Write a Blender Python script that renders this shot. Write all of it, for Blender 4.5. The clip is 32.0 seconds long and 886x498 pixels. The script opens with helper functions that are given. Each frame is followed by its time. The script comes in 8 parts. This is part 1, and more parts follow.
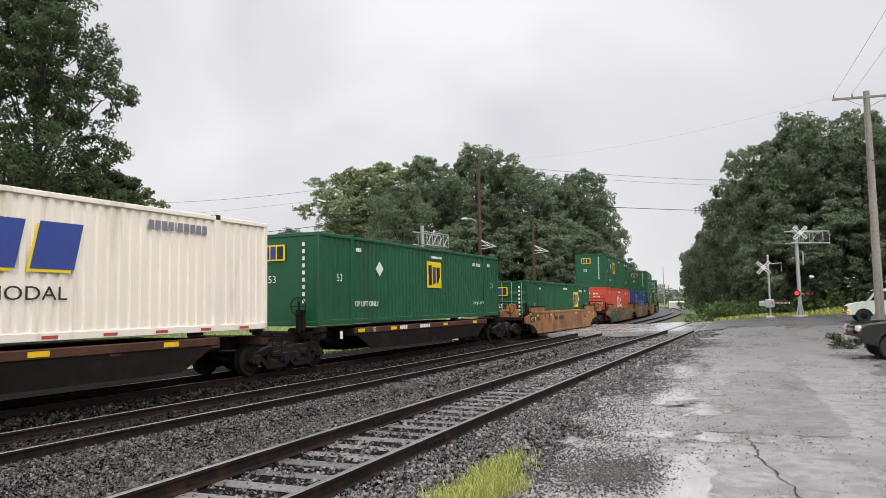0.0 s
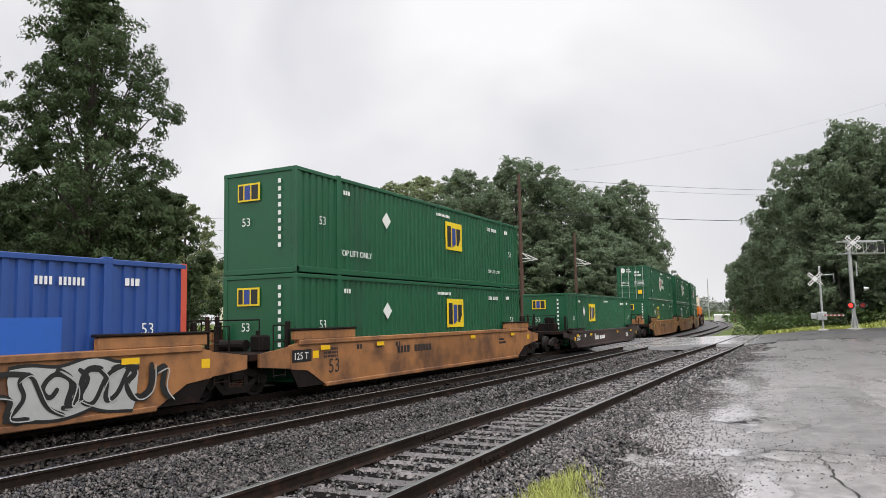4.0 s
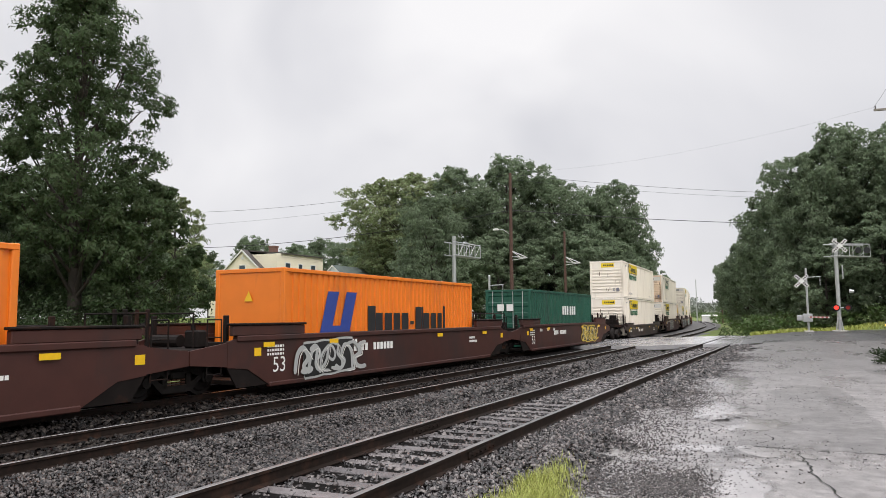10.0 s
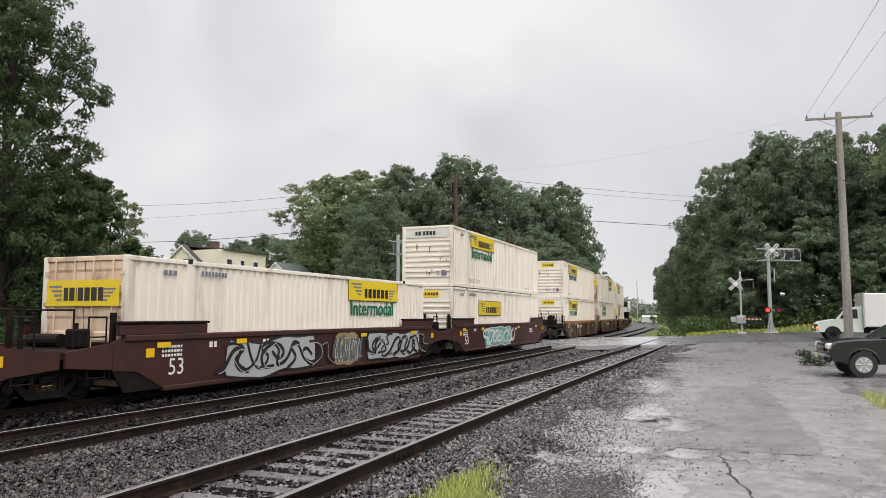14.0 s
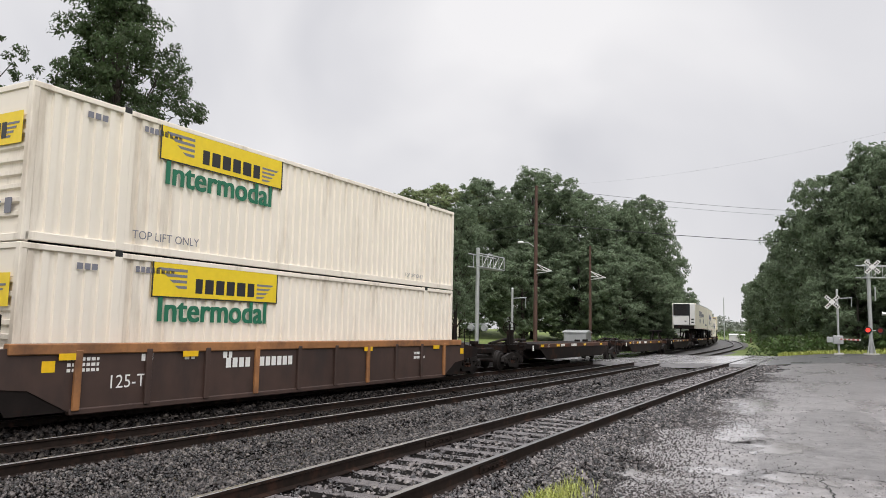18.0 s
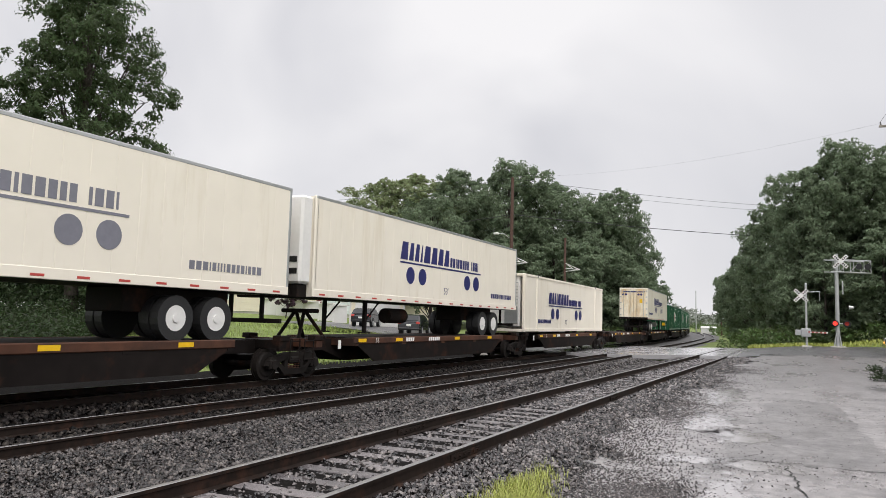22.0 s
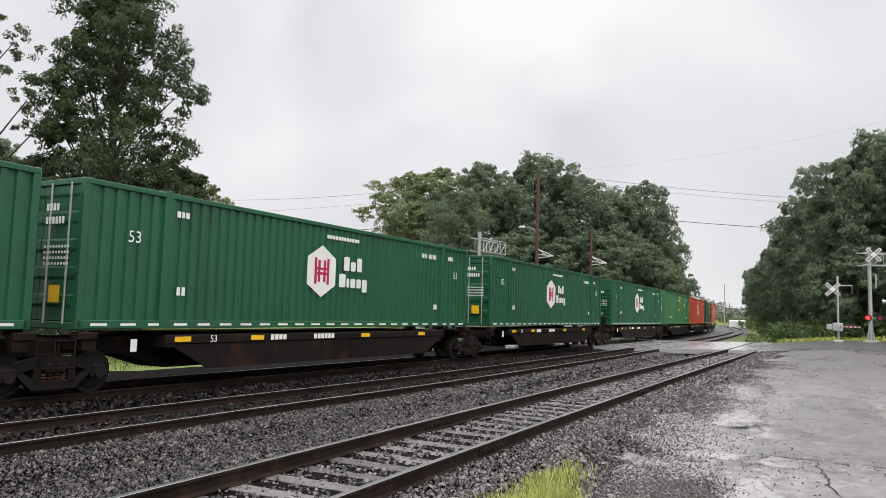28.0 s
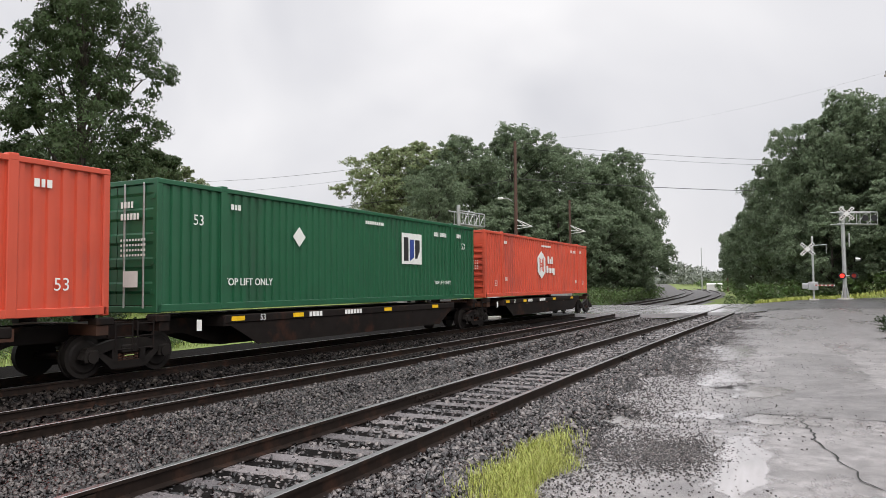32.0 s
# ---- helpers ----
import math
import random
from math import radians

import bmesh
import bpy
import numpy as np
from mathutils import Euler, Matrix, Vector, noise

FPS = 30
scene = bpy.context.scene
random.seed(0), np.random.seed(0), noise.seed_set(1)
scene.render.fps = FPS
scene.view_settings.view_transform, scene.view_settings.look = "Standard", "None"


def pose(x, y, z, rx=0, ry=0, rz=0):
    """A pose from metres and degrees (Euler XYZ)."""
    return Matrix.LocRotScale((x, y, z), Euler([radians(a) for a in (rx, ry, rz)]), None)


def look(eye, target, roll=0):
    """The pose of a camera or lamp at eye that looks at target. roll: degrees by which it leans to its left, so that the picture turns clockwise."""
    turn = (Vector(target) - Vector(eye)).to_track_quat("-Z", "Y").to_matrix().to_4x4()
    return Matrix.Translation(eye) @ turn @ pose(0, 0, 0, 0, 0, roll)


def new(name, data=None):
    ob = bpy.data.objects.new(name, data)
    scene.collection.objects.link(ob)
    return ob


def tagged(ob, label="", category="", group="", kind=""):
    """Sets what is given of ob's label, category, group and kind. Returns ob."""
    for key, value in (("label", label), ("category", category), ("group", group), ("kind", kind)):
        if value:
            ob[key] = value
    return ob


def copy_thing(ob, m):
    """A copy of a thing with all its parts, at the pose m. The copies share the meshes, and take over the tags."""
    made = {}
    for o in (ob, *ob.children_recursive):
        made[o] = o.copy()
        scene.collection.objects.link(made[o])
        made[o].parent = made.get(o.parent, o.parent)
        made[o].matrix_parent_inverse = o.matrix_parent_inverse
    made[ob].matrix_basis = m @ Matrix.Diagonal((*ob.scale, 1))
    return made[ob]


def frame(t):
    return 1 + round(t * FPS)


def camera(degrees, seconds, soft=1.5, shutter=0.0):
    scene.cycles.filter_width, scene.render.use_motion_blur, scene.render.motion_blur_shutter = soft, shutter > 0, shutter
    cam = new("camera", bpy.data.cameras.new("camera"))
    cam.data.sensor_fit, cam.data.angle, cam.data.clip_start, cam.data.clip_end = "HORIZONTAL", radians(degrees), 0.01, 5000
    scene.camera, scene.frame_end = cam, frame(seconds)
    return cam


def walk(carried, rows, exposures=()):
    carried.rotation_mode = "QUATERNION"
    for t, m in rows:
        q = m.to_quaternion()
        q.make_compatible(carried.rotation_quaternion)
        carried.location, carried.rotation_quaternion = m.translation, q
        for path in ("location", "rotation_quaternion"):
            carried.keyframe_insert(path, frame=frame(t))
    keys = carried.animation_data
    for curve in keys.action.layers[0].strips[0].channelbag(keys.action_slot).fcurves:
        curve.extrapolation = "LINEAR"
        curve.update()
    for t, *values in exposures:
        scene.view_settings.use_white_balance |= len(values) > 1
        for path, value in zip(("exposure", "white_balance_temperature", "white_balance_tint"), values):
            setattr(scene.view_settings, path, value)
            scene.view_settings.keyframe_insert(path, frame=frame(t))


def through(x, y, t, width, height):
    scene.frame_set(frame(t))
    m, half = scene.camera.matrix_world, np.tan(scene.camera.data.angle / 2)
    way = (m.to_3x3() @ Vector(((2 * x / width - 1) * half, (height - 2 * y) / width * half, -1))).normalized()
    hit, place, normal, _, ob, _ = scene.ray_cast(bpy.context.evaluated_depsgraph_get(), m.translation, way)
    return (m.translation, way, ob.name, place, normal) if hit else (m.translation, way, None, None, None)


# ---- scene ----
cam = camera(62.4, 32.0, 0.6)
PATH = [
    (0, (-0.068, 0.048, 1.662), (-0.846, 1.884, 1.815), -1.0),
    (0.5, (-0.031, 0.141, 1.644), (-0.854, 1.958, 1.792), -1.6),
    (1, (-0.003, 0.178, 1.641), (-0.841, 1.99, 1.774), -2.1),
    (1.5, (-0.077, 0.21, 1.649), (-0.903, 2.028, 1.765), -2.3),
    (2, (-0.239, 0.167, 1.648), (-1.051, 1.993, 1.746), -2.2),
    (2.5, (-0.287, 0.176, 1.639), (-1.103, 1.999, 1.741), -2.0),
    (3, (-0.301, 0.201, 1.639), (-1.15, 2.008, 1.759), -1.9),
    (3.5, (-0.301, 0.183, 1.658), (-1.175, 1.976, 1.815), -1.6),
    (5.5, (-0.29, 0.009, 1.645), (-1.114, 1.815, 1.89), 0.8),
    (6, (-0.297, 0.003, 1.644), (-1.078, 1.827, 1.891), 1.2),
    (6.5, (-0.292, -0.05, 1.645), (-1.032, 1.792, 1.89), 1.3),
    (7, (-0.276, -0.057, 1.647), (-0.991, 1.796, 1.881), 1.0),
    (7.5, (-0.256, 0.001, 1.638), (-0.974, 1.855, 1.856), 0.6),
    (8, (-0.208, 0.083, 1.635), (-0.948, 1.93, 1.838), 0.2),
    (8.5, (-0.179, 0.125, 1.631), (-0.953, 1.959, 1.822), -0.2),
    (9, (-0.191, 0.089, 1.632), (-0.995, 1.911, 1.817), -0.3),
    (9.5, (-0.217, 0.056, 1.625), (-1.044, 1.868, 1.809), -0.4),
    (10, (-0.247, 0.018, 1.634), (-1.096, 1.819, 1.818), -0.4),
    (10.5, (-0.261, -0.036, 1.646), (-1.136, 1.753, 1.827), -0.3),
    (11, (-0.247, 0.007, 1.633), (-1.148, 1.784, 1.808), -0.1),
    (11.5, (-0.266, -0.033, 1.643), (-1.18, 1.739, 1.805), 0.3),
    (12, (-0.275, -0.017, 1.631), (-1.183, 1.758, 1.789), 0.5),
    (12.5, (-0.284, -0.03, 1.636), (-1.164, 1.758, 1.794), 0.4),
    (13, (-0.271, 0.014, 1.642), (-1.105, 1.825, 1.803), 0.4),
    (13.5, (-0.211, 0.135, 1.647), (-0.986, 1.971, 1.815), 0.3),
    (14, (-0.103, 0.232, 1.657), (-0.82, 2.091, 1.837), 0.1),
    (14.5, (-0.045, 0.262, 1.636), (-0.728, 2.132, 1.826), -0.0),
    (16.5, (-0.15, 0.237, 1.644), (-0.916, 2.071, 1.866), 0.6),
    (17, (-0.167, 0.197, 1.646), (-0.989, 2.006, 1.874), 1.3),
    (17.5, (-0.177, 0.195, 1.633), (-1.059, 1.976, 1.86), 1.4),
    (18, (-0.19, 0.175, 1.632), (-1.101, 1.943, 1.846), 1.2),
    (18.5, (-0.176, 0.187, 1.636), (-1.09, 1.956, 1.821), 0.5),
    (19, (-0.132, 0.271, 1.61), (-1.023, 2.055, 1.768), -0.4),
    (19.5, (-0.073, 0.352, 1.601), (-0.934, 2.152, 1.743), -1.0),
    (20, (-0.104, 0.332, 1.592), (-0.94, 2.143, 1.736), -1.0),
    (20.5, (-0.129, 0.291, 1.612), (-0.949, 2.109, 1.77), -0.6),
    (21, (-0.141, 0.265, 1.608), (-0.961, 2.081, 1.782), 0.3),
    (21.5, (-0.151, 0.235, 1.609), (-0.984, 2.044, 1.792), 1.1),
    (22, (-0.172, 0.207, 1.603), (-1.025, 2.006, 1.794), 1.6),
    (22.5, (-0.178, 0.194, 1.597), (-1.046, 1.984, 1.799), 1.8),
    (23, (-0.152, 0.217, 1.603), (-1.019, 2.006, 1.827), 1.5),
    (23.5, (-0.121, 0.224, 1.613), (-0.983, 2.012, 1.86), 1.1),
    (24, (-0.12, 0.25, 1.612), (-0.981, 2.036, 1.875), 1.1),
    (24.5, (-0.136, 0.236, 1.628), (-1.01, 2.015, 1.888), 1.4),
    (25, (-0.149, 0.205, 1.646), (-1.05, 1.974, 1.885), 1.5),
    (25.5, (-0.154, 0.224, 1.643), (-1.09, 1.98, 1.846), 1.5),
    (27.5, (-0.173, 0.12, 1.63), (-1.111, 1.879, 1.795), 1.4),
    (28, (-0.171, 0.11, 1.637), (-1.086, 1.88, 1.807), 1.7),
    (28.5, (-0.188, 0.128, 1.63), (-1.09, 1.904, 1.801), 1.8),
    (29, (-0.192, 0.143, 1.617), (-1.092, 1.922, 1.782), 1.8),
    (29.5, (-0.193, 0.1, 1.628), (-1.09, 1.88, 1.786), 1.6),
    (30, (-0.189, 0.134, 1.621), (-1.083, 1.917, 1.769), 1.3),
    (30.5, (-0.195, 0.158, 1.602), (-1.083, 1.945, 1.74), 1.0),
    (31, (-0.22, 0.141, 1.612), (-1.1, 1.932, 1.737), 0.5),
    (31.5, (-0.246, 0.133, 1.611), (-1.117, 1.93, 1.72), 0.0),
    (32, (-0.251, 0.113, 1.62), (-1.116, 1.914, 1.72), -0.5),
]
# the phone's own exposure drifts with what passes
walk(cam, [(t, look(eye, target, roll)) for t, eye, target, roll in PATH],
     [(0, 0.09), (3, 0.16), (6, 0.05), (9, 0.1), (12, 0.05), (14, 0.02), (17, -0.02), (20, 0.13), (22, 0.06), (25, 0.02), (29, 0.14), (32, 0.12)])

# ---- light: overcast, wet afternoon ----
world = bpy.data.worlds.new("overcast_sky")
scene.world = world
world.use_nodes = True
wn, wl = world.node_tree.nodes, world.node_tree.links
wn.clear()
w_out, w_bg = wn.new("ShaderNodeOutputWorld"), wn.new("ShaderNodeBackground")
w_sky = wn.new("ShaderNodeTexSky")
w_sky.sky_type, w_sky.sun_disc = "NISHITA", False
w_sky.sun_elevation, w_sky.sun_rotation = radians(48), radians(134)
w_sky.air_density, w_sky.dust_density = 1.0, 4.0
w_noise, w_ramp, w_mix = wn.new("ShaderNodeTexNoise"), wn.new("ShaderNodeValToRGB"), wn.new("ShaderNodeMix")
w_noise.inputs["Scale"].default_value, w_noise.inputs["Detail"].default_value = 2.2, 4.0
w_noise.inputs["Roughness"].default_value, w_noise.inputs["Distortion"].default_value = 0.45, 0.5
w_ramp.color_ramp.elements[0].position, w_ramp.color_ramp.elements[1].position = 0.32, 0.66
w_ramp.color_ramp.elements[0].color = (0.62, 0.62, 0.66, 1)
w_ramp.color_ramp.elements[1].color = (0.915, 0.90, 0.91, 1)
w_gain = wn.new("ShaderNodeVectorMath")
w_gain.operation = "SCALE"
w_gain.inputs["Scale"].default_value = 0.1
w_mix.data_type = "RGBA"
w_mix.inputs["Factor"].default_value = 0.94
wl.new(w_sky.outputs["Color"], w_gain.inputs[0])
wl.new(w_noise.outputs["Fac"], w_ramp.inputs["Fac"])
wl.new(w_gain.outputs["Vector"], w_mix.inputs["A"])
wl.new(w_ramp.outputs["Color"], w_mix.inputs["B"])
# an overcast sky is brightest overhead
w_tc, w_sep, w_up, w_lift = wn.new("ShaderNodeTexCoord"), wn.new("ShaderNodeSeparateXYZ"), wn.new("ShaderNodeMapRange"), wn.new("ShaderNodeVectorMath")
w_up.interpolation_type = "SMOOTHSTEP"
w_up.inputs["From Min"].default_value, w_up.inputs["From Max"].default_value = 0.42, 0.95
w_up.inputs["To Min"].default_value, w_up.inputs["To Max"].default_value = 1.02, 2.5
w_lift.operation = "SCALE"
wl.new(w_tc.outputs["Generated"], w_sep.inputs[0])
wl.new(w_sep.outputs["Z"], w_up.inputs["Value"])
wl.new(w_mix.outputs["Result"], w_lift.inputs[0])
wl.new(w_up.outputs["Result"], w_lift.inputs["Scale"])
wl.new(w_lift.outputs["Vector"], w_bg.inputs["Color"])
w_bg.inputs["Strength"].default_value = 1.0
wl.new(w_bg.outputs["Background"], w_out.inputs["Surface"])

sun = new("sun", bpy.data.lights.new("sun", "SUN"))
sun.data.energy, sun.data.angle, sun.data.color = 1.4, radians(40), (1.0, 0.97, 0.93)
sun.matrix_world = look((0, 0, 60), (-39, 37.5, 0))


# ---- materials ----
MATS = {}


def mat(name, color, rough=0.6, metal=0.0, vary=0.12, grain=8.0, bump=0.0, bump_scale=60.0, stain=None, stain_scale=0.7,
        stain_amount=0.5, island=0.0, per_object=0.0, emit=0.0, streak=0.0, spec=0.5):
    """A surface: base colour with fine grain, broad blotches, stains of a second colour, streaks that run down, relief."""
    if name in MATS:
        return MATS[name]
    m = bpy.data.materials.new(name)
    m.use_nodes = True
    MATS[name] = m
    n, l = m.node_tree.nodes, m.node_tree.links
    b = n["Principled BSDF"]
    b.inputs["Metallic"].default_value = metal
    b.inputs["Specular IOR Level"].default_value = spec
    tc = n.new("ShaderNodeTexCoord")
    grain_n, blotch = n.new("ShaderNodeTexNoise"), n.new("ShaderNodeTexNoise")
    grain_n.inputs["Scale"].default_value, grain_n.inputs["Detail"].default_value = grain, 5
    blotch.inputs["Scale"].default_value, blotch.inputs["Detail"].default_value = grain * 0.09, 3
    l.new(tc.outputs["Object"], grain_n.inputs["Vector"])
    l.new(tc.outputs["Object"], blotch.inputs["Vector"])
    add = n.new("ShaderNodeMath")
    add.operation = "ADD"
    l.new(grain_n.outputs["Fac"], add.inputs[0])
    l.new(blotch.outputs["Fac"], add.inputs[1])
    value = n.new("ShaderNodeMapRange")
    value.inputs["From Min"].default_value, value.inputs["From Max"].default_value = 0.6, 1.4
    value.inputs["To Min"].default_value, value.inputs["To Max"].default_value = 1 - vary, 1 + vary
    l.new(add.outputs[0], value.inputs["Value"])
    hsv = n.new("ShaderNodeHueSaturation")
    hsv.inputs["Color"].default_value = (*color, 1)
    level = value.outputs["Result"]
    if island or per_object:
        info = n.new("ShaderNodeNewGeometry" if island else "ShaderNodeObjectInfo")
        spread = n.new("ShaderNodeMapRange")
        amount = island or per_object
        spread.inputs["To Min"].default_value, spread.inputs["To Max"].default_value = 1 - amount, 1 + amount
        chance = info.outputs["Random Per Island" if island else "Random"]
        if amount > 0.94:  # crushed stone: mostly dark, a few pale
            power = n.new("ShaderNodeMath")
            power.operation = "POWER"
            power.inputs[1].default_value = 2.2
            l.new(chance, power.inputs[0])
            chance = power.outputs[0]
            spread.inputs["To Max"].default_value = 3.2
        l.new(chance, spread.inputs["Value"])
        times = n.new("ShaderNodeMath")
        times.operation = "MULTIPLY"
        l.new(level, times.inputs[0])
        l.new(spread.outputs["Result"], times.inputs[1])
        level = times.outputs[0]
        hue = n.new("ShaderNodeMapRange")
        hue.inputs["To Min"].default_value, hue.inputs["To Max"].default_value = 0.5 - 0.06 * amount, 0.5 + 0.04 * amount
        l.new(info.outputs["Random Per Island" if island else "Random"], hue.inputs["Value"])
        l.new(hue.outputs["Result"], hsv.inputs["Hue"])
    l.new(level, hsv.inputs["Value"])
    out = hsv.outputs["Color"]
    if stain:
        spots = n.new("ShaderNodeTexNoise")
        spots.inputs["Scale"].default_value, spots.inputs["Detail"].default_value = stain_scale, 8
        spots.inputs["Roughness"].default_value = 0.65
        source = tc.outputs["Object"]
        if streak:
            stretch = n.new("ShaderNodeMapping")
            stretch.inputs["Scale"].default_value = (1, 1, streak)
            l.new(source, stretch.inputs["Vector"])
            source = stretch.outputs["Vector"]
        l.new(source, spots.inputs["Vector"])
        cut = n.new("ShaderNodeMapRange")
        cut.inputs["From Min"].default_value, cut.inputs["From Max"].default_value = 0.62 - 0.25 * stain_amount, 0.78 - 0.2 * stain_amount
        cut.inputs["To Max"].default_value = 0.85
        l.new(spots.outputs["Fac"], cut.inputs["Value"])
        mix = n.new("ShaderNodeMix")
        mix.data_type = "RGBA"
        mix.inputs["B"].default_value = (*stain, 1)
        l.new(cut.outputs["Result"], mix.inputs["Factor"])
        l.new(out, mix.inputs["A"])
        out = mix.outputs["Result"]
    l.new(out, b.inputs["Base Color"])
    shine = n.new("ShaderNodeMapRange")
    shine.inputs["To Min"].default_value, shine.inputs["To Max"].default_value = max(rough - 0.12, 0.03), min(rough + 0.12, 1)
    l.new(blotch.outputs["Fac"], shine.inputs["Value"])
    l.new(shine.outputs["Result"], b.inputs["Roughness"])
    if bump:
        relief, tex = n.new("ShaderNodeBump"), n.new("ShaderNodeTexNoise")
        tex.inputs["Scale"].default_value, tex.inputs["Detail"].default_value = bump_scale, 4
        relief.inputs["Strength"].default_value, relief.inputs["Distance"].default_value = min(bump, 1), 0.02
        l.new(tc.outputs["Object"], tex.inputs["Vector"])
        l.new(tex.outputs["Fac"], relief.inputs["Height"])
        l.new(relief.outputs["Normal"], b.inputs["Normal"])
    if emit:
        b.inputs["Emission Color"].default_value, b.inputs["Emission Strength"].default_value = (*color, 1), emit
    return m


def wet_asphalt(name, color, puddle=0.5, scale=0.33, stain=None, toned=None):
    """Worn, gritty asphalt with a film of water: dull where it drains, glossier where the film stands."""
    m = mat(name, color, rough=0.3, vary=0.6, grain=70, bump=0.34, bump_scale=120, stain=stain, stain_scale=1.3, stain_amount=0.6, spec=0.75)
    n, l = m.node_tree.nodes, m.node_tree.links
    tc, along, pool, wet = (n.new("ShaderNode" + k) for k in ("TexCoord", "Mapping", "TexNoise", "MapRange"))
    pool.inputs["Scale"].default_value, pool.inputs["Detail"].default_value, pool.inputs["Roughness"].default_value = scale, 12, 0.74
    along.inputs["Scale"].default_value = (1.0, 0.3, 1.0)
    l.new(tc.outputs["Object"], along.inputs["Vector"])
    l.new(along.outputs["Vector"], pool.inputs["Vector"])
    wet.inputs["From Min"].default_value, wet.inputs["From Max"].default_value = 0.52 - 0.2 * puddle, 0.76 - 0.1 * puddle
    wet.inputs["To Min"].default_value, wet.inputs["To Max"].default_value = 0.4, 0.13
    l.new(pool.outputs["Fac"], wet.inputs["Value"])
    b = n["Principled BSDF"]
    l.new(wet.outputs["Result"], b.inputs["Roughness"])
    if toned:  # the trees' dark reflection put into the colour from y0 to y1, border ragged
        y0, y1, tone = toned
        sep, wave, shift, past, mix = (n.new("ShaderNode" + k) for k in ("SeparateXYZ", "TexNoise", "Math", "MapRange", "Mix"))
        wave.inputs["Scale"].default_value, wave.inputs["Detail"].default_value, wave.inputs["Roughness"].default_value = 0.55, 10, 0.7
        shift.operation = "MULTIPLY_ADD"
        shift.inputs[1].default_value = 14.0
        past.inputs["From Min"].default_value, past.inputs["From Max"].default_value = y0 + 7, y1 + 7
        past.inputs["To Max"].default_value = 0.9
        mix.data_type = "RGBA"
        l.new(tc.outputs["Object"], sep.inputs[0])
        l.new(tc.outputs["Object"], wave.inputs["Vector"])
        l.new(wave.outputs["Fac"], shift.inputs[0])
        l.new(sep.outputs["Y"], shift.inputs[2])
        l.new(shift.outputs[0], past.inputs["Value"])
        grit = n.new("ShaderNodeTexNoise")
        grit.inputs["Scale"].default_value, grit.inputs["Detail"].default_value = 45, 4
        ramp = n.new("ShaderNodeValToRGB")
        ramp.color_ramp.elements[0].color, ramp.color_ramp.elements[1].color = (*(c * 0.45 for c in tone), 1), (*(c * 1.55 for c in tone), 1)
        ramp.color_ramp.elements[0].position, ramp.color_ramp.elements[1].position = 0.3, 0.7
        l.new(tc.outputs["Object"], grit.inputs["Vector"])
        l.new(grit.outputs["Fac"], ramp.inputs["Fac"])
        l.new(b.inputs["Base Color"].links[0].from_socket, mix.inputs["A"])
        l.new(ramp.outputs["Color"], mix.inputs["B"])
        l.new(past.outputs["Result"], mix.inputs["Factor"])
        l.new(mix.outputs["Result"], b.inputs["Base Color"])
    return m


def leafy(name, color, through=0.4, **kw):
    """Foliage: a glossy leaf that also lets light through."""
    m = mat(name, color, **kw)
    n, l = m.node_tree.nodes, m.node_tree.links
    b, out = n["Principled BSDF"], n["Material Output"]
    glow, mix = n.new("ShaderNodeBsdfTranslucent"), n.new("ShaderNodeMixShader")
    mix.inputs[0].default_value = through
    l.new(b.inputs["Base Color"].links[0].from_socket, glow.inputs["Color"])
    l.new(b.outputs[0], mix.inputs[1])
    l.new(glow.outputs[0], mix.inputs[2])
    l.new(mix.outputs[0], out.inputs["Surface"])
    return m


# The last argument darkens the far lot for the trees mirrored in it.
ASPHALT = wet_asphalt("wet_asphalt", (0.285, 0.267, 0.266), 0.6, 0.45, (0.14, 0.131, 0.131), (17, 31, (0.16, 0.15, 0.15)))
APRON = wet_asphalt("wet_gravelly_asphalt", (0.15, 0.14, 0.14), 0.45, 0.5, (0.075, 0.07, 0.07))
ROAD = wet_asphalt("wet_road", (0.09, 0.088, 0.09), 0.3, 0.5)
PANEL = mat("wet_concrete_panel", (0.42, 0.41, 0.42), 0.16, vary=0.2, grain=5, bump=0.12)


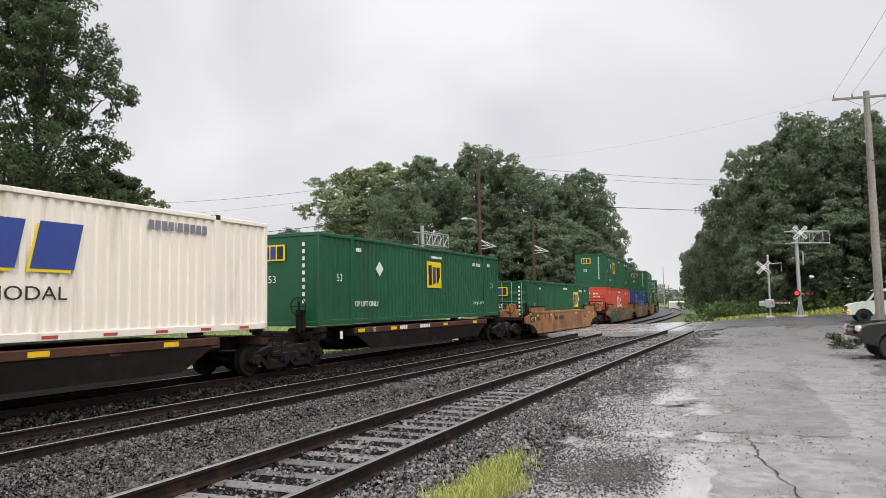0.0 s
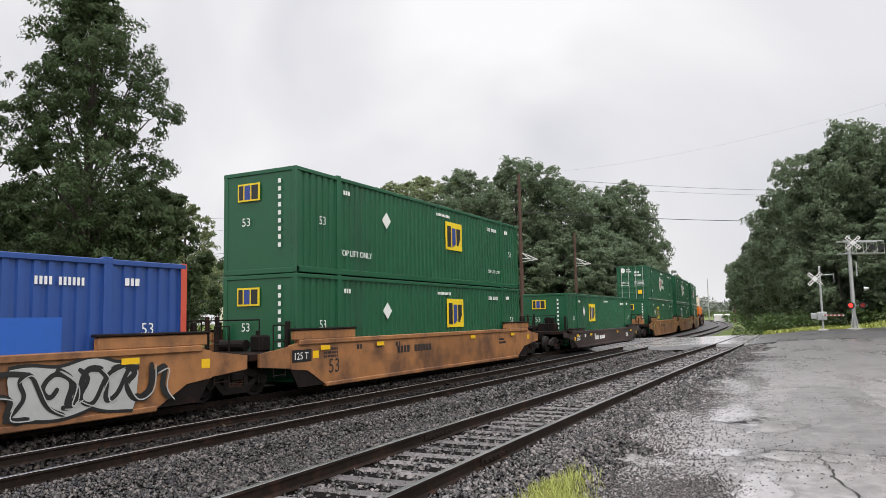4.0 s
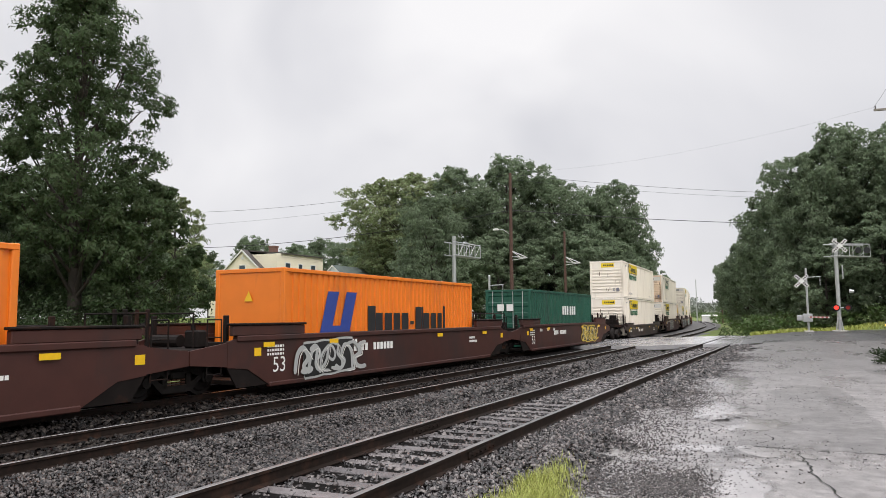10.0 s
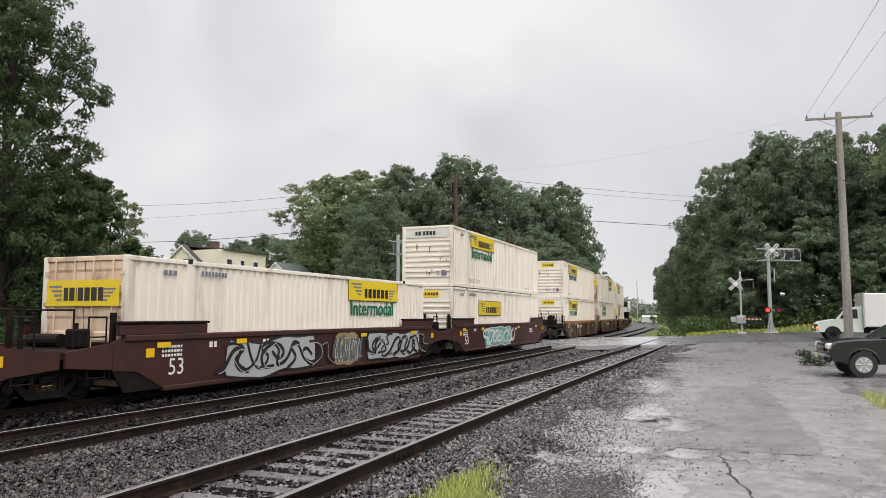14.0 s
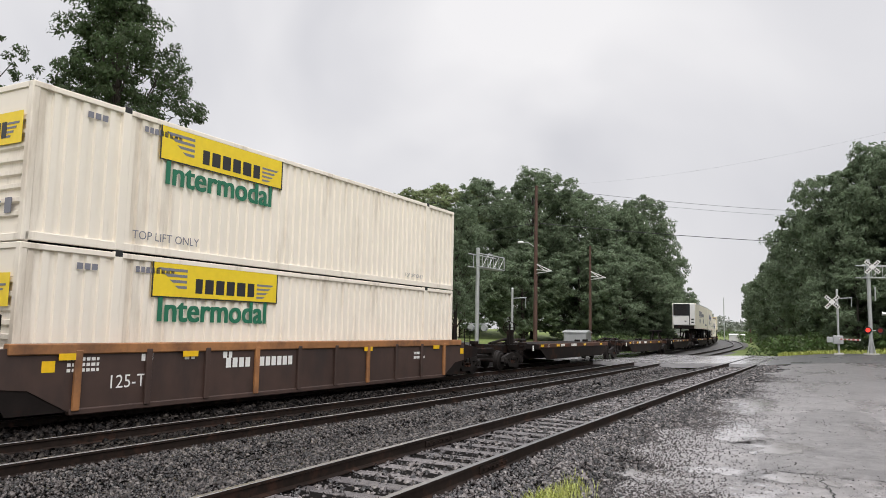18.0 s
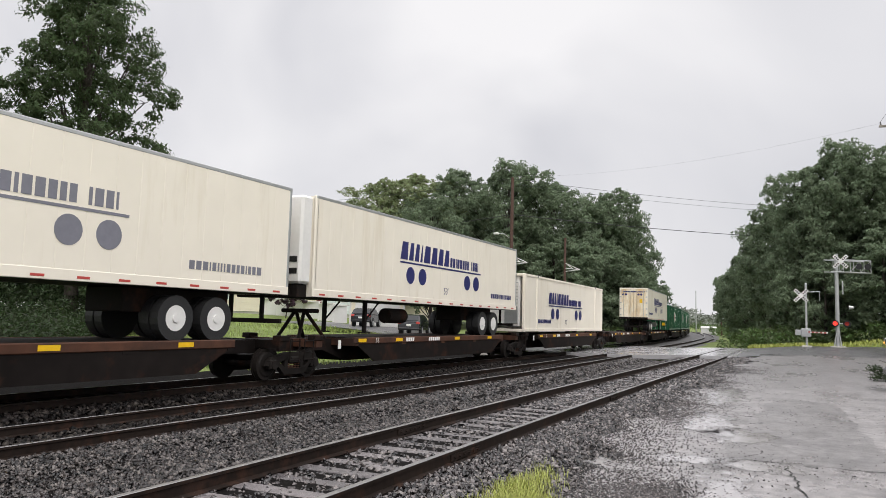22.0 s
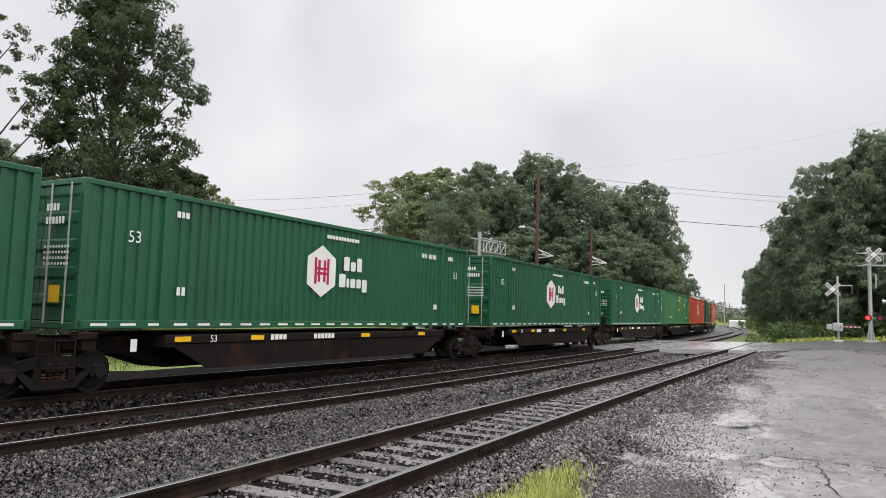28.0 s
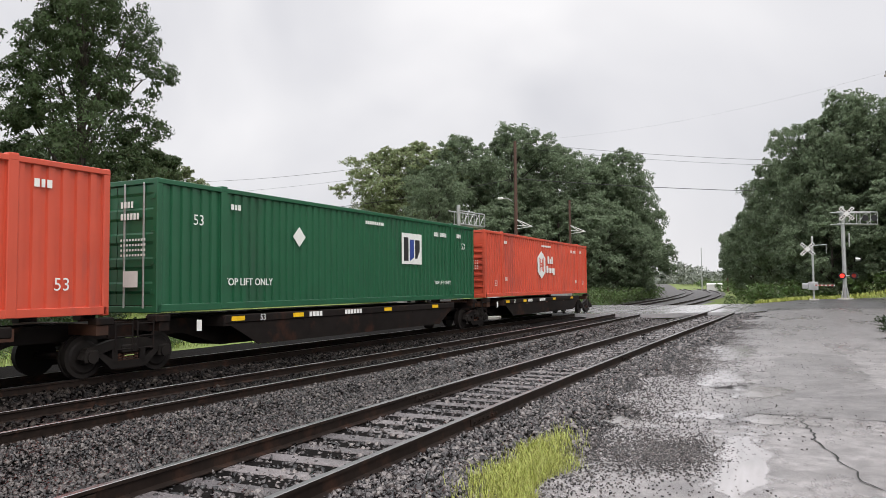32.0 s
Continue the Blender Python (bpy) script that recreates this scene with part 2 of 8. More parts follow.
def water_film(name):
    """Shallow water over asphalt, the sky's reflection partly put into its pale colour, thinning out raggedly towards
    the rim of a round sheet of radius 1.
    """
    m = mat(name, (0.39, 0.369, 0.367), 0.12, vary=0.3, grain=3, bump=0.04, bump_scale=9, spec=0.95)
    n, l = m.node_tree.nodes, m.node_tree.links
    tc, info, far, at, tex, add, cut = (n.new("ShaderNode" + k) for k in ("TexCoord", "NewGeometry", "VectorMath", "Mapping", "TexNoise", "Math", "MapRange"))
    far.operation, add.operation = "LENGTH", "MULTIPLY_ADD"
    at.inputs["Scale"].default_value = (1.0, 0.55, 1.0)
    tex.inputs["Scale"].default_value, tex.inputs["Detail"].default_value, tex.inputs["Roughness"].default_value = 3.4, 9, 0.72
    l.new(tc.outputs["Object"], far.inputs[0])
    l.new(info.outputs["Position"], at.inputs["Vector"])
    l.new(at.outputs["Vector"], tex.inputs["Vector"])
    l.new(tex.outputs["Fac"], add.inputs[0])
    add.inputs[1].default_value = 2.3
    l.new(far.outputs["Value"], add.inputs[2])
    cut.inputs["From Min"].default_value, cut.inputs["From Max"].default_value = 1.6, 1.88
    cut.inputs["To Min"].default_value, cut.inputs["To Max"].default_value = 0.96, 0.0
    l.new(add.outputs[0], cut.inputs["Value"])
    clear, mix = n.new("ShaderNodeBsdfTransparent"), n.new("ShaderNodeMixShader")
    l.new(cut.outputs["Result"], mix.inputs[0])
    l.new(clear.outputs[0], mix.inputs[1])
    l.new(n["Principled BSDF"].outputs[0], mix.inputs[2])
    l.new(mix.outputs[0], n["Material Output"].inputs["Surface"])
    return m


WATER = water_film("puddle_water")
CRACK = mat("crack_tar", (0.012, 0.012, 0.012), 0.25)
# Near-black: the shade under the train is put into this bed's colour.
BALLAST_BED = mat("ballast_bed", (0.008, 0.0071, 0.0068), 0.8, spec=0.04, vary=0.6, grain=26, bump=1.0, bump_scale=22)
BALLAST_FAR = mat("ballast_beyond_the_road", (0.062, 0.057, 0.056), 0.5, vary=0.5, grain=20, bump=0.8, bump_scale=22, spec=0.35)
STONE = mat("ballast_stone", (0.05, 0.0425, 0.041), 0.3, vary=0.3, grain=30, island=0.95, spec=0.5)
# Darker copy of the ballast stone, with the train's shade in its colour.
STONE_MAIN = mat("shaded_main_line_stone", (0.016, 0.013, 0.012), 0.5, vary=0.25, grain=30, island=0.96, spec=0.14)
# Main-line tie, colour lowered to hold the shade the train throws.
TIE_SHADED = mat("shaded_tie", (0.026, 0.02, 0.018), 0.6, spec=0.12, vary=0.4, grain=9, bump=0.8, bump_scale=40, per_object=0.35)
BOGIE = mat("bogie_grime", (0.014, 0.0115, 0.0105), 0.6, vary=0.4, grain=4, spec=0.18, stain=(0.02, 0.016, 0.014), stain_scale=2.0, stain_amount=0.5)
CAR_RIB = mat("ribbed_side_rust", (0.055, 0.031, 0.024), 0.6, vary=0.3, grain=2, stain=(0.03, 0.02, 0.018), stain_scale=1.2, stain_amount=0.5, streak=0.4)
STONE_DARK = mat("track_stone", (0.072, 0.062, 0.061), 0.24, vary=0.3, grain=30, island=0.95, spec=0.65)
GRASS_GROUND = mat("grass_ground", (0.16, 0.21, 0.055), 0.9, vary=0.35, grain=3, bump=0.8, bump_scale=30, stain=(0.12, 0.15, 0.04), stain_scale=0.25)
GRASS = mat("grass_blade", (0.24, 0.31, 0.075), 0.6, island=0.45, vary=0.1)
GRASS_YELLOW = mat("grass_blade_bright", (0.34, 0.37, 0.085), 0.6, island=0.35, vary=0.1)
WEED = leafy("weed_leaf", (0.09, 0.14, 0.045), 0.4, rough=0.5, island=0.5)
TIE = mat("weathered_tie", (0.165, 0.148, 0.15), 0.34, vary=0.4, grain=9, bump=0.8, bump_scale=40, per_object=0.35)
RAIL_SIDE = mat("rail_rust", (0.02, 0.014, 0.0115), 0.6, vary=0.4, grain=12, spec=0.12, stain=(0.06, 0.03, 0.02), stain_scale=3.0, stain_amount=0.35)
RAIL_TOP = mat("rail_polished", (0.36, 0.35, 0.35), 0.34, metal=1.0)
# Paler than oak leaves are: distance haze is put into the colour.
LEAF = leafy("leaf_oak", (0.185, 0.238, 0.15), 0.5, spec=0.15, rough=0.6, island=0.35, vary=0.15, grain=0.5)
# Leaf colour darkened to stand in for the shade below the trees.
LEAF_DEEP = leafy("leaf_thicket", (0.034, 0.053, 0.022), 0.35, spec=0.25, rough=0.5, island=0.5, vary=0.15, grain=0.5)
LEAF_NEAR = leafy("leaf_walnut", (0.078, 0.113, 0.052), 0.5, spec=0.2, rough=0.55, island=0.4, vary=0.15, grain=0.5)
LEAF_LIGHT = leafy("leaf_light", (0.25, 0.295, 0.155), 0.5, spec=0.15, rough=0.5, island=0.5, vary=0.15, grain=0.5)
LEAF_PURPLE = mat("leaf_plum", (0.05, 0.022, 0.034), 0.5, island=0.5)
# Greyed leaf colour that carries the haze of the far woods.
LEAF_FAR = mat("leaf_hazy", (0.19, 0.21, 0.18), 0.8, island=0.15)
BARK = mat("bark", (0.05, 0.04, 0.033), 0.85, vary=0.4, grain=8, bump=1.0, bump_scale=18)
POLE_WOOD = mat("pole_wood", (0.29, 0.265, 0.235), 0.75, vary=0.3, grain=6, bump=0.6, bump_scale=30, stain=(0.13, 0.11, 0.095), streak=0.08, stain_scale=3)
POLE_BROWN = mat("pole_wood_brown", (0.085, 0.045, 0.032), 0.75, vary=0.3, grain=6, bump=0.6)
GALV = mat("galvanised_steel", (0.50, 0.51, 0.51), 0.38, metal=0.7, vary=0.12, grain=20)
WHITE_PAINT = mat("white_paint", (0.78, 0.77, 0.75), 0.4, vary=0.06)
BLACK = mat("black_paint", (0.012, 0.012, 0.013), 0.35)
RUBBER = mat("rubber", (0.018, 0.018, 0.019), 0.6, bump=0.3)
CHROME = mat("chrome", (0.7, 0.7, 0.7), 0.12, metal=1.0)
WIRE = mat("cable", (0.02, 0.02, 0.022), 0.5)
RED_LIT = mat("signal_lens_lit", (1.0, 0.03, 0.02), 0.3, emit=2.6)
RED_DARK = mat("signal_lens_dim", (0.45, 0.03, 0.02), 0.3, emit=0.15)
AMBER = mat("amber_lamp", (1.0, 0.35, 0.05), 0.3, emit=1.5)
GREEN_C = mat("container_green", (0.012, 0.095, 0.042), 0.36, vary=0.13, grain=1.4, stain=(0.022, 0.06, 0.035), stain_scale=1.1, stain_amount=0.3, streak=0.2)
GREEN_L = mat("container_light_green", (0.045, 0.19, 0.075), 0.42, vary=0.12, grain=1.4, stain=(0.10, 0.17, 0.09), stain_scale=1.2, stain_amount=0.3, streak=0.2)
GREEN_T = mat("container_teal_green", (0.012, 0.085, 0.055), 0.4, vary=0.13, grain=1.4, stain=(0.025, 0.05, 0.04), stain_scale=1.1, stain_amount=0.3, streak=0.2)
RED_C = mat("container_red", (0.60, 0.085, 0.045), 0.42, vary=0.12, grain=1.4, stain=(0.34, 0.075, 0.06), stain_scale=1.0, stain_amount=0.45, streak=0.2)
ORANGE_C = mat("container_orange", (0.80, 0.20, 0.015), 0.4, vary=0.1, grain=1.4, stain=(0.42, 0.12, 0.03), stain_scale=1.2, stain_amount=0.25, streak=0.2)
BLUE_C = mat("container_blue", (0.022, 0.07, 0.27), 0.4, vary=0.13, grain=1.4, stain=(0.05, 0.09, 0.2), stain_scale=1.1, stain_amount=0.3, streak=0.2)
BLUE_PATCH = mat("blue_repaint", (0.02, 0.11, 0.47), 0.4, vary=0.06)
WHITE_C = mat("container_white", (0.88, 0.81, 0.71), 0.42, vary=0.06, grain=1.2, stain=(0.55, 0.47, 0.38), stain_scale=1.3, stain_amount=0.32, streak=0.15)
WHITE_DIRTY = mat("container_white_dirty", (0.80, 0.62, 0.46), 0.5, vary=0.1, grain=1.2, stain=(0.20, 0.10, 0.05), stain_scale=1.6, stain_amount=0.62, streak=0.35)
TRAILER_W = mat("trailer_white", (0.88, 0.82, 0.71), 0.35, vary=0.05, grain=1.0, stain=(0.72, 0.64, 0.5), stain_scale=0.9, stain_amount=0.3, streak=0.12)
DOOR_YELLOWED = mat("trailer_door_grimy", (0.86, 0.78, 0.62), 0.5, vary=0.1, stain=(0.58, 0.36, 0.11), stain_scale=1.1, stain_amount=0.75, streak=0.3)
LOGO_YELLOW = mat("logo_yellow", (0.85, 0.62, 0.02), 0.4, vary=0.07)
LOGO_FADED = mat("logo_faded_yellow", (0.74, 0.70, 0.56), 0.5, vary=0.1)
LOGO_BLACK = mat("logo_black", (0.02, 0.02, 0.022), 0.45)
LOGO_BLUE = mat("logo_blue", (0.03, 0.06, 0.28), 0.4)
LOGO_NAVY = mat("logo_navy", (0.025, 0.028, 0.14), 0.4)
LOGO_GREY = mat("logo_grey", (0.2, 0.2, 0.24), 0.5)
LOGO_WHITE = mat("logo_white", (0.82, 0.82, 0.79), 0.45, vary=0.06)
LOGO_RED = mat("logo_red", (0.42, 0.012, 0.06), 0.45)
LOGO_GREEN = mat("logo_green", (0.015, 0.16, 0.085), 0.45)
TAPE_YELLOW = mat("reflector_yellow", (0.85, 0.52, 0.01), 0.35)
TAPE_RED = mat("reflector_red", (0.5, 0.06, 0.05), 0.35)
CAR_BROWN = mat("well_car_brown", (0.34, 0.152, 0.056), 0.5, vary=0.3, grain=2, stain=(0.09, 0.045, 0.028), stain_scale=0.8, stain_amount=0.7, streak=0.9)
CAR_MAROON = mat("well_car_maroon", (0.056, 0.0195, 0.015), 0.55, spec=0.35, vary=0.25, grain=2, stain=(0.035, 0.02, 0.018), stain_scale=0.9, stain_amount=0.55, streak=0.5)
CAR_DARK = mat("well_car_dark", (0.026, 0.015, 0.013), 0.55, vary=0.25, grain=2, stain=(0.07, 0.035, 0.025), stain_scale=0.9, stain_amount=0.4, streak=0.5)
CAR_BLACKISH = mat("car_frame_grime", (0.013, 0.0103, 0.0095), 0.65, vary=0.4, grain=3, spec=0.1, stain=(0.05, 0.022, 0.014), stain_scale=1.4, stain_amount=0.35)
CAR_RUST = mat("spine_car_rust", (0.085, 0.036, 0.021), 0.65, vary=0.35, grain=3, spec=0.3, stain=(0.026, 0.016, 0.013), stain_scale=0.9, stain_amount=0.75)
SIDING = mat("siding_cream", (0.86, 0.79, 0.64), 0.6, vary=0.05)
SIDING_W = mat("siding_pale_blue", (0.76, 0.82, 0.82), 0.6, vary=0.05)
SHINGLE = mat("roof_shingle", (0.075, 0.065, 0.062), 0.8, vary=0.3, grain=12, bump=0.6)
SHINGLE_G = mat("roof_shingle_grey_green", (0.13, 0.16, 0.15), 0.8, vary=0.3, grain=12, bump=0.6)
FOUNDATION = mat("foundation", (0.5, 0.48, 0.44), 0.8, vary=0.15)
WINDOW = mat("window_glass", (0.05, 0.07, 0.09), 0.06, vary=0.1)
BRICK = mat("chimney_brick", (0.20, 0.11, 0.085), 0.8, vary=0.25, grain=10)
CAR_PAINT = mat("car_paint_dark", (0.012, 0.013, 0.015), 0.16, spec=0.7)
CAR_GLASS = mat("car_glass", (0.015, 0.018, 0.02), 0.04)
PALE_GREEN = mat("truck_cab_white", (0.72, 0.78, 0.70), 0.3)
GRAF = [mat("spray_" + n, c, 0.5, vary=0.1) for n, c in (("black", (0.015, 0.015, 0.015)), ("silver", (0.42, 0.43, 0.42)), ("white", (0.65, 0.64, 0.6)),
        ("yellow", (0.55, 0.4, 0.05)), ("pink", (0.35, 0.09, 0.12)), ("teal", (0.12, 0.38, 0.34)), ("grey", (0.10, 0.12, 0.12)), ("tan", (0.34, 0.27, 0.13)), ("slate", (0.09, 0.17, 0.18)))]


# ---- building helpers ----
class Geo:
    """Vertices and faces of one mesh; k picks the material of a face."""

    def __init__(self):
        self.v, self.f, self.k = [], [], []

    def face(self, pts, k=0):
        n = len(self.v)
        self.v += [tuple(p) for p in pts]
        self.f.append(tuple(range(n, n + len(pts))))
        self.k.append(k)
        return self

    def box(self, x0, x1, y0, y1, z0, z1, k=0, bev=0.0):
        n, b = len(self.v), bev
        if not b:
            self.v += [(x, y, z) for z in (z0, z1) for y in (y0, y1) for x in (x0, x1)]
            fs = [(0, 2, 3, 1), (4, 5, 7, 6), (0, 1, 5, 4), (2, 6, 7, 3), (0, 4, 6, 2), (1, 3, 7, 5)]
        else:
            for z, sz in ((z0, 1), (z1, -1)):
                for y, sy in ((y0, 1), (y1, -1)):
                    for x, sx in ((x0, 1), (x1, -1)):
                        self.v += [(x, y + sy * b, z + sz * b), (x + sx * b, y, z + sz * b), (x + sx * b, y + sy * b, z)]
            c = lambda i, a: 3 * i + a  # noqa: E731
            quads = [(0, 2, 3, 1, 2), (4, 5, 7, 6, 2), (0, 1, 5, 4, 1), (2, 6, 7, 3, 1), (0, 4, 6, 2, 0), (1, 3, 7, 5, 0)]
            fs = [tuple(c(i, q[4]) for i in q[:4]) for q in quads]
            for a, d, axis in ((0, 1, 0), (2, 3, 0), (4, 5, 0), (6, 7, 0), (0, 2, 1), (1, 3, 1), (4, 6, 1), (5, 7, 1), (0, 4, 2), (1, 5, 2), (2, 6, 2), (3, 7, 2)):
                p, q = [i for i in (0, 1, 2) if i != axis]
                fs.append((c(a, p), c(d, p), c(d, q), c(a, q)))
            fs += [(c(i, 0), c(i, 1), c(i, 2)) for i in range(8)]
        self.f += [tuple(n + i for i in q) for q in fs]
        self.k += [k] * len(fs)
        return self

    def tube(self, p, q, r0, r1=None, sides=10, k=0, caps=True):
        p, q = Vector(p), Vector(q)
        r0, r1 = float(r0), float(r0 if r1 is None else r1)
        axis = (q - p).normalized()
        u = axis.orthogonal().normalized()
        w = axis.cross(u)
        n = len(self.v)
        for c, r in ((p, r0), (q, r1)):
            self.v += [tuple(c + r * (math.cos(a) * u + math.sin(a) * w)) for a in (2 * math.pi * i / sides for i in range(sides))]
        fs = [(n + i, n + (i + 1) % sides, n + sides + (i + 1) % sides, n + sides + i) for i in range(sides)]
        if caps:
            fs += [tuple(n + i for i in reversed(range(sides))), tuple(n + sides + i for i in range(sides))]
        self.f += fs
        self.k += [k] * len(fs)
        return self

    def slab(self, outline, x0, x1, k=0):
        """A plate: an outline of (y, z) between x0 and x1."""
        n, c = len(self.v), len(outline)
        self.v += [(x0, y, z) for y, z in outline] + [(x1, y, z) for y, z in outline]
        self.f += [tuple(n + i for i in reversed(range(c))), tuple(n + c + i for i in range(c))]
        self.f += [(n + i, n + (i + 1) % c, n + c + (i + 1) % c, n + c + i) for i in range(c)]
        self.k += [k] * (c + 2)
        return self

    def extrude(self, outline, z0, z1, k=0):
        """A block: an outline of (x, y) between z0 and z1."""
        n, c = len(self.v), len(outline)
        self.v += [(x, y, z0) for x, y in outline] + [(x, y, z1) for x, y in outline]
        self.f += [tuple(n + i for i in reversed(range(c))), tuple(n + c + i for i in range(c))]
        self.f += [(n + i, n + (i + 1) % c, n + c + (i + 1) % c, n + c + i) for i in range(c)]
        self.k += [k] * (c + 2)
        return self

    def disc(self, x, y, z, r, k=0, sides=20, depth=0.006):
        """A round plate that faces +x."""
        return self.slab([(y + r * math.cos(a), z + r * math.sin(a)) for a in (2 * math.pi * i / sides for i in range(sides))], x - depth, x, k)

    def moved(self, m):
        self.v = [tuple(m @ Vector(p)) for p in self.v]
        return self

    def add(self, other, m=None, k=None):
        n = len(self.v)
        self.v += [tuple(m @ Vector(p)) for p in other.v] if m else other.v
        self.f += [tuple(n + i for i in q) for q in other.f]
        self.k += other.k if k is None else [k] * len(other.k)
        return self

    def mesh(self, name, mats, smooth=False):
        me = bpy.data.meshes.new(name)
        me.from_pydata(self.v, [], self.f)
        for m in mats if isinstance(mats, (list, tuple)) else [mats]:
            me.materials.append(m)
        me.polygons.foreach_set("material_index", self.k)
        if smooth:
            me.polygons.foreach_set("use_smooth", [True] * len(self.f))
        me.update()
        return me


def part(name, geo, material, parent, label="", smooth=False):
    ob = new(name, geo.mesh(name, material, smooth) if isinstance(geo, Geo) else geo)
    ob.parent = parent
    return tagged(ob, label)


def thing(name, label, category, group="", m=None, kind=""):
    ob = tagged(new(name), label, category, group, kind)
    ob.empty_display_size = 0.2
    if m:
        ob.matrix_basis = m
    return ob


def single(name, geo, material, label, category="", group="", kind="", smooth=False):
    return tagged(new(name, geo.mesh(name, material, smooth)), label, category, group, kind)


def bulk(name, verts, faces, material):
    """A large mesh out of numpy arrays of vertices and of triangles or quads."""
    me = bpy.data.meshes.new(name)
    me.vertices.add(len(verts))
    me.vertices.foreach_set("co", np.asarray(verts, np.float32).ravel())
    c = faces.shape[1]
    me.loops.add(faces.size)
    me.loops.foreach_set("vertex_index", np.asarray(faces, np.int32).ravel())
    me.polygons.add(len(faces))
    me.polygons.foreach_set("loop_start", np.arange(0, faces.size, c, dtype=np.int32))
    me.materials.append(material)
    me.update(calc_edges=True)
    return me


TEXTS = {}


def letters(text, size):
    """Flat letters in the x-y plane from the built-in font, as a Geo, left end at 0, base line at 0."""
    if (text, size) not in TEXTS:
        curve = bpy.data.curves.new("letters", "FONT")
        curve.body, curve.size, curve.resolution_u = text, size, 3
        ob = bpy.data.objects.new("letters", curve)
        me = bpy.data.meshes.new_from_object(ob)
        g = Geo()
        g.v = [tuple(v.co) for v in me.vertices]
        g.f = [tuple(p.vertices) for p in me.polygons]
        g.k = [0] * len(g.f)
        TEXTS[(text, size)] = g
        bpy.data.objects.remove(ob)
        bpy.data.meshes.remove(me)
    return TEXTS[(text, size)]


SIDE_TEXT = Matrix(((0, 0, 1, 0), (1, 0, 0, 0), (0, 1, 0, 0), (0, 0, 0, 1)))  # letters onto a wall that faces +x
END_TEXT = Matrix(((1, 0, 0, 0), (0, 0, 1, 0), (0, 1, 0, 0), (0, 0, 0, 1)))  # letters onto a wall that faces -y


def write_side(g, text, size, x, y, z, k, wide=1.0):
    return g.add(letters(text, size), Matrix.Translation((x, y, z)) @ SIDE_TEXT @ Matrix.Diagonal((wide, 1, 1, 1)), k)


def write_end(g, text, size, x, y, z, k):
    return g.add(letters(text, size), Matrix.Translation((x, y, z)) @ END_TEXT, k)


def bars_side(g, widths, h, x, y, z, k, gap=0.25):
    """A line of plain bars, one for each character."""
    for w in widths:
        g.box(x - 0.004, x, y, y + w, z, z + h, k)
        y += w + gap * h
    return y


def bars_end(g, widths, h, x, y, z, k, gap=0.25):
    for w in widths:
        g.box(x, x + w, y, y + 0.004, z, z + h, k)
        x += w + gap * h
    return x


# ---- the lie of the land ----
def smooth(a, b, v):
    u = min(max((v - a) / (b - a), 0.0), 1.0)
    return u * u * (3 - 2 * u)


def glide(knots, y):
    """A smooth line through a few (y, x) knots."""
    for i in range(len(knots) - 1):
        if y <= knots[i + 1][0] or i == len(knots) - 2:
            break
    (y0, x0), (y1, x1) = knots[i], knots[i + 1]
    ya, xa = knots[max(i - 1, 0)]
    yb, xb = knots[min(i + 2, len(knots) - 1)]
    m0 = (x1 - xa) / (y1 - ya) if i else (x1 - x0) / (y1 - y0)
    m1 = (xb - x0) / (yb - y0) if i < len(knots) - 2 else (x1 - x0) / (y1 - y0)
    h, u = y1 - y0, (y - y0) / (y1 - y0)
    if u <= 0:
        return x0 + m0 * (y - y0)
    if u >= 1:
        return x1 + m1 * (y - y1)
    return (2 * u**3 - 3 * u**2 + 1) * x0 + (u**3 - 2 * u**2 + u) * h * m0 + (3 * u**2 - 2 * u**3) * x1 + (u**3 - u**2) * h * m1


MAIN_FAR = [(-150, -17.5), (0, -14.05), (11, -13.75), (28, -13.35), (40, -13.22), (56, -13.13), (66, -13.25), (74, -13.47), (93, -14.3), (108, -15.25), (160, -20.2), (210, -27.3), (302, -42.5), (374, -57.5), (460, -80)]
MAIN_NEAR = [(-150, -13.4), (0, -10.1), (10, -9.8), (16, -9.5), (28, -9.28), (48, -9.3), (70, -9.36), (88, -9.8), (108, -10.7), (125, -11.8), (160, -15.4), (210, -22.0), (302, -37), (374, -52), (460, -74)]
SIDING_TRACK = [(-150, -7.2), (0, -4.75), (12, -4.7), (25, -4.5), (41, -4.15), (58, -4.0), (70, -3.9)]
RAIL_MAIN, RAIL_SIDING = -0.15, 0.0


def main_far(y):
    return glide(MAIN_FAR, y)


def main_near(y):
    return glide(MAIN_NEAR, y)


def siding_track(y):
    return glide(SIDING_TRACK, y)


def land(x, y):
    """Height of the bare ground."""
    z = 0.36 * smooth(-4, 1.5, x) * smooth(18, 56, y) - 0.02
    z -= 0.28 * smooth(-2.8, -4.2, x)
    z -= 0.12 * smooth(-9, -14, x)
    z -= 0.25 * smooth(-15.5, -18, x) * (1 - smooth(40, 44, y) * (1 - smooth(62, 66, y)))
    z += 1.15 * smooth(-19, -36, x) * smooth(6, 50, y) + 0.95 * smooth(-36, -52, x) * smooth(6, 50, y)
    z += 0.5 * smooth(2, 7, x) * smooth(60, 66, y)
    return z


# ---- ground ----
def grid(xs, ys, height, skip=None):
    g = Geo()
    nx = len(xs)
    g.v = [(x, y, height(x, y)) for y in ys for x in xs]
    for j in range(len(ys) - 1):
        for i in range(nx - 1):
            if skip and skip(0.5 * (xs[i] + xs[i + 1]), 0.5 * (ys[j] + ys[j + 1])):
                continue
            a = j * nx + i
            g.f.append((a, a + 1, a + nx + 1, a + nx))
            g.k.append(0)
    return g


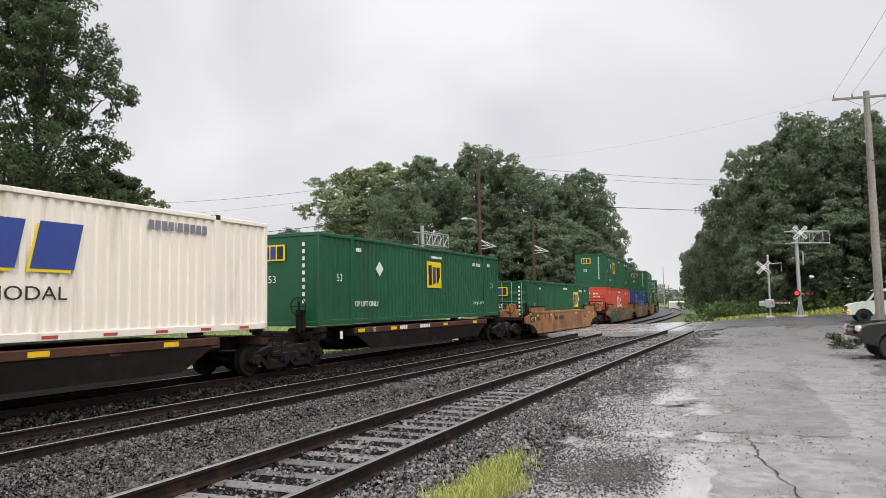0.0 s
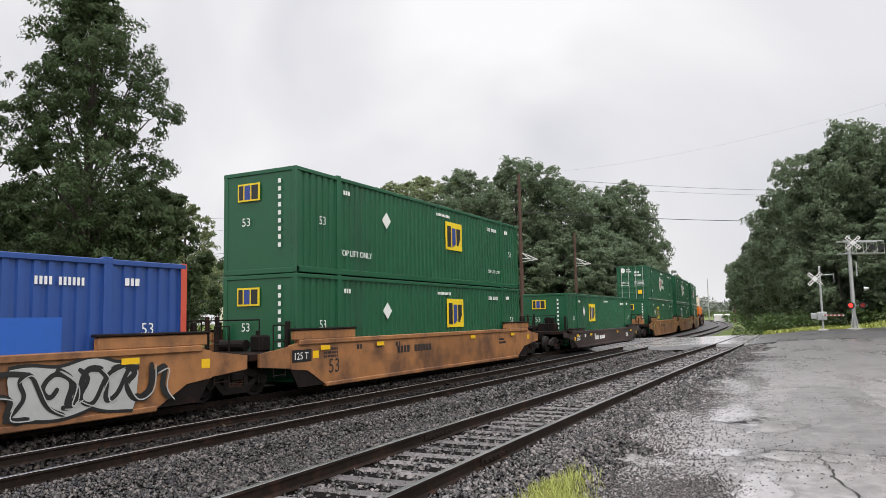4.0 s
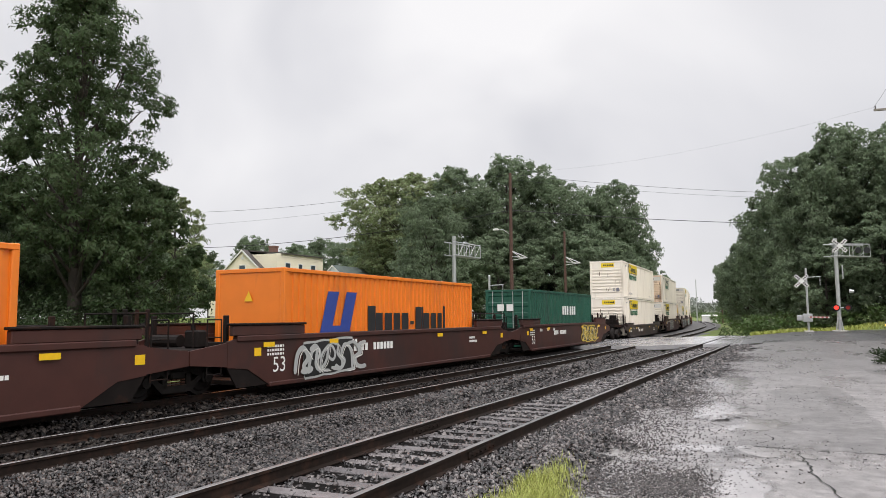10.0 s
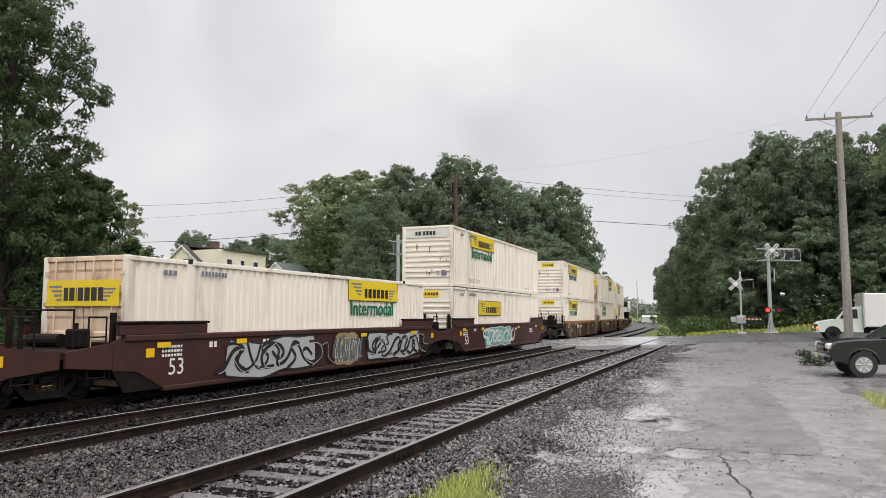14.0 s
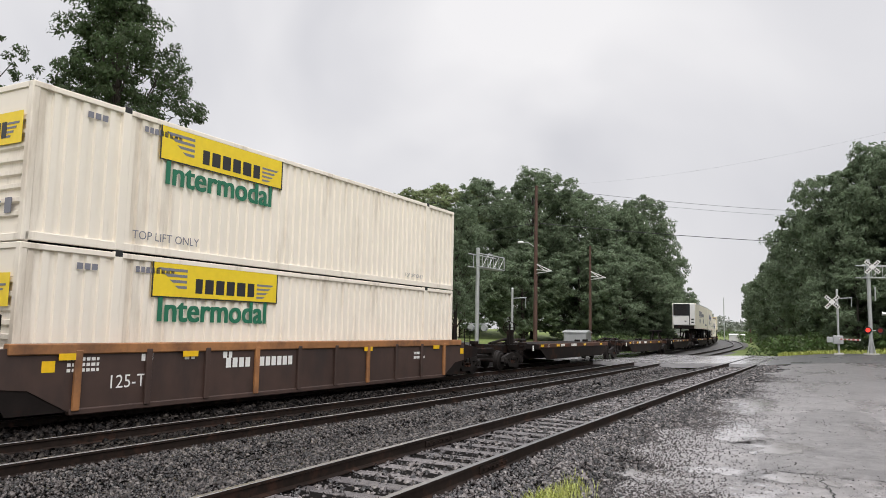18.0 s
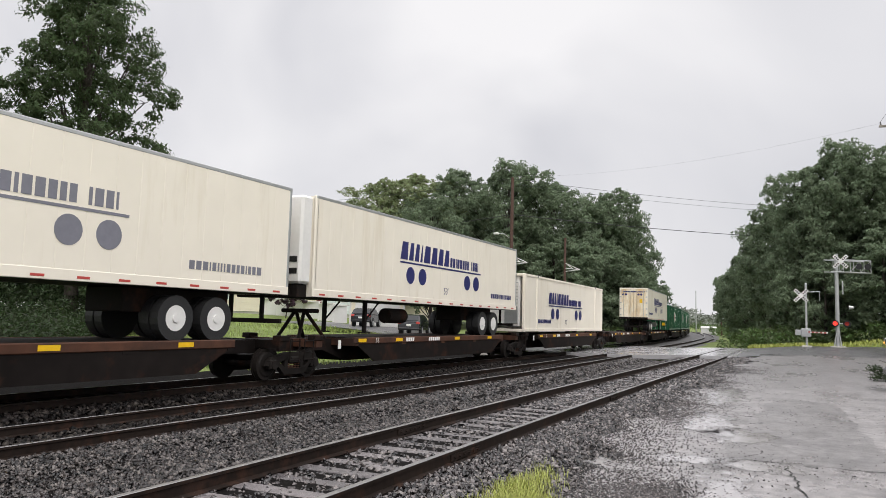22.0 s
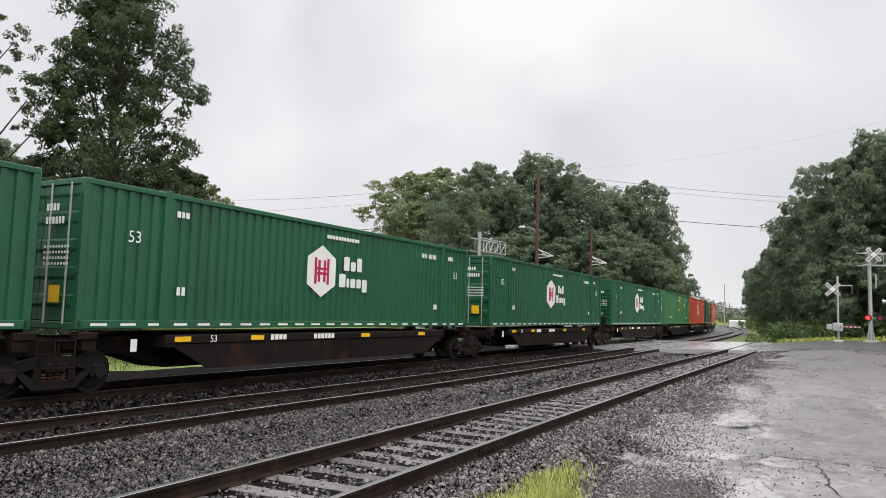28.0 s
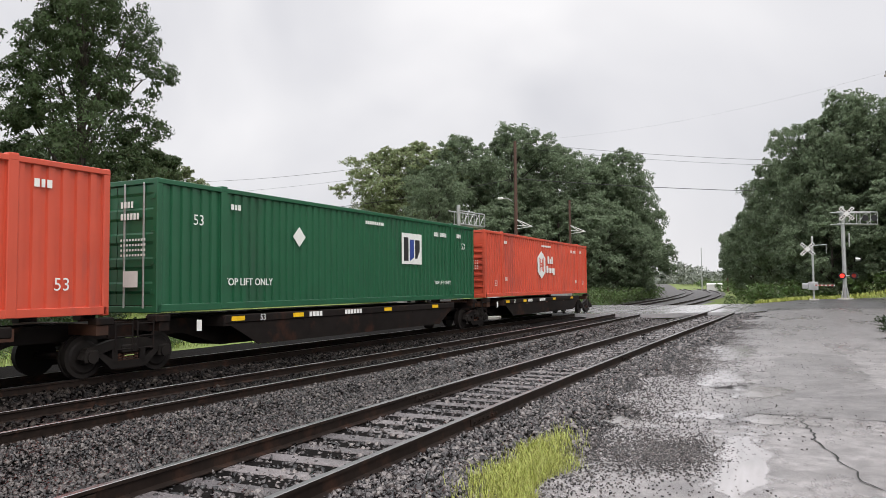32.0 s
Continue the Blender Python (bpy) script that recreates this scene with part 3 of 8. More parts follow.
def steps(a, b, n):
    return [a + (b - a) * i / n for i in range(n + 1)]


XS = [-2500, -900, -400, -220, -160, -120] + steps(-100, -40, 15) + steps(-38, 24, 62) + [30, 40, 60, 90, 140, 240, 500, 1200, 2500]
YS = [-1500, -500, -200, -100, -60, -40, -20] + steps(-12, 90, 68) + steps(95, 200, 21) + [220, 260, 320, 400, 520, 800, 1500, 2800]


def lot_edge(y):
    return siding_track(y) + 2.25 + 0.25 * math.sin(y * 0.9) + 0.16 * math.sin(y * 2.7 + 1) + 0.35 * smooth(12, 4, y)


def lot_right(y):
    return 9 + 4 * smooth(10, 30, y) + (3.2 - 9) * smooth(17, 11, y)


def bare(x, y):
    """The ground sheet: it lies lower where ballast, asphalt or road covers it."""
    z = land(x, y) - 0.03
    right = lot_right(y) if y < 43.8 else (58 if y < 62 else main_near(y) + 1.6)
    if 44.6 < y < 61.4 and x > -74 and x < 58:
        return z - 0.4
    if main_far(y) - 7.4 < x < right - 0.9:
        return z - 0.75 if x < lot_edge(y) + 0.3 else z - 0.3
    return z


single("ground", grid(XS, YS, bare), GRASS_GROUND, "uneven green verge of grass and weeds round the tracks", "ground", kind="structure", smooth=True)


def strip(left, right, ys, height, lift=0.0, across=6):
    """A sheet between two lines x = left(y) and x = right(y)."""
    g = Geo()
    for y in ys:
        for i in range(across + 1):
            x = left(y) + (right(y) - left(y)) * i / across
            g.v.append((x, y, height(x, y) + lift))
    n = across + 1
    for j in range(len(ys) - 1):
        for i in range(across):
            a = j * n + i
            g.f.append((a, a + 1, a + n + 1, a + n))
            g.k.append(0)
    return g


BED_Y = steps(-60, 43.6, 80)
BED_Y2 = steps(62.4, 200, 50) + steps(206, 460, 30)


def bed_height(x, y):
    """Ballast shoulders: level under the ties, dipping between the tracks and falling away at the sides."""
    z = -9.0
    for c, top in ((main_far(y), RAIL_MAIN), (main_near(y), RAIL_MAIN), (siding_track(y), RAIL_SIDING)):
        if c == siding_track(y) and y > 63:
            continue
        d = abs(x - c)
        z = max(z, top - 0.185 - 0.33 * max(d - 1.55, 0))
    low = land(x, y) - 0.04 if x > siding_track(y) or x < main_far(y) - 2.0 else -0.44
    return max(z, low)


def ballast_strip(name, ys, right, material):
    g = strip(lambda y: main_far(y) - 8.2, right, ys, bed_height, 0.0, 36)
    return single(name, g, material, "grey crushed-stone ballast bed between the rails, wet, train shade in the near bed's colour", "ballast", kind="structure", smooth=True)


# The dark bed reaches past the far track to draw the train's shade.
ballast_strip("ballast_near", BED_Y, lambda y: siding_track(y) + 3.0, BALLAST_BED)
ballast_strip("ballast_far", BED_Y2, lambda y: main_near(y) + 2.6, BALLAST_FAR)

# the wet lot, with a ragged edge on the ballast
LOT_Y = steps(-40, 0, 12) + steps(0.7, 46, 66)
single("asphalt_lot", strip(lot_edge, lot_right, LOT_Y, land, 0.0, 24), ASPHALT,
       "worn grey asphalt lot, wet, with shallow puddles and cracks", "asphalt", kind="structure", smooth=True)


def apron(xs, ys, wave):
    """Older, gravelly asphalt laid over the lot, its near edge ragged."""
    g = grid(xs, ys, lambda x, y: 0)
    g.v = [(x, y, land(x, y) + 0.007) for x, y in (wave(x, y) for x, y, _ in g.v)]
    return single("apron", g, APRON, "dark gravelly asphalt apron, wet", "asphalt", kind="structure", smooth=True)


apron(steps(0, 1, 8), steps(12, 22.5, 24), lambda u, y: ((2.7 + 0.35 * math.sin(0.9 * y) + 0.2 * math.sin(2.6 * y)) * (1 - u) + (lot_right(y) - 0.1) * u, y))
# the cross road and its level crossing
ROAD_Y = steps(43.8, 62.2, 12)
single("road_right", strip(lambda y: siding_track(y) + 0.9, lambda y: 60, ROAD_Y, land, 0.012, 40), ROAD, "wet dark asphalt road running up to the level crossing", "road", kind="structure", smooth=True)
single("road_left", strip(lambda y: -24 - 18 * smooth(50, 53, y), lambda y: main_far(y) - 1.0, ROAD_Y, lambda x, y: max(land(x, y), RAIL_MAIN - 0.03) if x > -22 else land(x, y), 0.012, 30), ROAD,
       "wet dark asphalt road beyond the railway", "road", kind="structure", smooth=True)


def crossing_panel(name, left, right, z):
    g = Geo()
    for j in range(7):
        y0, y1 = 43.8 + j * 18.4 / 7, 43.8 + (j + 1) * 18.4 / 7 - 0.02
        for i in range(2):
            a, b = (lambda y: left(y) + (right(y) - left(y)) * i / 2), (lambda y: left(y) + (right(y) - left(y)) * (i + 1) / 2)
            n = len(g.v)
            g.v += [(a(y0), y0, z(a(y0))), (b(y0), y0, z(b(y0))), (b(y1), y1, z(b(y1))), (a(y1), y1, z(a(y1)))]
            g.v += [(x, y, zz - 0.25) for x, y, zz in g.v[n:n + 4]]
            for q in ((0, 1, 2, 3), (0, 4, 5, 1), (1, 5, 6, 2), (2, 6, 7, 3), (3, 7, 4, 0)):
                g.f.append(tuple(n + c for c in q))
                g.k.append(0)
    return single(name, g, PANEL, "pale wet concrete crossing panel between the rails", "crossing panel", "crossing panels", kind="structure")


ZM, ZS = (lambda x: RAIL_MAIN - 0.012), (lambda x: RAIL_SIDING - 0.012)
for c, z in ((main_far, ZM), (main_near, ZM), (siding_track, ZS)):
    crossing_panel("crossing_panel", lambda y: c(y) - 0.63, lambda y: c(y) + 0.65, z)
crossing_panel("crossing_panel", lambda y: main_far(y) + 0.80, lambda y: main_near(y) - 0.80, ZM)
crossing_panel("crossing_panel", lambda y: main_near(y) + 0.80, lambda y: siding_track(y) - 0.80, lambda x: RAIL_MAIN + (RAIL_SIDING - RAIL_MAIN) * smooth(-8.3, -5.2, x) - 0.012)
crossing_panel("crossing_panel", lambda y: main_far(y) - 1.6, lambda y: main_far(y) - 0.80, ZM)
crossing_panel("crossing_panel", lambda y: siding_track(y) + 0.80, lambda y: siding_track(y) + 1.4, ZS)


# ---- tracks ----
def rail(name, offset, centre, top, y0, y1, n):
    """A steel rail: foot, web and head swept along the track."""
    shape = [(-0.07, -0.172), (0.07, -0.172), (0.07, -0.16), (0.012, -0.14), (0.012, -0.045), (0.036, -0.035), (0.036, -0.004), (0.03, 0), (-0.03, 0), (-0.036, -0.004), (-0.036, -0.035), (-0.012, -0.045), (-0.012, -0.14), (-0.07, -0.16)]
    g, c = Geo(), len(shape)
    for j in range(n + 1):
        y = y0 + (y1 - y0) * j / n
        x = centre(y) + offset
        g.v += [(x + a, y, top + b) for a, b in shape]
    for j in range(n):
        for i in range(c):
            g.f.append((j * c + i, j * c + (i + 1) % c, (j + 1) * c + (i + 1) % c, (j + 1) * c + i))
            g.k.append(1 if i in (6, 7, 8) else 0)
    ob = thing(name, "rusty steel rail with a polished head, wet", "rail", "rails")
    for piece, paint, k in (("web", RAIL_SIDE, 0), ("running_head", RAIL_TOP, 1)):
        h = Geo()
        h.v, h.f = g.v, [f for f, kk in zip(g.f, g.k) if kk == k]
        h.k = [0] * len(h.f)
        part(piece, h, paint, ob, "polished running surface" if k else "")
    return ob


for o in (-0.755, 0.755):
    rail("rail", o, main_far, RAIL_MAIN, -60, 460, 260)
    rail("rail", o, main_near, RAIL_MAIN, -60, 460, 260)
    rail("rail", o, siding_track, RAIL_SIDING, -40, 63, 110)

TIES = [Geo().box(-1.28, 1.28, -0.11, 0.11, -0.17, 0.0, bev=0.012).mesh("tie", paint) for paint in (TIE, TIE_SHADED)]
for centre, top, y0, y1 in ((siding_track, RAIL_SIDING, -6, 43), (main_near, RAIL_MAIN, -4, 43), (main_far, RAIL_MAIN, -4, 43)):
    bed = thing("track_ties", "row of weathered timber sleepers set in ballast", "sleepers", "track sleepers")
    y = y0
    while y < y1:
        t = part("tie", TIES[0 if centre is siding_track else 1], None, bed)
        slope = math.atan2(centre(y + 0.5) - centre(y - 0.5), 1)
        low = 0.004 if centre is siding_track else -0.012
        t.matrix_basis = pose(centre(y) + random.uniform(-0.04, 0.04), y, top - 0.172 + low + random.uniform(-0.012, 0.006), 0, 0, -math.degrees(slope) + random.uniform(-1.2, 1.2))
        y += 0.54 + random.uniform(-0.03, 0.03)
# rail joints with bolted bars on the near track
for side, y in ((0.755, 9.0), (-0.755, 10.4), (-0.755, 3.9), (0.755, 17.5)):
    x = siding_track(y) + side
    joint = thing("rail_joint", "bolted rusty joint bar on the rail web", "rail joint", "rail joints")
    for s in (-1, 1):
        part("joint_bar", Geo().box(x + s * 0.02 - 0.012, x + s * 0.02 + 0.012, y - 0.45, y + 0.45, -0.135, -0.05, bev=0.006), RAIL_SIDE, joint)
        for i in range(6):
            part("bolt", Geo().tube((x + s * 0.03, y - 0.36 + i * 0.145, -0.092), (x + s * 0.055, y - 0.36 + i * 0.145, -0.092), 0.018, sides=6), RAIL_SIDE, joint)


def icosa():
    p = (1 + 5**0.5) / 2
    v = np.array([(-1, p, 0), (1, p, 0), (-1, -p, 0), (1, -p, 0), (0, -1, p), (0, 1, p), (0, -1, -p), (0, 1, -p), (p, 0, -1), (p, 0, 1), (-p, 0, -1), (-p, 0, 1)], float)
    f = np.array([(0, 11, 5), (0, 5, 1), (0, 1, 7), (0, 7, 10), (0, 10, 11), (1, 5, 9), (5, 11, 4), (11, 10, 2), (10, 7, 6), (7, 1, 8), (3, 9, 4), (3, 4, 2), (3, 2, 6), (3, 6, 8), (3, 8, 9), (4, 9, 5), (2, 4, 11), (6, 2, 10), (8, 6, 7), (9, 8, 1)])
    return v / np.linalg.norm(v[0]), f


def scatter_stones(name, spots, size, material, label, seed, coarse=False):
    """Crushed stones, each turned and squashed its own way."""
    rng = np.random.default_rng(seed)
    v, f = icosa()
    if coarse:
        v = np.array([(x, y, z) for z in (-1, 1) for y in (-1, 1) for x in (-1, 1)], float) * np.array([0.95, 0.72, 0.5])
        f = np.array([(4, 5, 7), (4, 7, 6), (0, 1, 5), (0, 5, 4), (2, 6, 7), (2, 7, 3), (0, 4, 6), (0, 6, 2), (1, 3, 7), (1, 7, 5)])
    n, c = len(spots), len(v)
    q = rng.normal(size=(n, 4))
    if coarse:  # broken stones mostly lie on a flat side
        q[:, 1:3] *= 0.45
    q /= np.linalg.norm(q, axis=1)[:, None]
    w, x, y, z = q.T
    R = np.stack([np.stack([1 - 2 * (y * y + z * z), 2 * (x * y - z * w), 2 * (x * z + y * w)], -1), np.stack([2 * (x * y + z * w), 1 - 2 * (x * x + z * z), 2 * (y * z - x * w)], -1), np.stack([2 * (x * z - y * w), 2 * (y * z + x * w), 1 - 2 * (x * x + y * y)], -1)], 1)
    scale = size * rng.uniform(0.55, 1.35, (n, 1, 1)) * rng.uniform(0.6, 1.25, (n, 1, 3))
    pts = v[None] * rng.uniform(0.7, 1.25, (n, c, 1)) * scale
    pts = np.einsum("nij,nkj->nki", R, pts) + spots[:, None]
    faces = (f[None] + c * np.arange(n)[:, None, None]).reshape(-1, 3)
    return tagged(new(name, bulk(name, pts.reshape(-1, 3), faces, material)), label, "ballast stones", kind="stuff")


def stone_spots(rng, n, y0, y1, left, right, power=1.0, sink=0.0):
    ys = y0 + (y1 - y0) * rng.uniform(0, 1, n) ** power
    out = []
    for y, u in zip(ys, rng.uniform(0, 1, n)):
        x = left(y) + (right(y) - left(y)) * u
        out.append((x, y, bed_height(x, y) + sink + rng.uniform(-0.02, 0.03)))
    return np.array(out)


rng = np.random.default_rng(5)
BALLAST = (
    (60000, 2.0, 17, lambda y: main_near(y) + 0.8, lambda y: siding_track(y) - 0.82, 1.3, 0.0, 0.0245, STONE, "wet grey crushed stones between the tracks"),
    (11000, 16, 43, lambda y: main_near(y) + 0.8, lambda y: siding_track(y) - 0.82, 1.2, 0.0, 0.045, STONE, "wet grey crushed stones between the tracks"),
    (12000, 2.5, 24, lambda y: siding_track(y) - 1.3, lambda y: siding_track(y) + 0.68, 1.4, -0.024, 0.03, STONE_DARK, "dark wet stones between the sleepers"),
    (5000, 15, 43, lambda y: siding_track(y) - 1.3, lambda y: siding_track(y) + 0.68, 1.1, -0.02, 0.042, STONE_DARK, "dark wet stones between the sleepers"),
    (26000, 2.5, 20, lambda y: siding_track(y) + 0.82, lambda y: lot_edge(y) + 0.15, 1.4, 0.0, 0.026, STONE_DARK, "dark wet gravel shoulder beside the asphalt"),
    (5000, 18, 43, lambda y: siding_track(y) + 0.82, lambda y: lot_edge(y) + 0.15, 1.2, 0.0, 0.045, STONE_DARK, "dark wet gravel shoulder beside the asphalt"),
    # The two main-line rows are darkened in colour for the train's shade.
    (16000, 4.0, 34, lambda y: main_far(y) + 0.8, lambda y: main_near(y) - 0.8, 1.3, 0.0, 0.042, STONE_MAIN, "wet ballast beside the passing train, its shade put into the colour"),
    (10000, 4.0, 34, lambda y: main_near(y) - 0.68, lambda y: main_near(y) + 0.68, 1.3, -0.006, 0.036, STONE_MAIN, "dark wet stones between the sleepers"),
)
for seed, (n, y0, y1, left, right, power, sink, size, paint, label) in enumerate(BALLAST):
    scatter_stones("ballast_stones", stone_spots(rng, n, y0, y1, left, right, power, sink), size, paint, label, seed + 1, True)



# puddles and washed-out grit on the lot
def puddle(cx, cy, rx, ry, turn=0.0):
    g, n = Geo(), 48
    g.v = [(0, 0, 0)] + [(math.cos(2 * math.pi * i / n), math.sin(2 * math.pi * i / n), 0) for i in range(n)]
    g.f = [(0, 1 + i, 1 + (i + 1) % n) for i in range(n)]
    g.k = [0] * n
    ob = single("puddle", g, WATER, "shallow clear puddle on the wet asphalt", "puddle", "puddles", kind="structure")
    ob.matrix_basis = pose(cx, cy, land(cx, cy) + 0.006, 0, 0, turn) @ Matrix.Diagonal((rx, ry, 1, 1))
    return ob


def slick(outline, material, name, label, lift):
    g = Geo()
    g.face([(x, y, land(x, y) + lift) for x, y in outline])
    return single(name, g, material, label, "asphalt", kind="structure")


# an older patch with a rounded corner, and a wash of dark silt
PATCH = wet_asphalt("patched_asphalt", (0.21, 0.197, 0.196), 0.45, 0.6, (0.12, 0.113, 0.113))
edge = [(-0.9 + 1.55 * i / 14, 10.2 + 0.04 * math.sin(3.1 * i)) for i in range(15)] + [(0.65 + 0.3 * math.sin(a), 10.5 - 0.3 * math.cos(a)) for a in (0.3, 0.6, 0.9, 1.2, 1.5)]
edge += [(0.98 + 0.05 * math.sin(2 * i) - 0.02 * i, 10.7 + 0.62 * i) for i in range(14)] + [(-0.55 - 0.03 * i + 0.12 * math.sin(1.9 * i), 19.0 - 0.65 * i) for i in range(13)]
slick(edge, PATCH, "asphalt_patch", "older darker asphalt patch with a rounded corner", 0.003)
puddle(-0.85, 9.75, 1.3, 0.62, 6)
puddle(-0.72, 7.3, 0.42, 3.0, 3)
puddle(-1.5, 5.2, 0.9, 0.8)
puddle(-1.45, 13.6, 0.62, 2.3, 2)
puddle(-1.6, 19.0, 0.6, 3.6, 1)
puddle(-0.9, 12.2, 0.8, 1.2)
puddle(-2.05, 8.9, 0.5, 0.5)
puddle(0.2, 5.6, 0.9, 1.4, 12)


def grit_spots(n, cx, cy, rx, ry):
    out = []
    for u, w in rng.normal(size=(n, 2)) * 0.5:
        x, y = cx + rx * u, cy + ry * w
        out.append((x, y, land(x, y) + 0.004))
    return np.array(out)


def edge_spots(n):
    """Grit washed from the ballast over the edge of the asphalt, thinning out."""
    out = []
    for y, u in zip(3 + 30 * rng.uniform(0, 1, n) ** 1.5, rng.exponential(0.52, n)):
        x = lot_edge(y) - 0.05 + min(u, 2.0) * (0.6 + 0.5 * math.sin(1.3 * y) ** 2)
        out.append((x, y, land(x, y) + 0.006))
    return np.array(out)


scatter_stones("loose_gravel", edge_spots(14000), 0.0085, STONE_DARK, "dark wet gravel strewn along the edge of the asphalt", 7, True)
scatter_stones("loose_grit", np.concatenate([grit_spots(4600, -1.42, 7.5, 0.5, 0.95), grit_spots(1300, -2.0, 7.0, 0.5, 2.0), grit_spots(1200, -1.95, 14.5, 0.4, 3.0), grit_spots(900, -2.1, 10.6, 0.7, 2.0), grit_spots(500, -1.7, 14.5, 0.9, 3.5), grit_spots(300, -0.9, 9.8, 1.6, 0.8), grit_spots(500, 0.2, 15, 3.0, 7.0)]), 0.0075, STONE_DARK, "loose dark grit strewn over the wet asphalt", 6, True)


# ---- the train ----
# Every piece is built round its own origin on the rail head: y along the track, +x towards the near side.
SPEED = 21.95


def corrugated(g, x, depth, y0, y1, z0, z1, pitch, k=0, crest=0.42, dip=0.12):
    """A wall of upright corrugations that faces the way depth points away from."""
    n = max(int(round((y1 - y0) / pitch)), 1)
    p = (y1 - y0) / n
    line = []
    for i in range(n):
        a = y0 + i * p
        line += [(x, a), (x, a + crest * p), (x - depth, a + (crest + dip) * p), (x - depth, a + (1 - dip) * p)]
    line.append((x, y1))
    m = len(g.v)
    g.v += [(a, b, z) for z in (z0, z1) for a, b in line]
    c = len(line)
    for i in range(c - 1):
        g.f.append((m + i, m + i + 1, m + c + i + 1, m + c + i))
        g.k.append(k)


def ribbed_end(g, y, depth, x0, x1, z0, z1, rows, k=0):
    """An end wall with level ribs that stand out."""
    p = (z1 - z0) / rows
    for i in range(rows):
        a = z0 + i * p
        pts = [(y, a), (y, a + 0.5 * p), (y + depth, a + 0.62 * p), (y + depth, a + 0.92 * p), (y, a + p)]
        for (ya, za), (yb, zb) in zip(pts, pts[1:]):
            g.face([(x0, ya, za), (x1, ya, za), (x1, yb, zb), (x0, yb, zb)], k)


def tape_row(parent, strip_geo, paint, length, pitch, label):
    """Reflective strips in a row along a side, each a piece of its own."""
    me = strip_geo.mesh("tape_strip", paint)
    y = 0.3
    while y < length - 0.5:
        part("tape_strip", me, None, parent, label).location = (0, y, 0)
        y += pitch


def container(livery, paint, length=16.15, lead="ribs", width=2.59, height=2.896, pitch=0.285, label="", dirty=None, marks=None, group="containers on the train", skirt=False, plated=False):
    """A freight container, its leading end at y = 0, its foot at z = 0."""
    h, L, H = width / 2, length, height
    box = thing("shipping_container", label, "container", group)
    posts = [0.0, L]
    mids = [(L - 12.19) / 2, L - (L - 12.19) / 2] if L > 13 else []
    for s in (1, -1):
        g = Geo()
        cuts = [0.14, *[m for m in mids], L - 0.14]
        for a, b in zip(cuts, cuts[1:]):
            a2, b2 = a + (0.09 if a in mids else 0), b - (0.09 if b in mids else 0)
            corrugated(g, s * (h - 0.025), s * (0.006 if plated else 0.048), a2, b2, 0.17, H - 0.1, 1.22 if plated else pitch, 0, *((0.94, 0.02) if plated else (0.44, 0.08)))
        part("side_wall", g, paint, box)
        part("top_rail", Geo().box(s * h - 0.04 - 0.03, s * h + 0.04 - 0.03, 0.02, L - 0.02, H - 0.12, H - 0.01, bev=0.012) if s > 0 else Geo().box(-h - 0.01, -h + 0.07, 0.02, L - 0.02, H - 0.12, H - 0.01), paint, box)
        part("bottom_rail", Geo().box(s * h - (0.09 if s > 0 else 0.0), s * h + (0.0 if s > 0 else 0.09), 0.02, L - 0.02, 0.02, 0.18, bev=0.01), paint, box)
        for y in posts:
            part("corner_post", Geo().box(min(s * h, s * (h - 0.15)), max(s * h, s * (h - 0.15)), y if not y else y - 0.15, y + 0.15 if not y else y, 0.0, H, bev=0.02), paint, box)
        for y in mids:
            part("lifting_post", Geo().box(min(s * (h + 0.012), s * (h - 0.1)), max(s * (h + 0.012), s * (h - 0.1)), y - 0.1, y + 0.1, 0.02, H + 0.015, bev=0.015), paint, box)
            part("corner_casting", Geo().box(min(s * (h + 0.016), s * (h - 0.16)), max(s * (h + 0.016), s * (h - 0.16)), y - 0.09, y + 0.09, H - 0.1, H + 0.03, bev=0.01), BLACK if "white" in livery else paint, box)
    roof = Geo()
    n = int(L / 0.6)
    for i in range(n):
        a, b = 0.05 + (L - 0.1) * i / n, 0.05 + (L - 0.1) * (i + 1) / n
        m = a + 0.7 * (b - a)
        roof.face([(-h + 0.06, a, H - 0.03), (h - 0.06, a, H - 0.03), (h - 0.06, m, H - 0.03), (-h + 0.06, m, H - 0.03)])
        roof.face([(-h + 0.06, m, H - 0.03), (h - 0.06, m, H - 0.03), (h - 0.06, b, H - 0.005), (-h + 0.06, b, H - 0.005)])
    part("roof", roof, paint, box)
    part("floor", Geo().box(-h + 0.05, h - 0.05, 0.05, L - 0.05, 0.06, 0.16), CAR_BLACKISH, box)
    part("end_wall", Geo().box(-h + 0.12, h - 0.12, L - 0.1, L - 0.05, 0.1, H - 0.05), paint, box)
    end_paint = dirty or paint
    if lead == "doors":
        for s in (-1, 1):
            a, b = (-h + 0.13, -0.01) if s < 0 else (0.01, h - 0.13)
            d = Geo()
            ribbed_end(d, 0.06, -0.025, a, b, 0.14, H - 0.1, 5)
            door = part("door", d, end_paint, box)
            for x in (a + 0.28, b - 0.28):
                part("lock_rod", Geo().tube((x, 0.0, 0.1), (x, 0.0, H - 0.08), 0.022, sides=8), GALV if dirty is None else end_paint, door)
            for z in (0.4, 1.05, 1.75, 2.45):
                x = a if s < 0 else b
                part("hinge", Geo().box(x - 0.06, x + 0.06, -0.012, 0.03, z, z + 0.1), end_paint, door)
    elif lead == "unit":
        part("front_wall", Geo().box(-h + 0.1, h - 0.1, 0.55, 0.62, 0.1, H - 0.06), TRAILER_W, box)
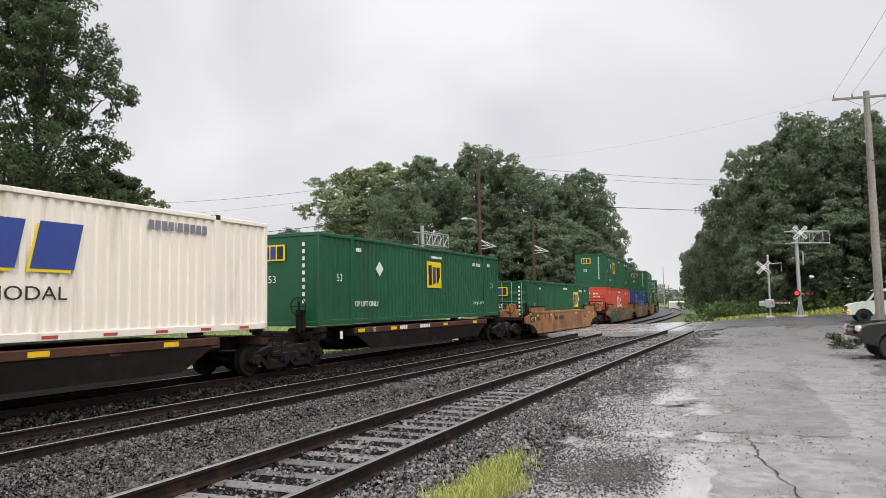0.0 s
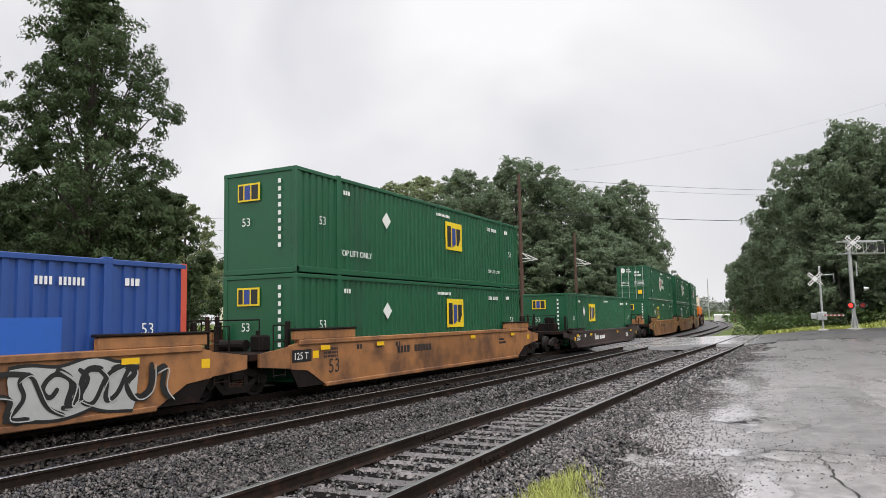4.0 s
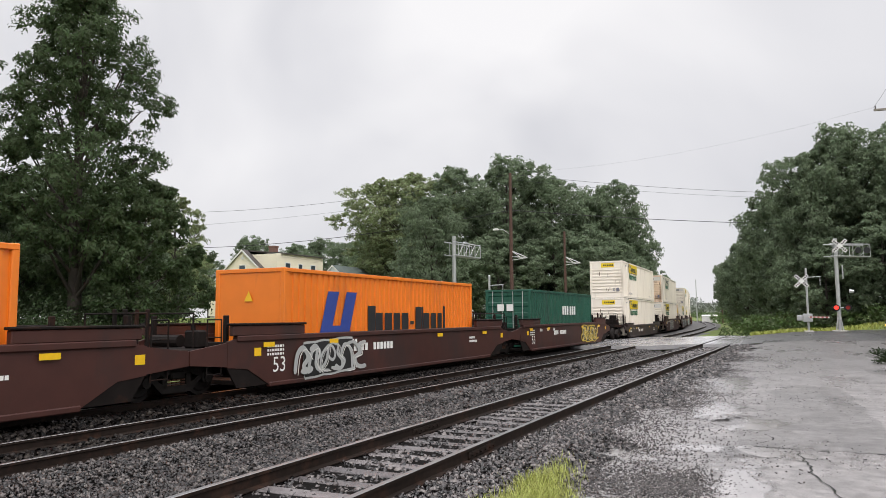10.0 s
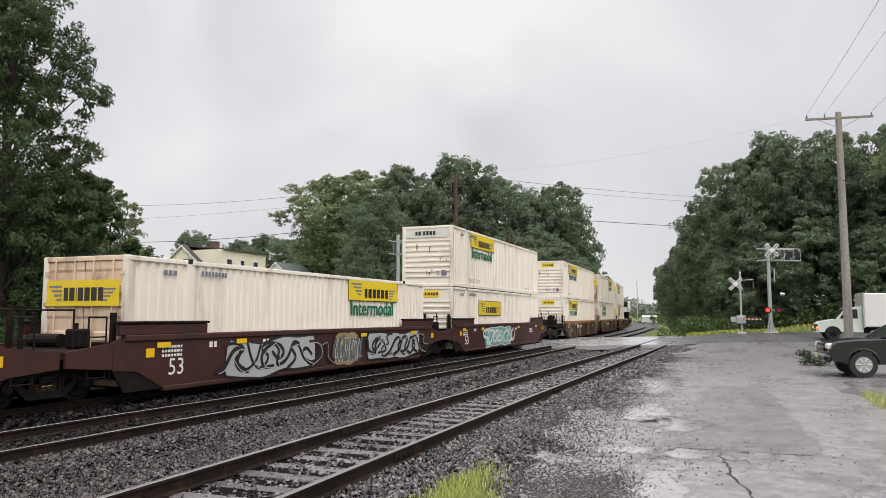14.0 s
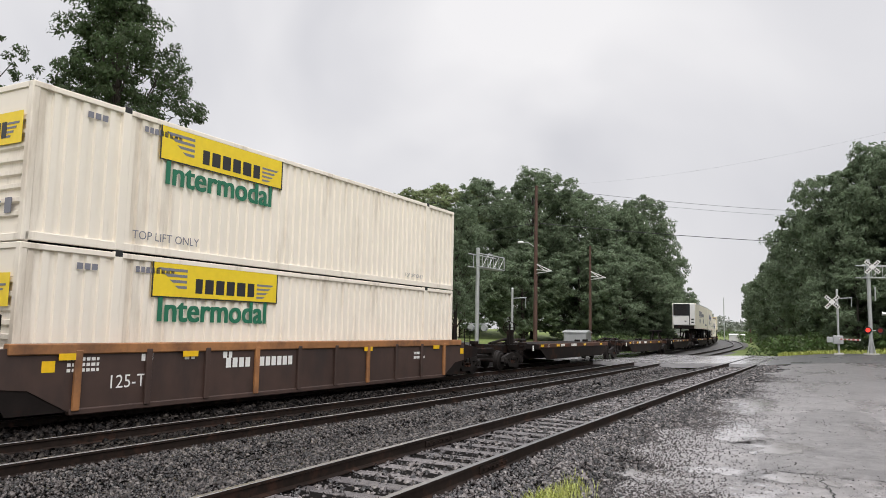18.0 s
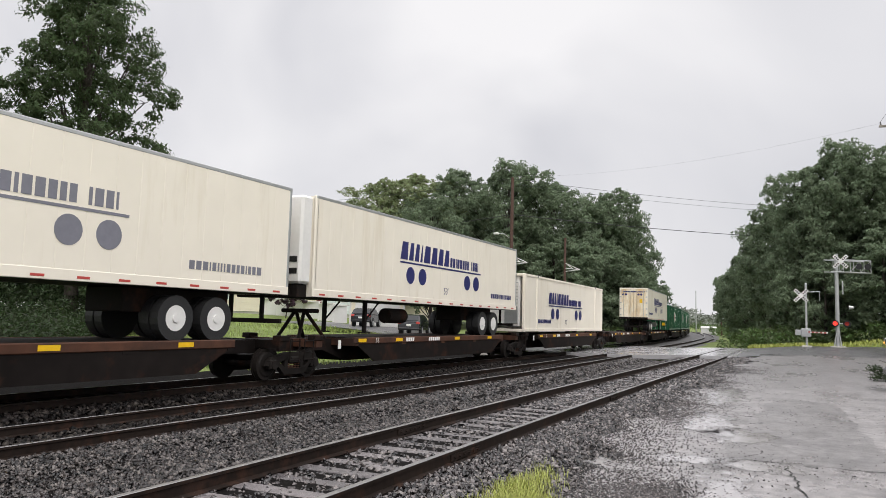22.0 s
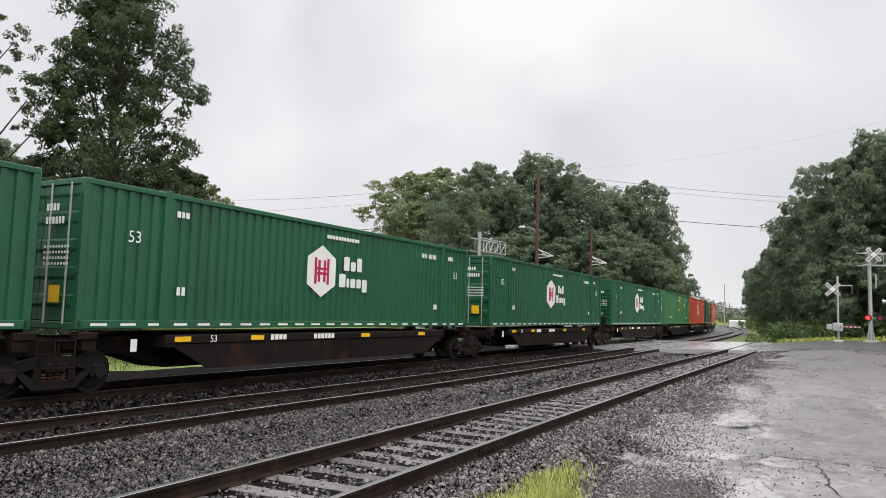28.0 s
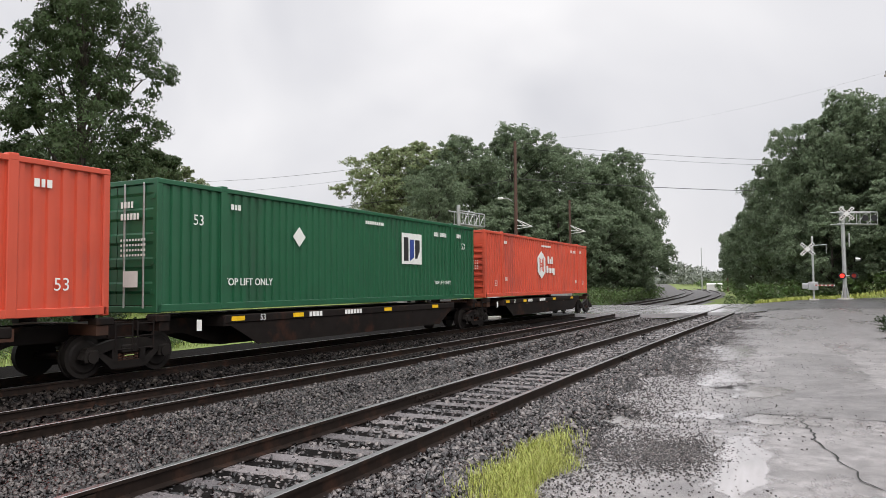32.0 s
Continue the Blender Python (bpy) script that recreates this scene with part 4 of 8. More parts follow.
        unit = part("power_unit", Geo().box(-h + 0.35, h - 0.3, 0.12, 0.56, 0.25, H - 0.15, bev=0.05), WHITE_PAINT, box, "pale power unit in the open nose")
        part("grille", Geo().box(-h + 0.4, 0.15, 0.08, 0.13, 1.45, H - 0.25), BLACK, unit)
        for i in range(7):
            part("louvre", Geo().box(0.25, h - 0.4, 0.09, 0.125, 1.4 + i * 0.17, 1.43 + i * 0.17), GALV, unit)
        part("control_box", Geo().box(0.2, h - 0.4, 0.06, 0.13, 0.4, 1.25, bev=0.02), GALV, unit)
        for z in (0.6, 1.15, 1.7, 2.25):
            part("ladder_rung", Geo().box(h - 0.12, h - 0.05, 0.1, 0.5, z, z + 0.05), WHITE_PAINT, box)
    else:
        d = Geo()
        if lead == "ribs":
            d.box(-h + 0.13, h - 0.13, 0.03, 0.08, H - 0.62, H - 0.06)
            d.box(-h + 0.13, h - 0.13, 0.03, 0.08, 0.1, 0.3)
            ribbed_end(d, 0.06, -0.055, -h + 0.13, h - 0.13, 0.3, H - 0.62, 8)
        else:
            d.box(-h + 0.13, h - 0.13, 0.03, 0.08, 0.1, H - 0.06)
        part("front_wall", d, end_paint, box)
    part("end_header", Geo().box(-h + 0.1, h - 0.1, 0.0, 0.1, H - 0.12, H - 0.005, bev=0.012), end_paint, box)
    part("end_sill", Geo().box(-h + 0.1, h - 0.1, 0.0, 0.1, 0.0, 0.14, bev=0.012), end_paint, box)
    if skirt:
        tape_row(box, Geo().box(h + 0.001, h + 0.005, 0.0, 0.36, 0.075, 0.125), LOGO_WHITE, L, 0.66, "white reflective tape")
    if marks:
        marks(box, h + 0.006, L, H)
    return box


def small_marks(box, x, L, H, mats=None, size_z=None, lift=True):
    """Sizes and codes that every container carries."""
    ink = mats or LOGO_WHITE
    g = Geo()
    for y in (1.0, L - 1.2) if L > 13 else (0.5,):
        write_side(g, "53" if L > 13 else "40", 0.34, x, y, size_z or H * 0.48, 0)
    y = bars_side(g, [0.055] * 4, 0.15, x, L - 3.5 if L > 13 else L - 1.9, H - 0.55, 0)
    bars_side(g, [0.055] * 6, 0.15, x, y + 0.1, H - 0.55, 0)
    bars_side(g, [0.1, 0.07, 0.1], 0.15, x, L - 1.6 if L > 13 else 0.4, H - 0.52, 0)
    bars_side(g, [0.1, 0.07, 0.1], 0.13, x, 2.2, H - 0.5, 0)
    if L > 13 and not lift:
        bars_side(g, [0.09, 0.09], 0.18, x, 2.3, 0.72, 0)
        bars_side(g, [0.09, 0.09], 0.18, x, L - 2.6, 0.6, 0)
    elif L > 13:
        for i in range(2):
            write_side(g, "TOP LIFT ONLY", 0.25, x + 0.001 * i, 1.95 + 0.012 * i, 0.58, 0)
            write_side(g, "TOP LIFT ONLY", 0.19, x + 0.001 * i, L - 3.5 + 0.01 * i, 0.58, 0)
    part("markings", g, ink, box, "painted size figures and code bars")


def end_marks(box, h, H, y=-0.004, diamond=None, plate=True):
    g = Geo()
    bars_end(g, [0.07] * 4, 0.14, 0.2, y, H - 0.62, 0)
    bars_end(g, [0.065] * 6, 0.14, 0.2, y, H - 0.88, 0)
    for i in range(4):
        bars_end(g, [0.05] * 9, 0.05, 0.2, y, 1.55 - i * 0.11, 0, 0.8)
    for i in range(3):
        bars_end(g, [0.05] * 7, 0.06, -h + 0.35, y, 1.5 - i * 0.14, 0, 0.8)
    write_end(g, "53", 0.3, 0.45, y - 0.002, 0.62, 0)
    part("end_markings", g, LOGO_WHITE, box, "painted code bars on the end")
    if plate:
        part("placard", Geo().box(0.45, 0.78, y - 0.006, y, 0.5, 0.83), TAPE_YELLOW, box, "square orange placard")


def square_logo(box, x, y, z, size, back, tones):
    """A square panel with three upright shapes."""
    g = Geo().box(x - 0.006, x, y, y + size, z, z + size, 0)
    a = size * 0.1
    g.slab([(y + a, z + a), (y + 3.2 * a, z + a), (y + 3.2 * a, z + 8.6 * a), (y + a, z + 8.6 * a)], x, x + 0.005, 1)
    g.slab([(y + 3.9 * a, z + a), (y + 6.0 * a, z + 2.2 * a), (y + 6.0 * a, z + 8 * a), (y + 3.9 * a, z + 8 * a)], x, x + 0.005, 2)
    g.slab([(y + 6.6 * a, z + 1.8 * a), (y + 7.6 * a, z + 1.8 * a), (y + 8.9 * a, z + 4.4 * a), (y + 8.9 * a, z + 8 * a), (y + 6.6 * a, z + 8 * a)], x, x + 0.005, 1)
    g.v = [(p[0], y + (p[1] - y) * 1.42, z + (p[2] - z) * 1.08) for p in g.v]
    part("logo", g, [back, *tones], box, "square panel with three upright shapes")


def diamond(box, x, y, z, r, m=None):
    part("hazard_diamond", Geo().slab([(y - r, z), (y, z - r), (y + r, z), (y, z + r)], x - 0.006, x), m or LOGO_WHITE, box, "diamond placard")


def marks_square(at, yellow=True, gem=None, second=True, size_z=None):
    def draw(box, x, L, H):
        small_marks(box, x, L, H, size_z=size_z)
        back = LOGO_YELLOW if yellow else LOGO_WHITE
        square_logo(box, x, at, 1.28, 0.98, back, [LOGO_BLACK, LOGO_BLUE])
        if gem:
            diamond(box, x, gem, 1.88, 0.27)
        g = Geo()
        bars_side(g, [0.08] * 10, 0.1, x, L * 0.5, H - 0.42, 0, 0.3)
        part("warning_line", g, LOGO_WHITE, box, "line of small code bars")
        h = x - 0.006
        if not second:
            end_marks(box, h, H, -0.03, plate=False)
            part("notice", Geo().box(0.3, 0.75, -0.034, -0.03, 0.55, 0.9), LOGO_WHITE, box, "white notice plate")
            part("hazard_plate", Geo().box(-0.85, -0.4, -0.034, -0.03, 1.95, 2.4), CAR_RUST, box, "dull red plate")
        if second:
            e = Geo().box(-h + 0.55, -h + 1.35, -0.02, -0.014, H - 0.85, H - 0.35, 0)
            e.box(-h + 0.6, -h + 0.75, -0.026, -0.02, H - 0.8, H - 0.4, 1)
            e.box(-h + 0.8, -h + 1.0, -0.026, -0.02, H - 0.8, H - 0.4, 2)
            e.box(-h + 1.05, -h + 1.28, -0.026, -0.02, H - 0.8, H - 0.4, 1)
            part("end_logo", e, [back, LOGO_BLACK, LOGO_BLUE], box, "small panel with three upright shapes")
            ends = Geo()
            write_end(ends, "53", 0.33, -h + 0.7, -0.02, 1.35, 0)
            for i in range(9):
                ends.box(h - 0.6, h - 0.5, -0.02, -0.014, H - 0.43 - i * 0.22, H - 0.31 - i * 0.22, 0)
            part("end_code", ends, LOGO_WHITE, box, "upright row of code bars")
    return draw


def name_bars(box, sizes, x, y, z, gap, ink):
    """A line of plain softened blocks, each (width, height, drop below the line)."""
    for w, h, *drop in sizes:
        d, c = (drop or [0.0])[0], 0.03
        part("name_bar", Geo().slab([(y + c, z - d), (y + w - c, z - d), (y + w, z - d + c), (y + w, z + h - c), (y + w - c, z + h), (y + c, z + h), (y, z + h - c), (y, z - d + c)], x - 0.005, x), ink, box)
        y += w + gap


def marks_hex(at, red=True, ink=None, doors=True):
    ink = ink or LOGO_WHITE

    def draw(box, x, L, H):
        small_marks(box, x, L, H, size_z=1.75 if red else 0.5, lift=False)
        y, z, w, t = at, 1.55, 0.62, 0.71
        g = Geo().slab([(y - w, z - 0.37), (y, z - t), (y + w, z - 0.37), (y + w, z + 0.37), (y, z + t), (y - w, z + 0.37)], x - 0.006, x, 0)
        for s in (-1, 1):
            for c, e in ((0.12, 0.30), (0.27, 0.36)):
                g.box(x, x + 0.005, y + s * c - 0.05, y + s * c + 0.05, z - e, z + e, 1)
        g.box(x, x + 0.004, y - 0.3, y + 0.3, z + 0.03, z + 0.10, 1)
        g.box(x, x + 0.004, y - 0.3, y + 0.3, z - 0.10, z - 0.03, 1)
        part("logo", g, [ink, LOGO_RED if red else RED_C], box, "white hexagon with an upright barred sign")
        name_bars(box, ((0.27, 0.40), (0.24, 0.27), (0.24, 0.40)), x, y + 1.0, z + 0.08, 0.07, ink)
        name_bars(box, ((0.30, 0.38), (0.13, 0.26), (0.24, 0.26), (0.22, 0.26), (0.25, 0.26, 0.11)), x, y + 0.8, z - 0.40, 0.06, ink)
        g2 = Geo()
        bars_side(g2, [0.1] * 12, 0.1, x, L * 0.46, H - 0.42, 0, 0.3)
        part("warning_line", g2, ink, box, "line of small code bars")
        end_marks(box, x - 0.006, H, -0.03, plate=doors)
        e = Geo()
        r, cx, cz = 0.2, -x + 0.55, H - 0.38
        e.face([(cx + r * math.sin(a), -0.03, cz + 1.15 * r * math.cos(a)) for a in (math.pi / 3 * i for i in range(6))])
        bars_end(e, [0.09, 0.07, 0.07], 0.11, cx + 0.3, -0.03, cz + 0.02, 0)
        bars_end(e, [0.09, 0.07, 0.07, 0.07], 0.11, cx + 0.3, -0.03, cz - 0.16, 0)
        part("end_logo", e, ink, box, "small white hexagon")
    return draw


def marks_yellowpanel(at, low=True, panel=None, word=True, end_panel=True, up=0.5):
    """A yellow panel with dark bars, and a green word below."""
    def draw(box, x, L, H):
        g = Geo().box(x - 0.006, x, at, at + 3.1, 1.55, 2.32, 0)
        for a, b, c, d in ((at, at + 3.1, 2.29, 2.32), (at, at + 3.1, 1.55, 1.58), (at, at + 0.03, 1.55, 2.32), (at + 3.07, at + 3.1, 1.55, 2.32)):
            g.box(x, x + 0.003, a, b, c, d, 1)
        bars_side(g, [0.16, 0.2, 0.2, 0.2, 0.22, 0.18], 0.32, x + 0.004, at + 0.95, 1.68, 1, 0.2)
        for i in range(4):
            g.slab([(at + 0.12 + i * 0.12, 2.18 - i * 0.12), (at + 0.75, 2.18 - i * 0.12), (at + 0.75, 2.12 - i * 0.12), (at + 0.2 + i * 0.12, 2.12 - i * 0.12)], x, x + 0.004, 2)
            g.slab([(at + 2.5, 2.0 - i * 0.1), (at + 2.98 - i * 0.08, 2.0 - i * 0.1), (at + 2.9 - i * 0.08, 1.95 - i * 0.1), (at + 2.5, 1.95 - i * 0.1)], x, x + 0.004, 2)
        g.v = [(p[0], at + (p[1] - at) * 1.24, p[2] + up) for p in g.v]
        part("logo_panel", g, [panel or LOGO_YELLOW, LOGO_BLACK, LOGO_GREY], box, "wide panel with a row of dark bars")
        if word:
            w = Geo()
            for i in range(6):  # a heavy face: the strokes are drawn six times, each a little aside
                write_side(w, "Intermodal", 0.74, x + 0.0006 * i, at + 0.13 + 0.022 * (i % 3), 0.9 + up * 1.3 + 0.02 * (i // 3), 0, 1.02)
            part("word", w, LOGO_GREEN, box, "green painted word")
        s = Geo()
        write_side(s, "TOP LIFT ONLY", 0.25, x, 2.25, 0.3, 0)
        write_side(s, "TOP LIFT ONLY", 0.17, x, L - 3.4, 0.28, 0)
        bars_side(s, [0.09] * 8, 0.12, x, 2.4, H - 0.36, 0, 0.3)
        bars_side(s, [0.12, 0.12, 0.12], 0.12, x, 1.1, H - 0.4, 0, 0.3)
        part("markings", s, LOGO_GREY, box, "small dark words and code bars")
        h = x - 0.006
        if end_panel == "wide":
            e = Geo().box(-1.1, 1.12, -0.034, -0.03, H - 1.14, H - 0.55, 0)
            for i in range(4):
                e.box(-1.02 + 0.08 * i, -0.62, -0.04, -0.034, H - 0.72 - 0.1 * i, H - 0.67 - 0.1 * i, 1)
                e.box(0.66, 1.02 - 0.08 * i, -0.04, -0.034, H - 0.78 - 0.08 * i, H - 0.74 - 0.08 * i, 1)
            bars_end(e, [0.13, 0.16, 0.02, 0.16, 0.16, 0.17, 0.15], 0.3, -0.55, -0.04, H - 1.02, 2, 0.14)
            part("end_panel", e, [LOGO_YELLOW, LOGO_GREY, LOGO_BLACK], box, "wide yellow panel with dark bars")
        elif end_panel == "pale":
            e = Geo().box(-1.08, 1.08, -0.006, -0.002, H - 0.56, H - 0.16, 0)
            bars_end(e, [0.11, 0.13, 0.02, 0.13, 0.13, 0.14, 0.12], 0.19, -0.6, -0.012, H - 0.45, 1, 0.22)
            part("end_panel", e, [mat("panel_pale", (0.68, 0.66, 0.62), 0.5), LOGO_BLACK], box, "pale panel with a row of dark bars")
        elif end_panel:
            e = Geo().box(-0.4, 0.6, 0.02, 0.026, H - 0.5, H - 0.17, 0)
            bars_end(e, [0.08, 0.09, 0.02, 0.09, 0.09, 0.1, 0.09], 0.13, -0.24, 0.014, H - 0.4, 1, 0.3)
            part("end_panel", e, [panel or LOGO_YELLOW, LOGO_BLACK], box, "small panel with dark bars")
        if end_panel != "wide":
            r = np.random.default_rng(int(at * 10))
            for i in range(8):
                a, b = r.uniform(-1.05, 1.05), r.uniform(0.35, H - 0.7)
                w, k = r.uniform(0.02, 0.05), r.uniform(0.05, 0.3)
                part("rust_run", Geo().box(a, a + w, -0.002, 0.012, b - k, b), CAR_RUST, box, "streak of rust")
        v = Geo()
        for z in (0.55, 0.62, 0.7):
            v.box(0.5, 0.62, -0.02, -0.012, z, z + 0.03)
        v.box(0.75, 0.95, -0.02, -0.012, 0.5, 0.78)
        part("vents", v, LOGO_GREY, box, "small dark vents")
    return draw


def marks_slantbars(box, x, L, H):
    g = Geo()
    y, z = 1.55, 0.95
    for a in (0.0, 0.95):
        g.slab([(y + a, z), (y + a + 0.55, z), (y + a + 1.0, z + 1.35), (y + a + 0.45, z + 1.35)], x - 0.006, x, 0)
    g.slab([(y + 0.15, z + 0.0), (y + 1.4, z + 0.0), (y + 1.55, z + 0.35), (y + 0.3, z + 0.35)], x - 0.009, x - 0.004, 0)
    y = 4.15
    for w, top in ((0.45, 1.9), (0.42, 1.68), (0.46, 1.68), (0.42, 1.68), (0.46, 1.68), (-0.26, 1.4), (0.42, 1.9), (0.13, 1.9), (0.46, 1.68), (0.42, 1.68), (0.34, 1.68), (0.14, 1.95)):
        low = 1.28 if w < 0 else (1.36 if top == 1.48 else 1.0)
        g.box(x - 0.004, x, y, y + abs(w), low, top, 1)
        y += abs(w) + (0.02 if top in (1.48, 1.9) else 0.13)
    part("logo", g, [LOGO_BLUE, LOGO_BLACK], box, "blue slanted shapes and a line of black bars")
    s = Geo().face([(-0.15, -0.012, H - 0.9), (0.15, -0.012, H - 0.9), (0, -0.012, H - 0.62)])
    part("warning_triangle", s, TAPE_YELLOW, box)
    part("roof_edge_tape", Geo().box(x - 0.003, x, 0.2, L - 0.2, H - 0.06, H - 0.03), CAR_MAROON, box)


def marks_tealbox(box, x, L, H):
    name_bars(box, [(w, 0.5) for w in (0.3, 0.34, 0.3, 0.12, 0.3, 0.34, 0.28)], x, 5.6, 1.6, 0.12, LOGO_WHITE)
    s = Geo()
    for a in (-0.55, -0.05):
        s.box(a, a + 0.36, -0.02, -0.012, 1.8, 2.15)
    part("end_papers", s, LOGO_WHITE, box, "two white plates")


def marks_discpairs(at, web=0.5, back=False, grey=False, size_at=None):
    ink = LOGO_GREY if grey else LOGO_NAVY

    def draw(box, x, L, H):
        g = Geo()
        z = 1.5
        y = at
        for w in (0.5, 0.32, 0.32, 0.16, 0.5, 0.46, 0.42, 0.4):
            g.slab([(y, z), (y + w, z), (y + w + 0.03, z + 0.62), (y + 0.14, z + 0.62)], x - 0.006, x, 0)
            y += w + 0.1
        y = bars_side(g, [0.18, 0.2, 0.08, 0.2, 0.2, 0.18, 0.14, 0.16], 0.36, x, y + 0.05, z, 0, 0.16)
        bars_side(g, [0.08, 0.2, 0.18, 0.06], 0.36, x, y + 0.2, z, 0, 0.16)
        g.box(x - 0.006, x, at, at + 6.9, z - 0.13, z - 0.07, 0)
        for c in (at + 0.75, at + 1.65, at + 5.55, at + 6.45):
            g.disc(x, c, z - 0.53, 0.30, 0)
        part("logo", g, ink, box, "dark blue bars over pairs of discs")
        s = Geo()
        write_side(s, "53'", 0.36, x, size_at or at + 3.2, 0.42, 0)
        bars_side(s, [0.16, 0.16, 0.16, 0.04, 0.12, 0.05, 0.05, 0.05, 0.12, 0.12, 0.1, 0.12, 0.04, 0.1, 0.12, 0.16], 0.2, x, web, 0.45, 0, 0.25)
        part("small_lines", s, ink, box, "size figures and a line of small bars")
    return draw


def marks_slantblocks(box, x, L, H):
    g = Geo()
    y, z = 5.0, 1.33
    for w in (0.75, 1.0, 0.25, 0.85, 0.95):
        g.slab([(y, z), (y + w, z), (y + w + 0.2, z + 0.92), (y + 0.2, z + 0.92)], x - 0.006, x, 1)
        g.slab([(y + 0.07, z + 0.06), (y + w + 0.07, z + 0.06), (y + w + 0.27, z + 0.98), (y + 0.27, z + 0.98)], x, x + 0.005, 0)
        y += w + 0.3
    part("logo", g, [LOGO_BLUE, LOGO_YELLOW], box, "row of slanted blue shapes with yellow edges")
    w = Geo()
    write_side(w, "INTERMODAL", 0.38, x, 6.9, 0.8, 0, 1.28)
    part("word", w, LOGO_BLACK, box, "dark painted word")
    s = Geo()
    bars_side(s, [0.15] * 4 + [0.03] + [0.15] * 5, 0.2, x, L - 4.2, H - 0.5, 0)
    part("code", s, LOGO_GREY, box, "line of code bars")
    t = Geo()
    for i in range(11):
        t.box(x, x + 0.004, 1.0 + i * 1.4, 1.35 + i * 1.4, 0.06, 0.12, 0)
    part("reflective_tape", t, TAPE_RED, box, "row of red reflective strips")


# ---- railway cars ----
def bogie(parent, y, label=""):
    """A two-axle truck: cast side frames, springs, four wheels."""
    g = Geo()
    for s in (-1, 1):
        x0, x1 = (s * 0.98 - 0.07, s * 0.98 + 0.07)
        g.slab([(y - 1.12, 0.40), (y - 0.98, 0.60), (y - 0.35, 0.74), (y + 0.35, 0.74), (y + 0.98, 0.60), (y + 1.12, 0.40), (y + 0.98, 0.36), (y + 0.78, 0.43), (y + 0.42, 0.54), (y - 0.42, 0.54), (y - 0.78, 0.43), (y - 0.98, 0.36)], x0, x1)
        g.slab([(y - 0.75, 0.44), (y - 0.42, 0.14), (y + 0.42, 0.14), (y + 0.75, 0.44), (y + 0.62, 0.47), (y + 0.34, 0.30), (y - 0.34, 0.30), (y - 0.62, 0.47)], x0, x1)
        for c in (-0.34, 0.34):
            g.box(x0, x1, y + c - 0.07, y + c + 0.07, 0.22, 0.66, bev=0.015)
        for c in (-0.89, 0.89):
            g.box(s * 0.98 - 0.11, s * 0.98 + 0.11, y + c - 0.15, y + c + 0.15, 0.30, 0.56, bev=0.03)
    g.box(-1.1, 1.1, y - 0.2, y + 0.2, 0.44, 0.62, bev=0.03)
    g.tube((0, y, 0.6), (0, y, 0.86), 0.22)
    frame_ob = part("bogie", g, BOGIE, parent, label or "grimy cast steel two-axle bogie")
    for c in (-0.89, 0.89):
        part("axle", Geo().tube((-1.1, y + c, 0.42), (1.1, y + c, 0.42), 0.075, sides=8), CAR_BLACKISH, frame_ob)
        for s in (-1, 1):
            w = Geo().tube((s * 0.70, y + c, 0.42), (s * 0.83, y + c, 0.42), 0.42, sides=28)
            w.tube((s * 0.655, y + c, 0.42), (s * 0.70, y + c, 0.42), 0.445, 0.445, sides=28)
            w.tube((s * 0.83, y + c, 0.42), (s * 0.86, y + c, 0.42), 0.34, 0.3, sides=20)
            w.tube((s * 0.83, y + c, 0.42), (s * 1.12, y + c, 0.42), 0.12, sides=12)
            part("wheel", w, BOGIE, frame_ob, smooth=False)
    springs = Geo()
    for s in (-1, 1):
        for c in (-0.2, -0.07, 0.07, 0.2):
            for z in (0.28, 0.34, 0.40):
                springs.tube((s * 0.98, y + c, z), (s * 0.98, y + c, z + 0.035), 0.062, sides=8)
    part("springs", springs, CAR_RUST, frame_ob)


def ribbon(pts, w, x):
    """A fat painted line on the side, in one piece, rising a hair along its way."""
    fine = []
    for (a, b), (c, d) in zip(pts, pts[1:]):
        fine += [(a + (c - a) * t, b + (d - b) * t) for t in (0.0, 0.17, 0.33, 0.5, 0.67, 0.83)]
    fine.append(pts[-1])
    for _ in range(9):
        fine = [fine[0]] + [((p[0] + 2 * q[0] + r[0]) / 4, (p[1] + 2 * q[1] + r[1]) / 4) for p, q, r in zip(fine, fine[1:], fine[2:])] + [fine[-1]]
    g, n = Geo(), len(fine)
    for i, (y, z) in enumerate(fine):
        (a, b), (c, d) = fine[max(i - 1, 0)], fine[min(i + 1, n - 1)]
        k = math.hypot(c - a, d - b) or 1
        e = w / 2 * (0.6 if i in (0, n - 1) else 1)
        u, v = -(d - b) / k * e, (c - a) / k * e
        g.v += [(x + 0.0001 * i, y + u, z + v), (x + 0.0001 * i, y - u, z - v)]
    g.f = [(2 * i, 2 * i + 1, 2 * i + 3, 2 * i + 2) for i in range(n - 1)]
    g.k = [0] * (n - 1)
    return g


# curls, hooks and blades of sprayed shapes in a box one wide and one high
GLYPHS = (
    ((-0.15, 0.1), (0.3, 0.2), (0.55, 0.95), (0.95, 0.7), (0.6, 0.35), (1.1, -0.02)),
    ((0.5, 0.85), (0.05, 0.9), (0.0, 0.35), (0.55, 0.05), (1.0, 0.4), (0.7, 0.65), (0.4, 0.4)),
    ((-0.1, 0.95), (0.35, 0.7), (0.1, 0.1), (0.6, 0.25), (0.75, 1.0), (1.15, 0.85)),
    ((0.0, 0.0), (0.15, 0.7), (0.6, 1.0), (0.9, 0.55), (0.45, 0.3), (0.8, -0.05), (1.2, 0.2)),
    ((0.95, 1.05), (0.3, 0.95), (0.7, 0.55), (0.05, 0.45), (0.2, 0.0), (0.9, 0.1)),
)


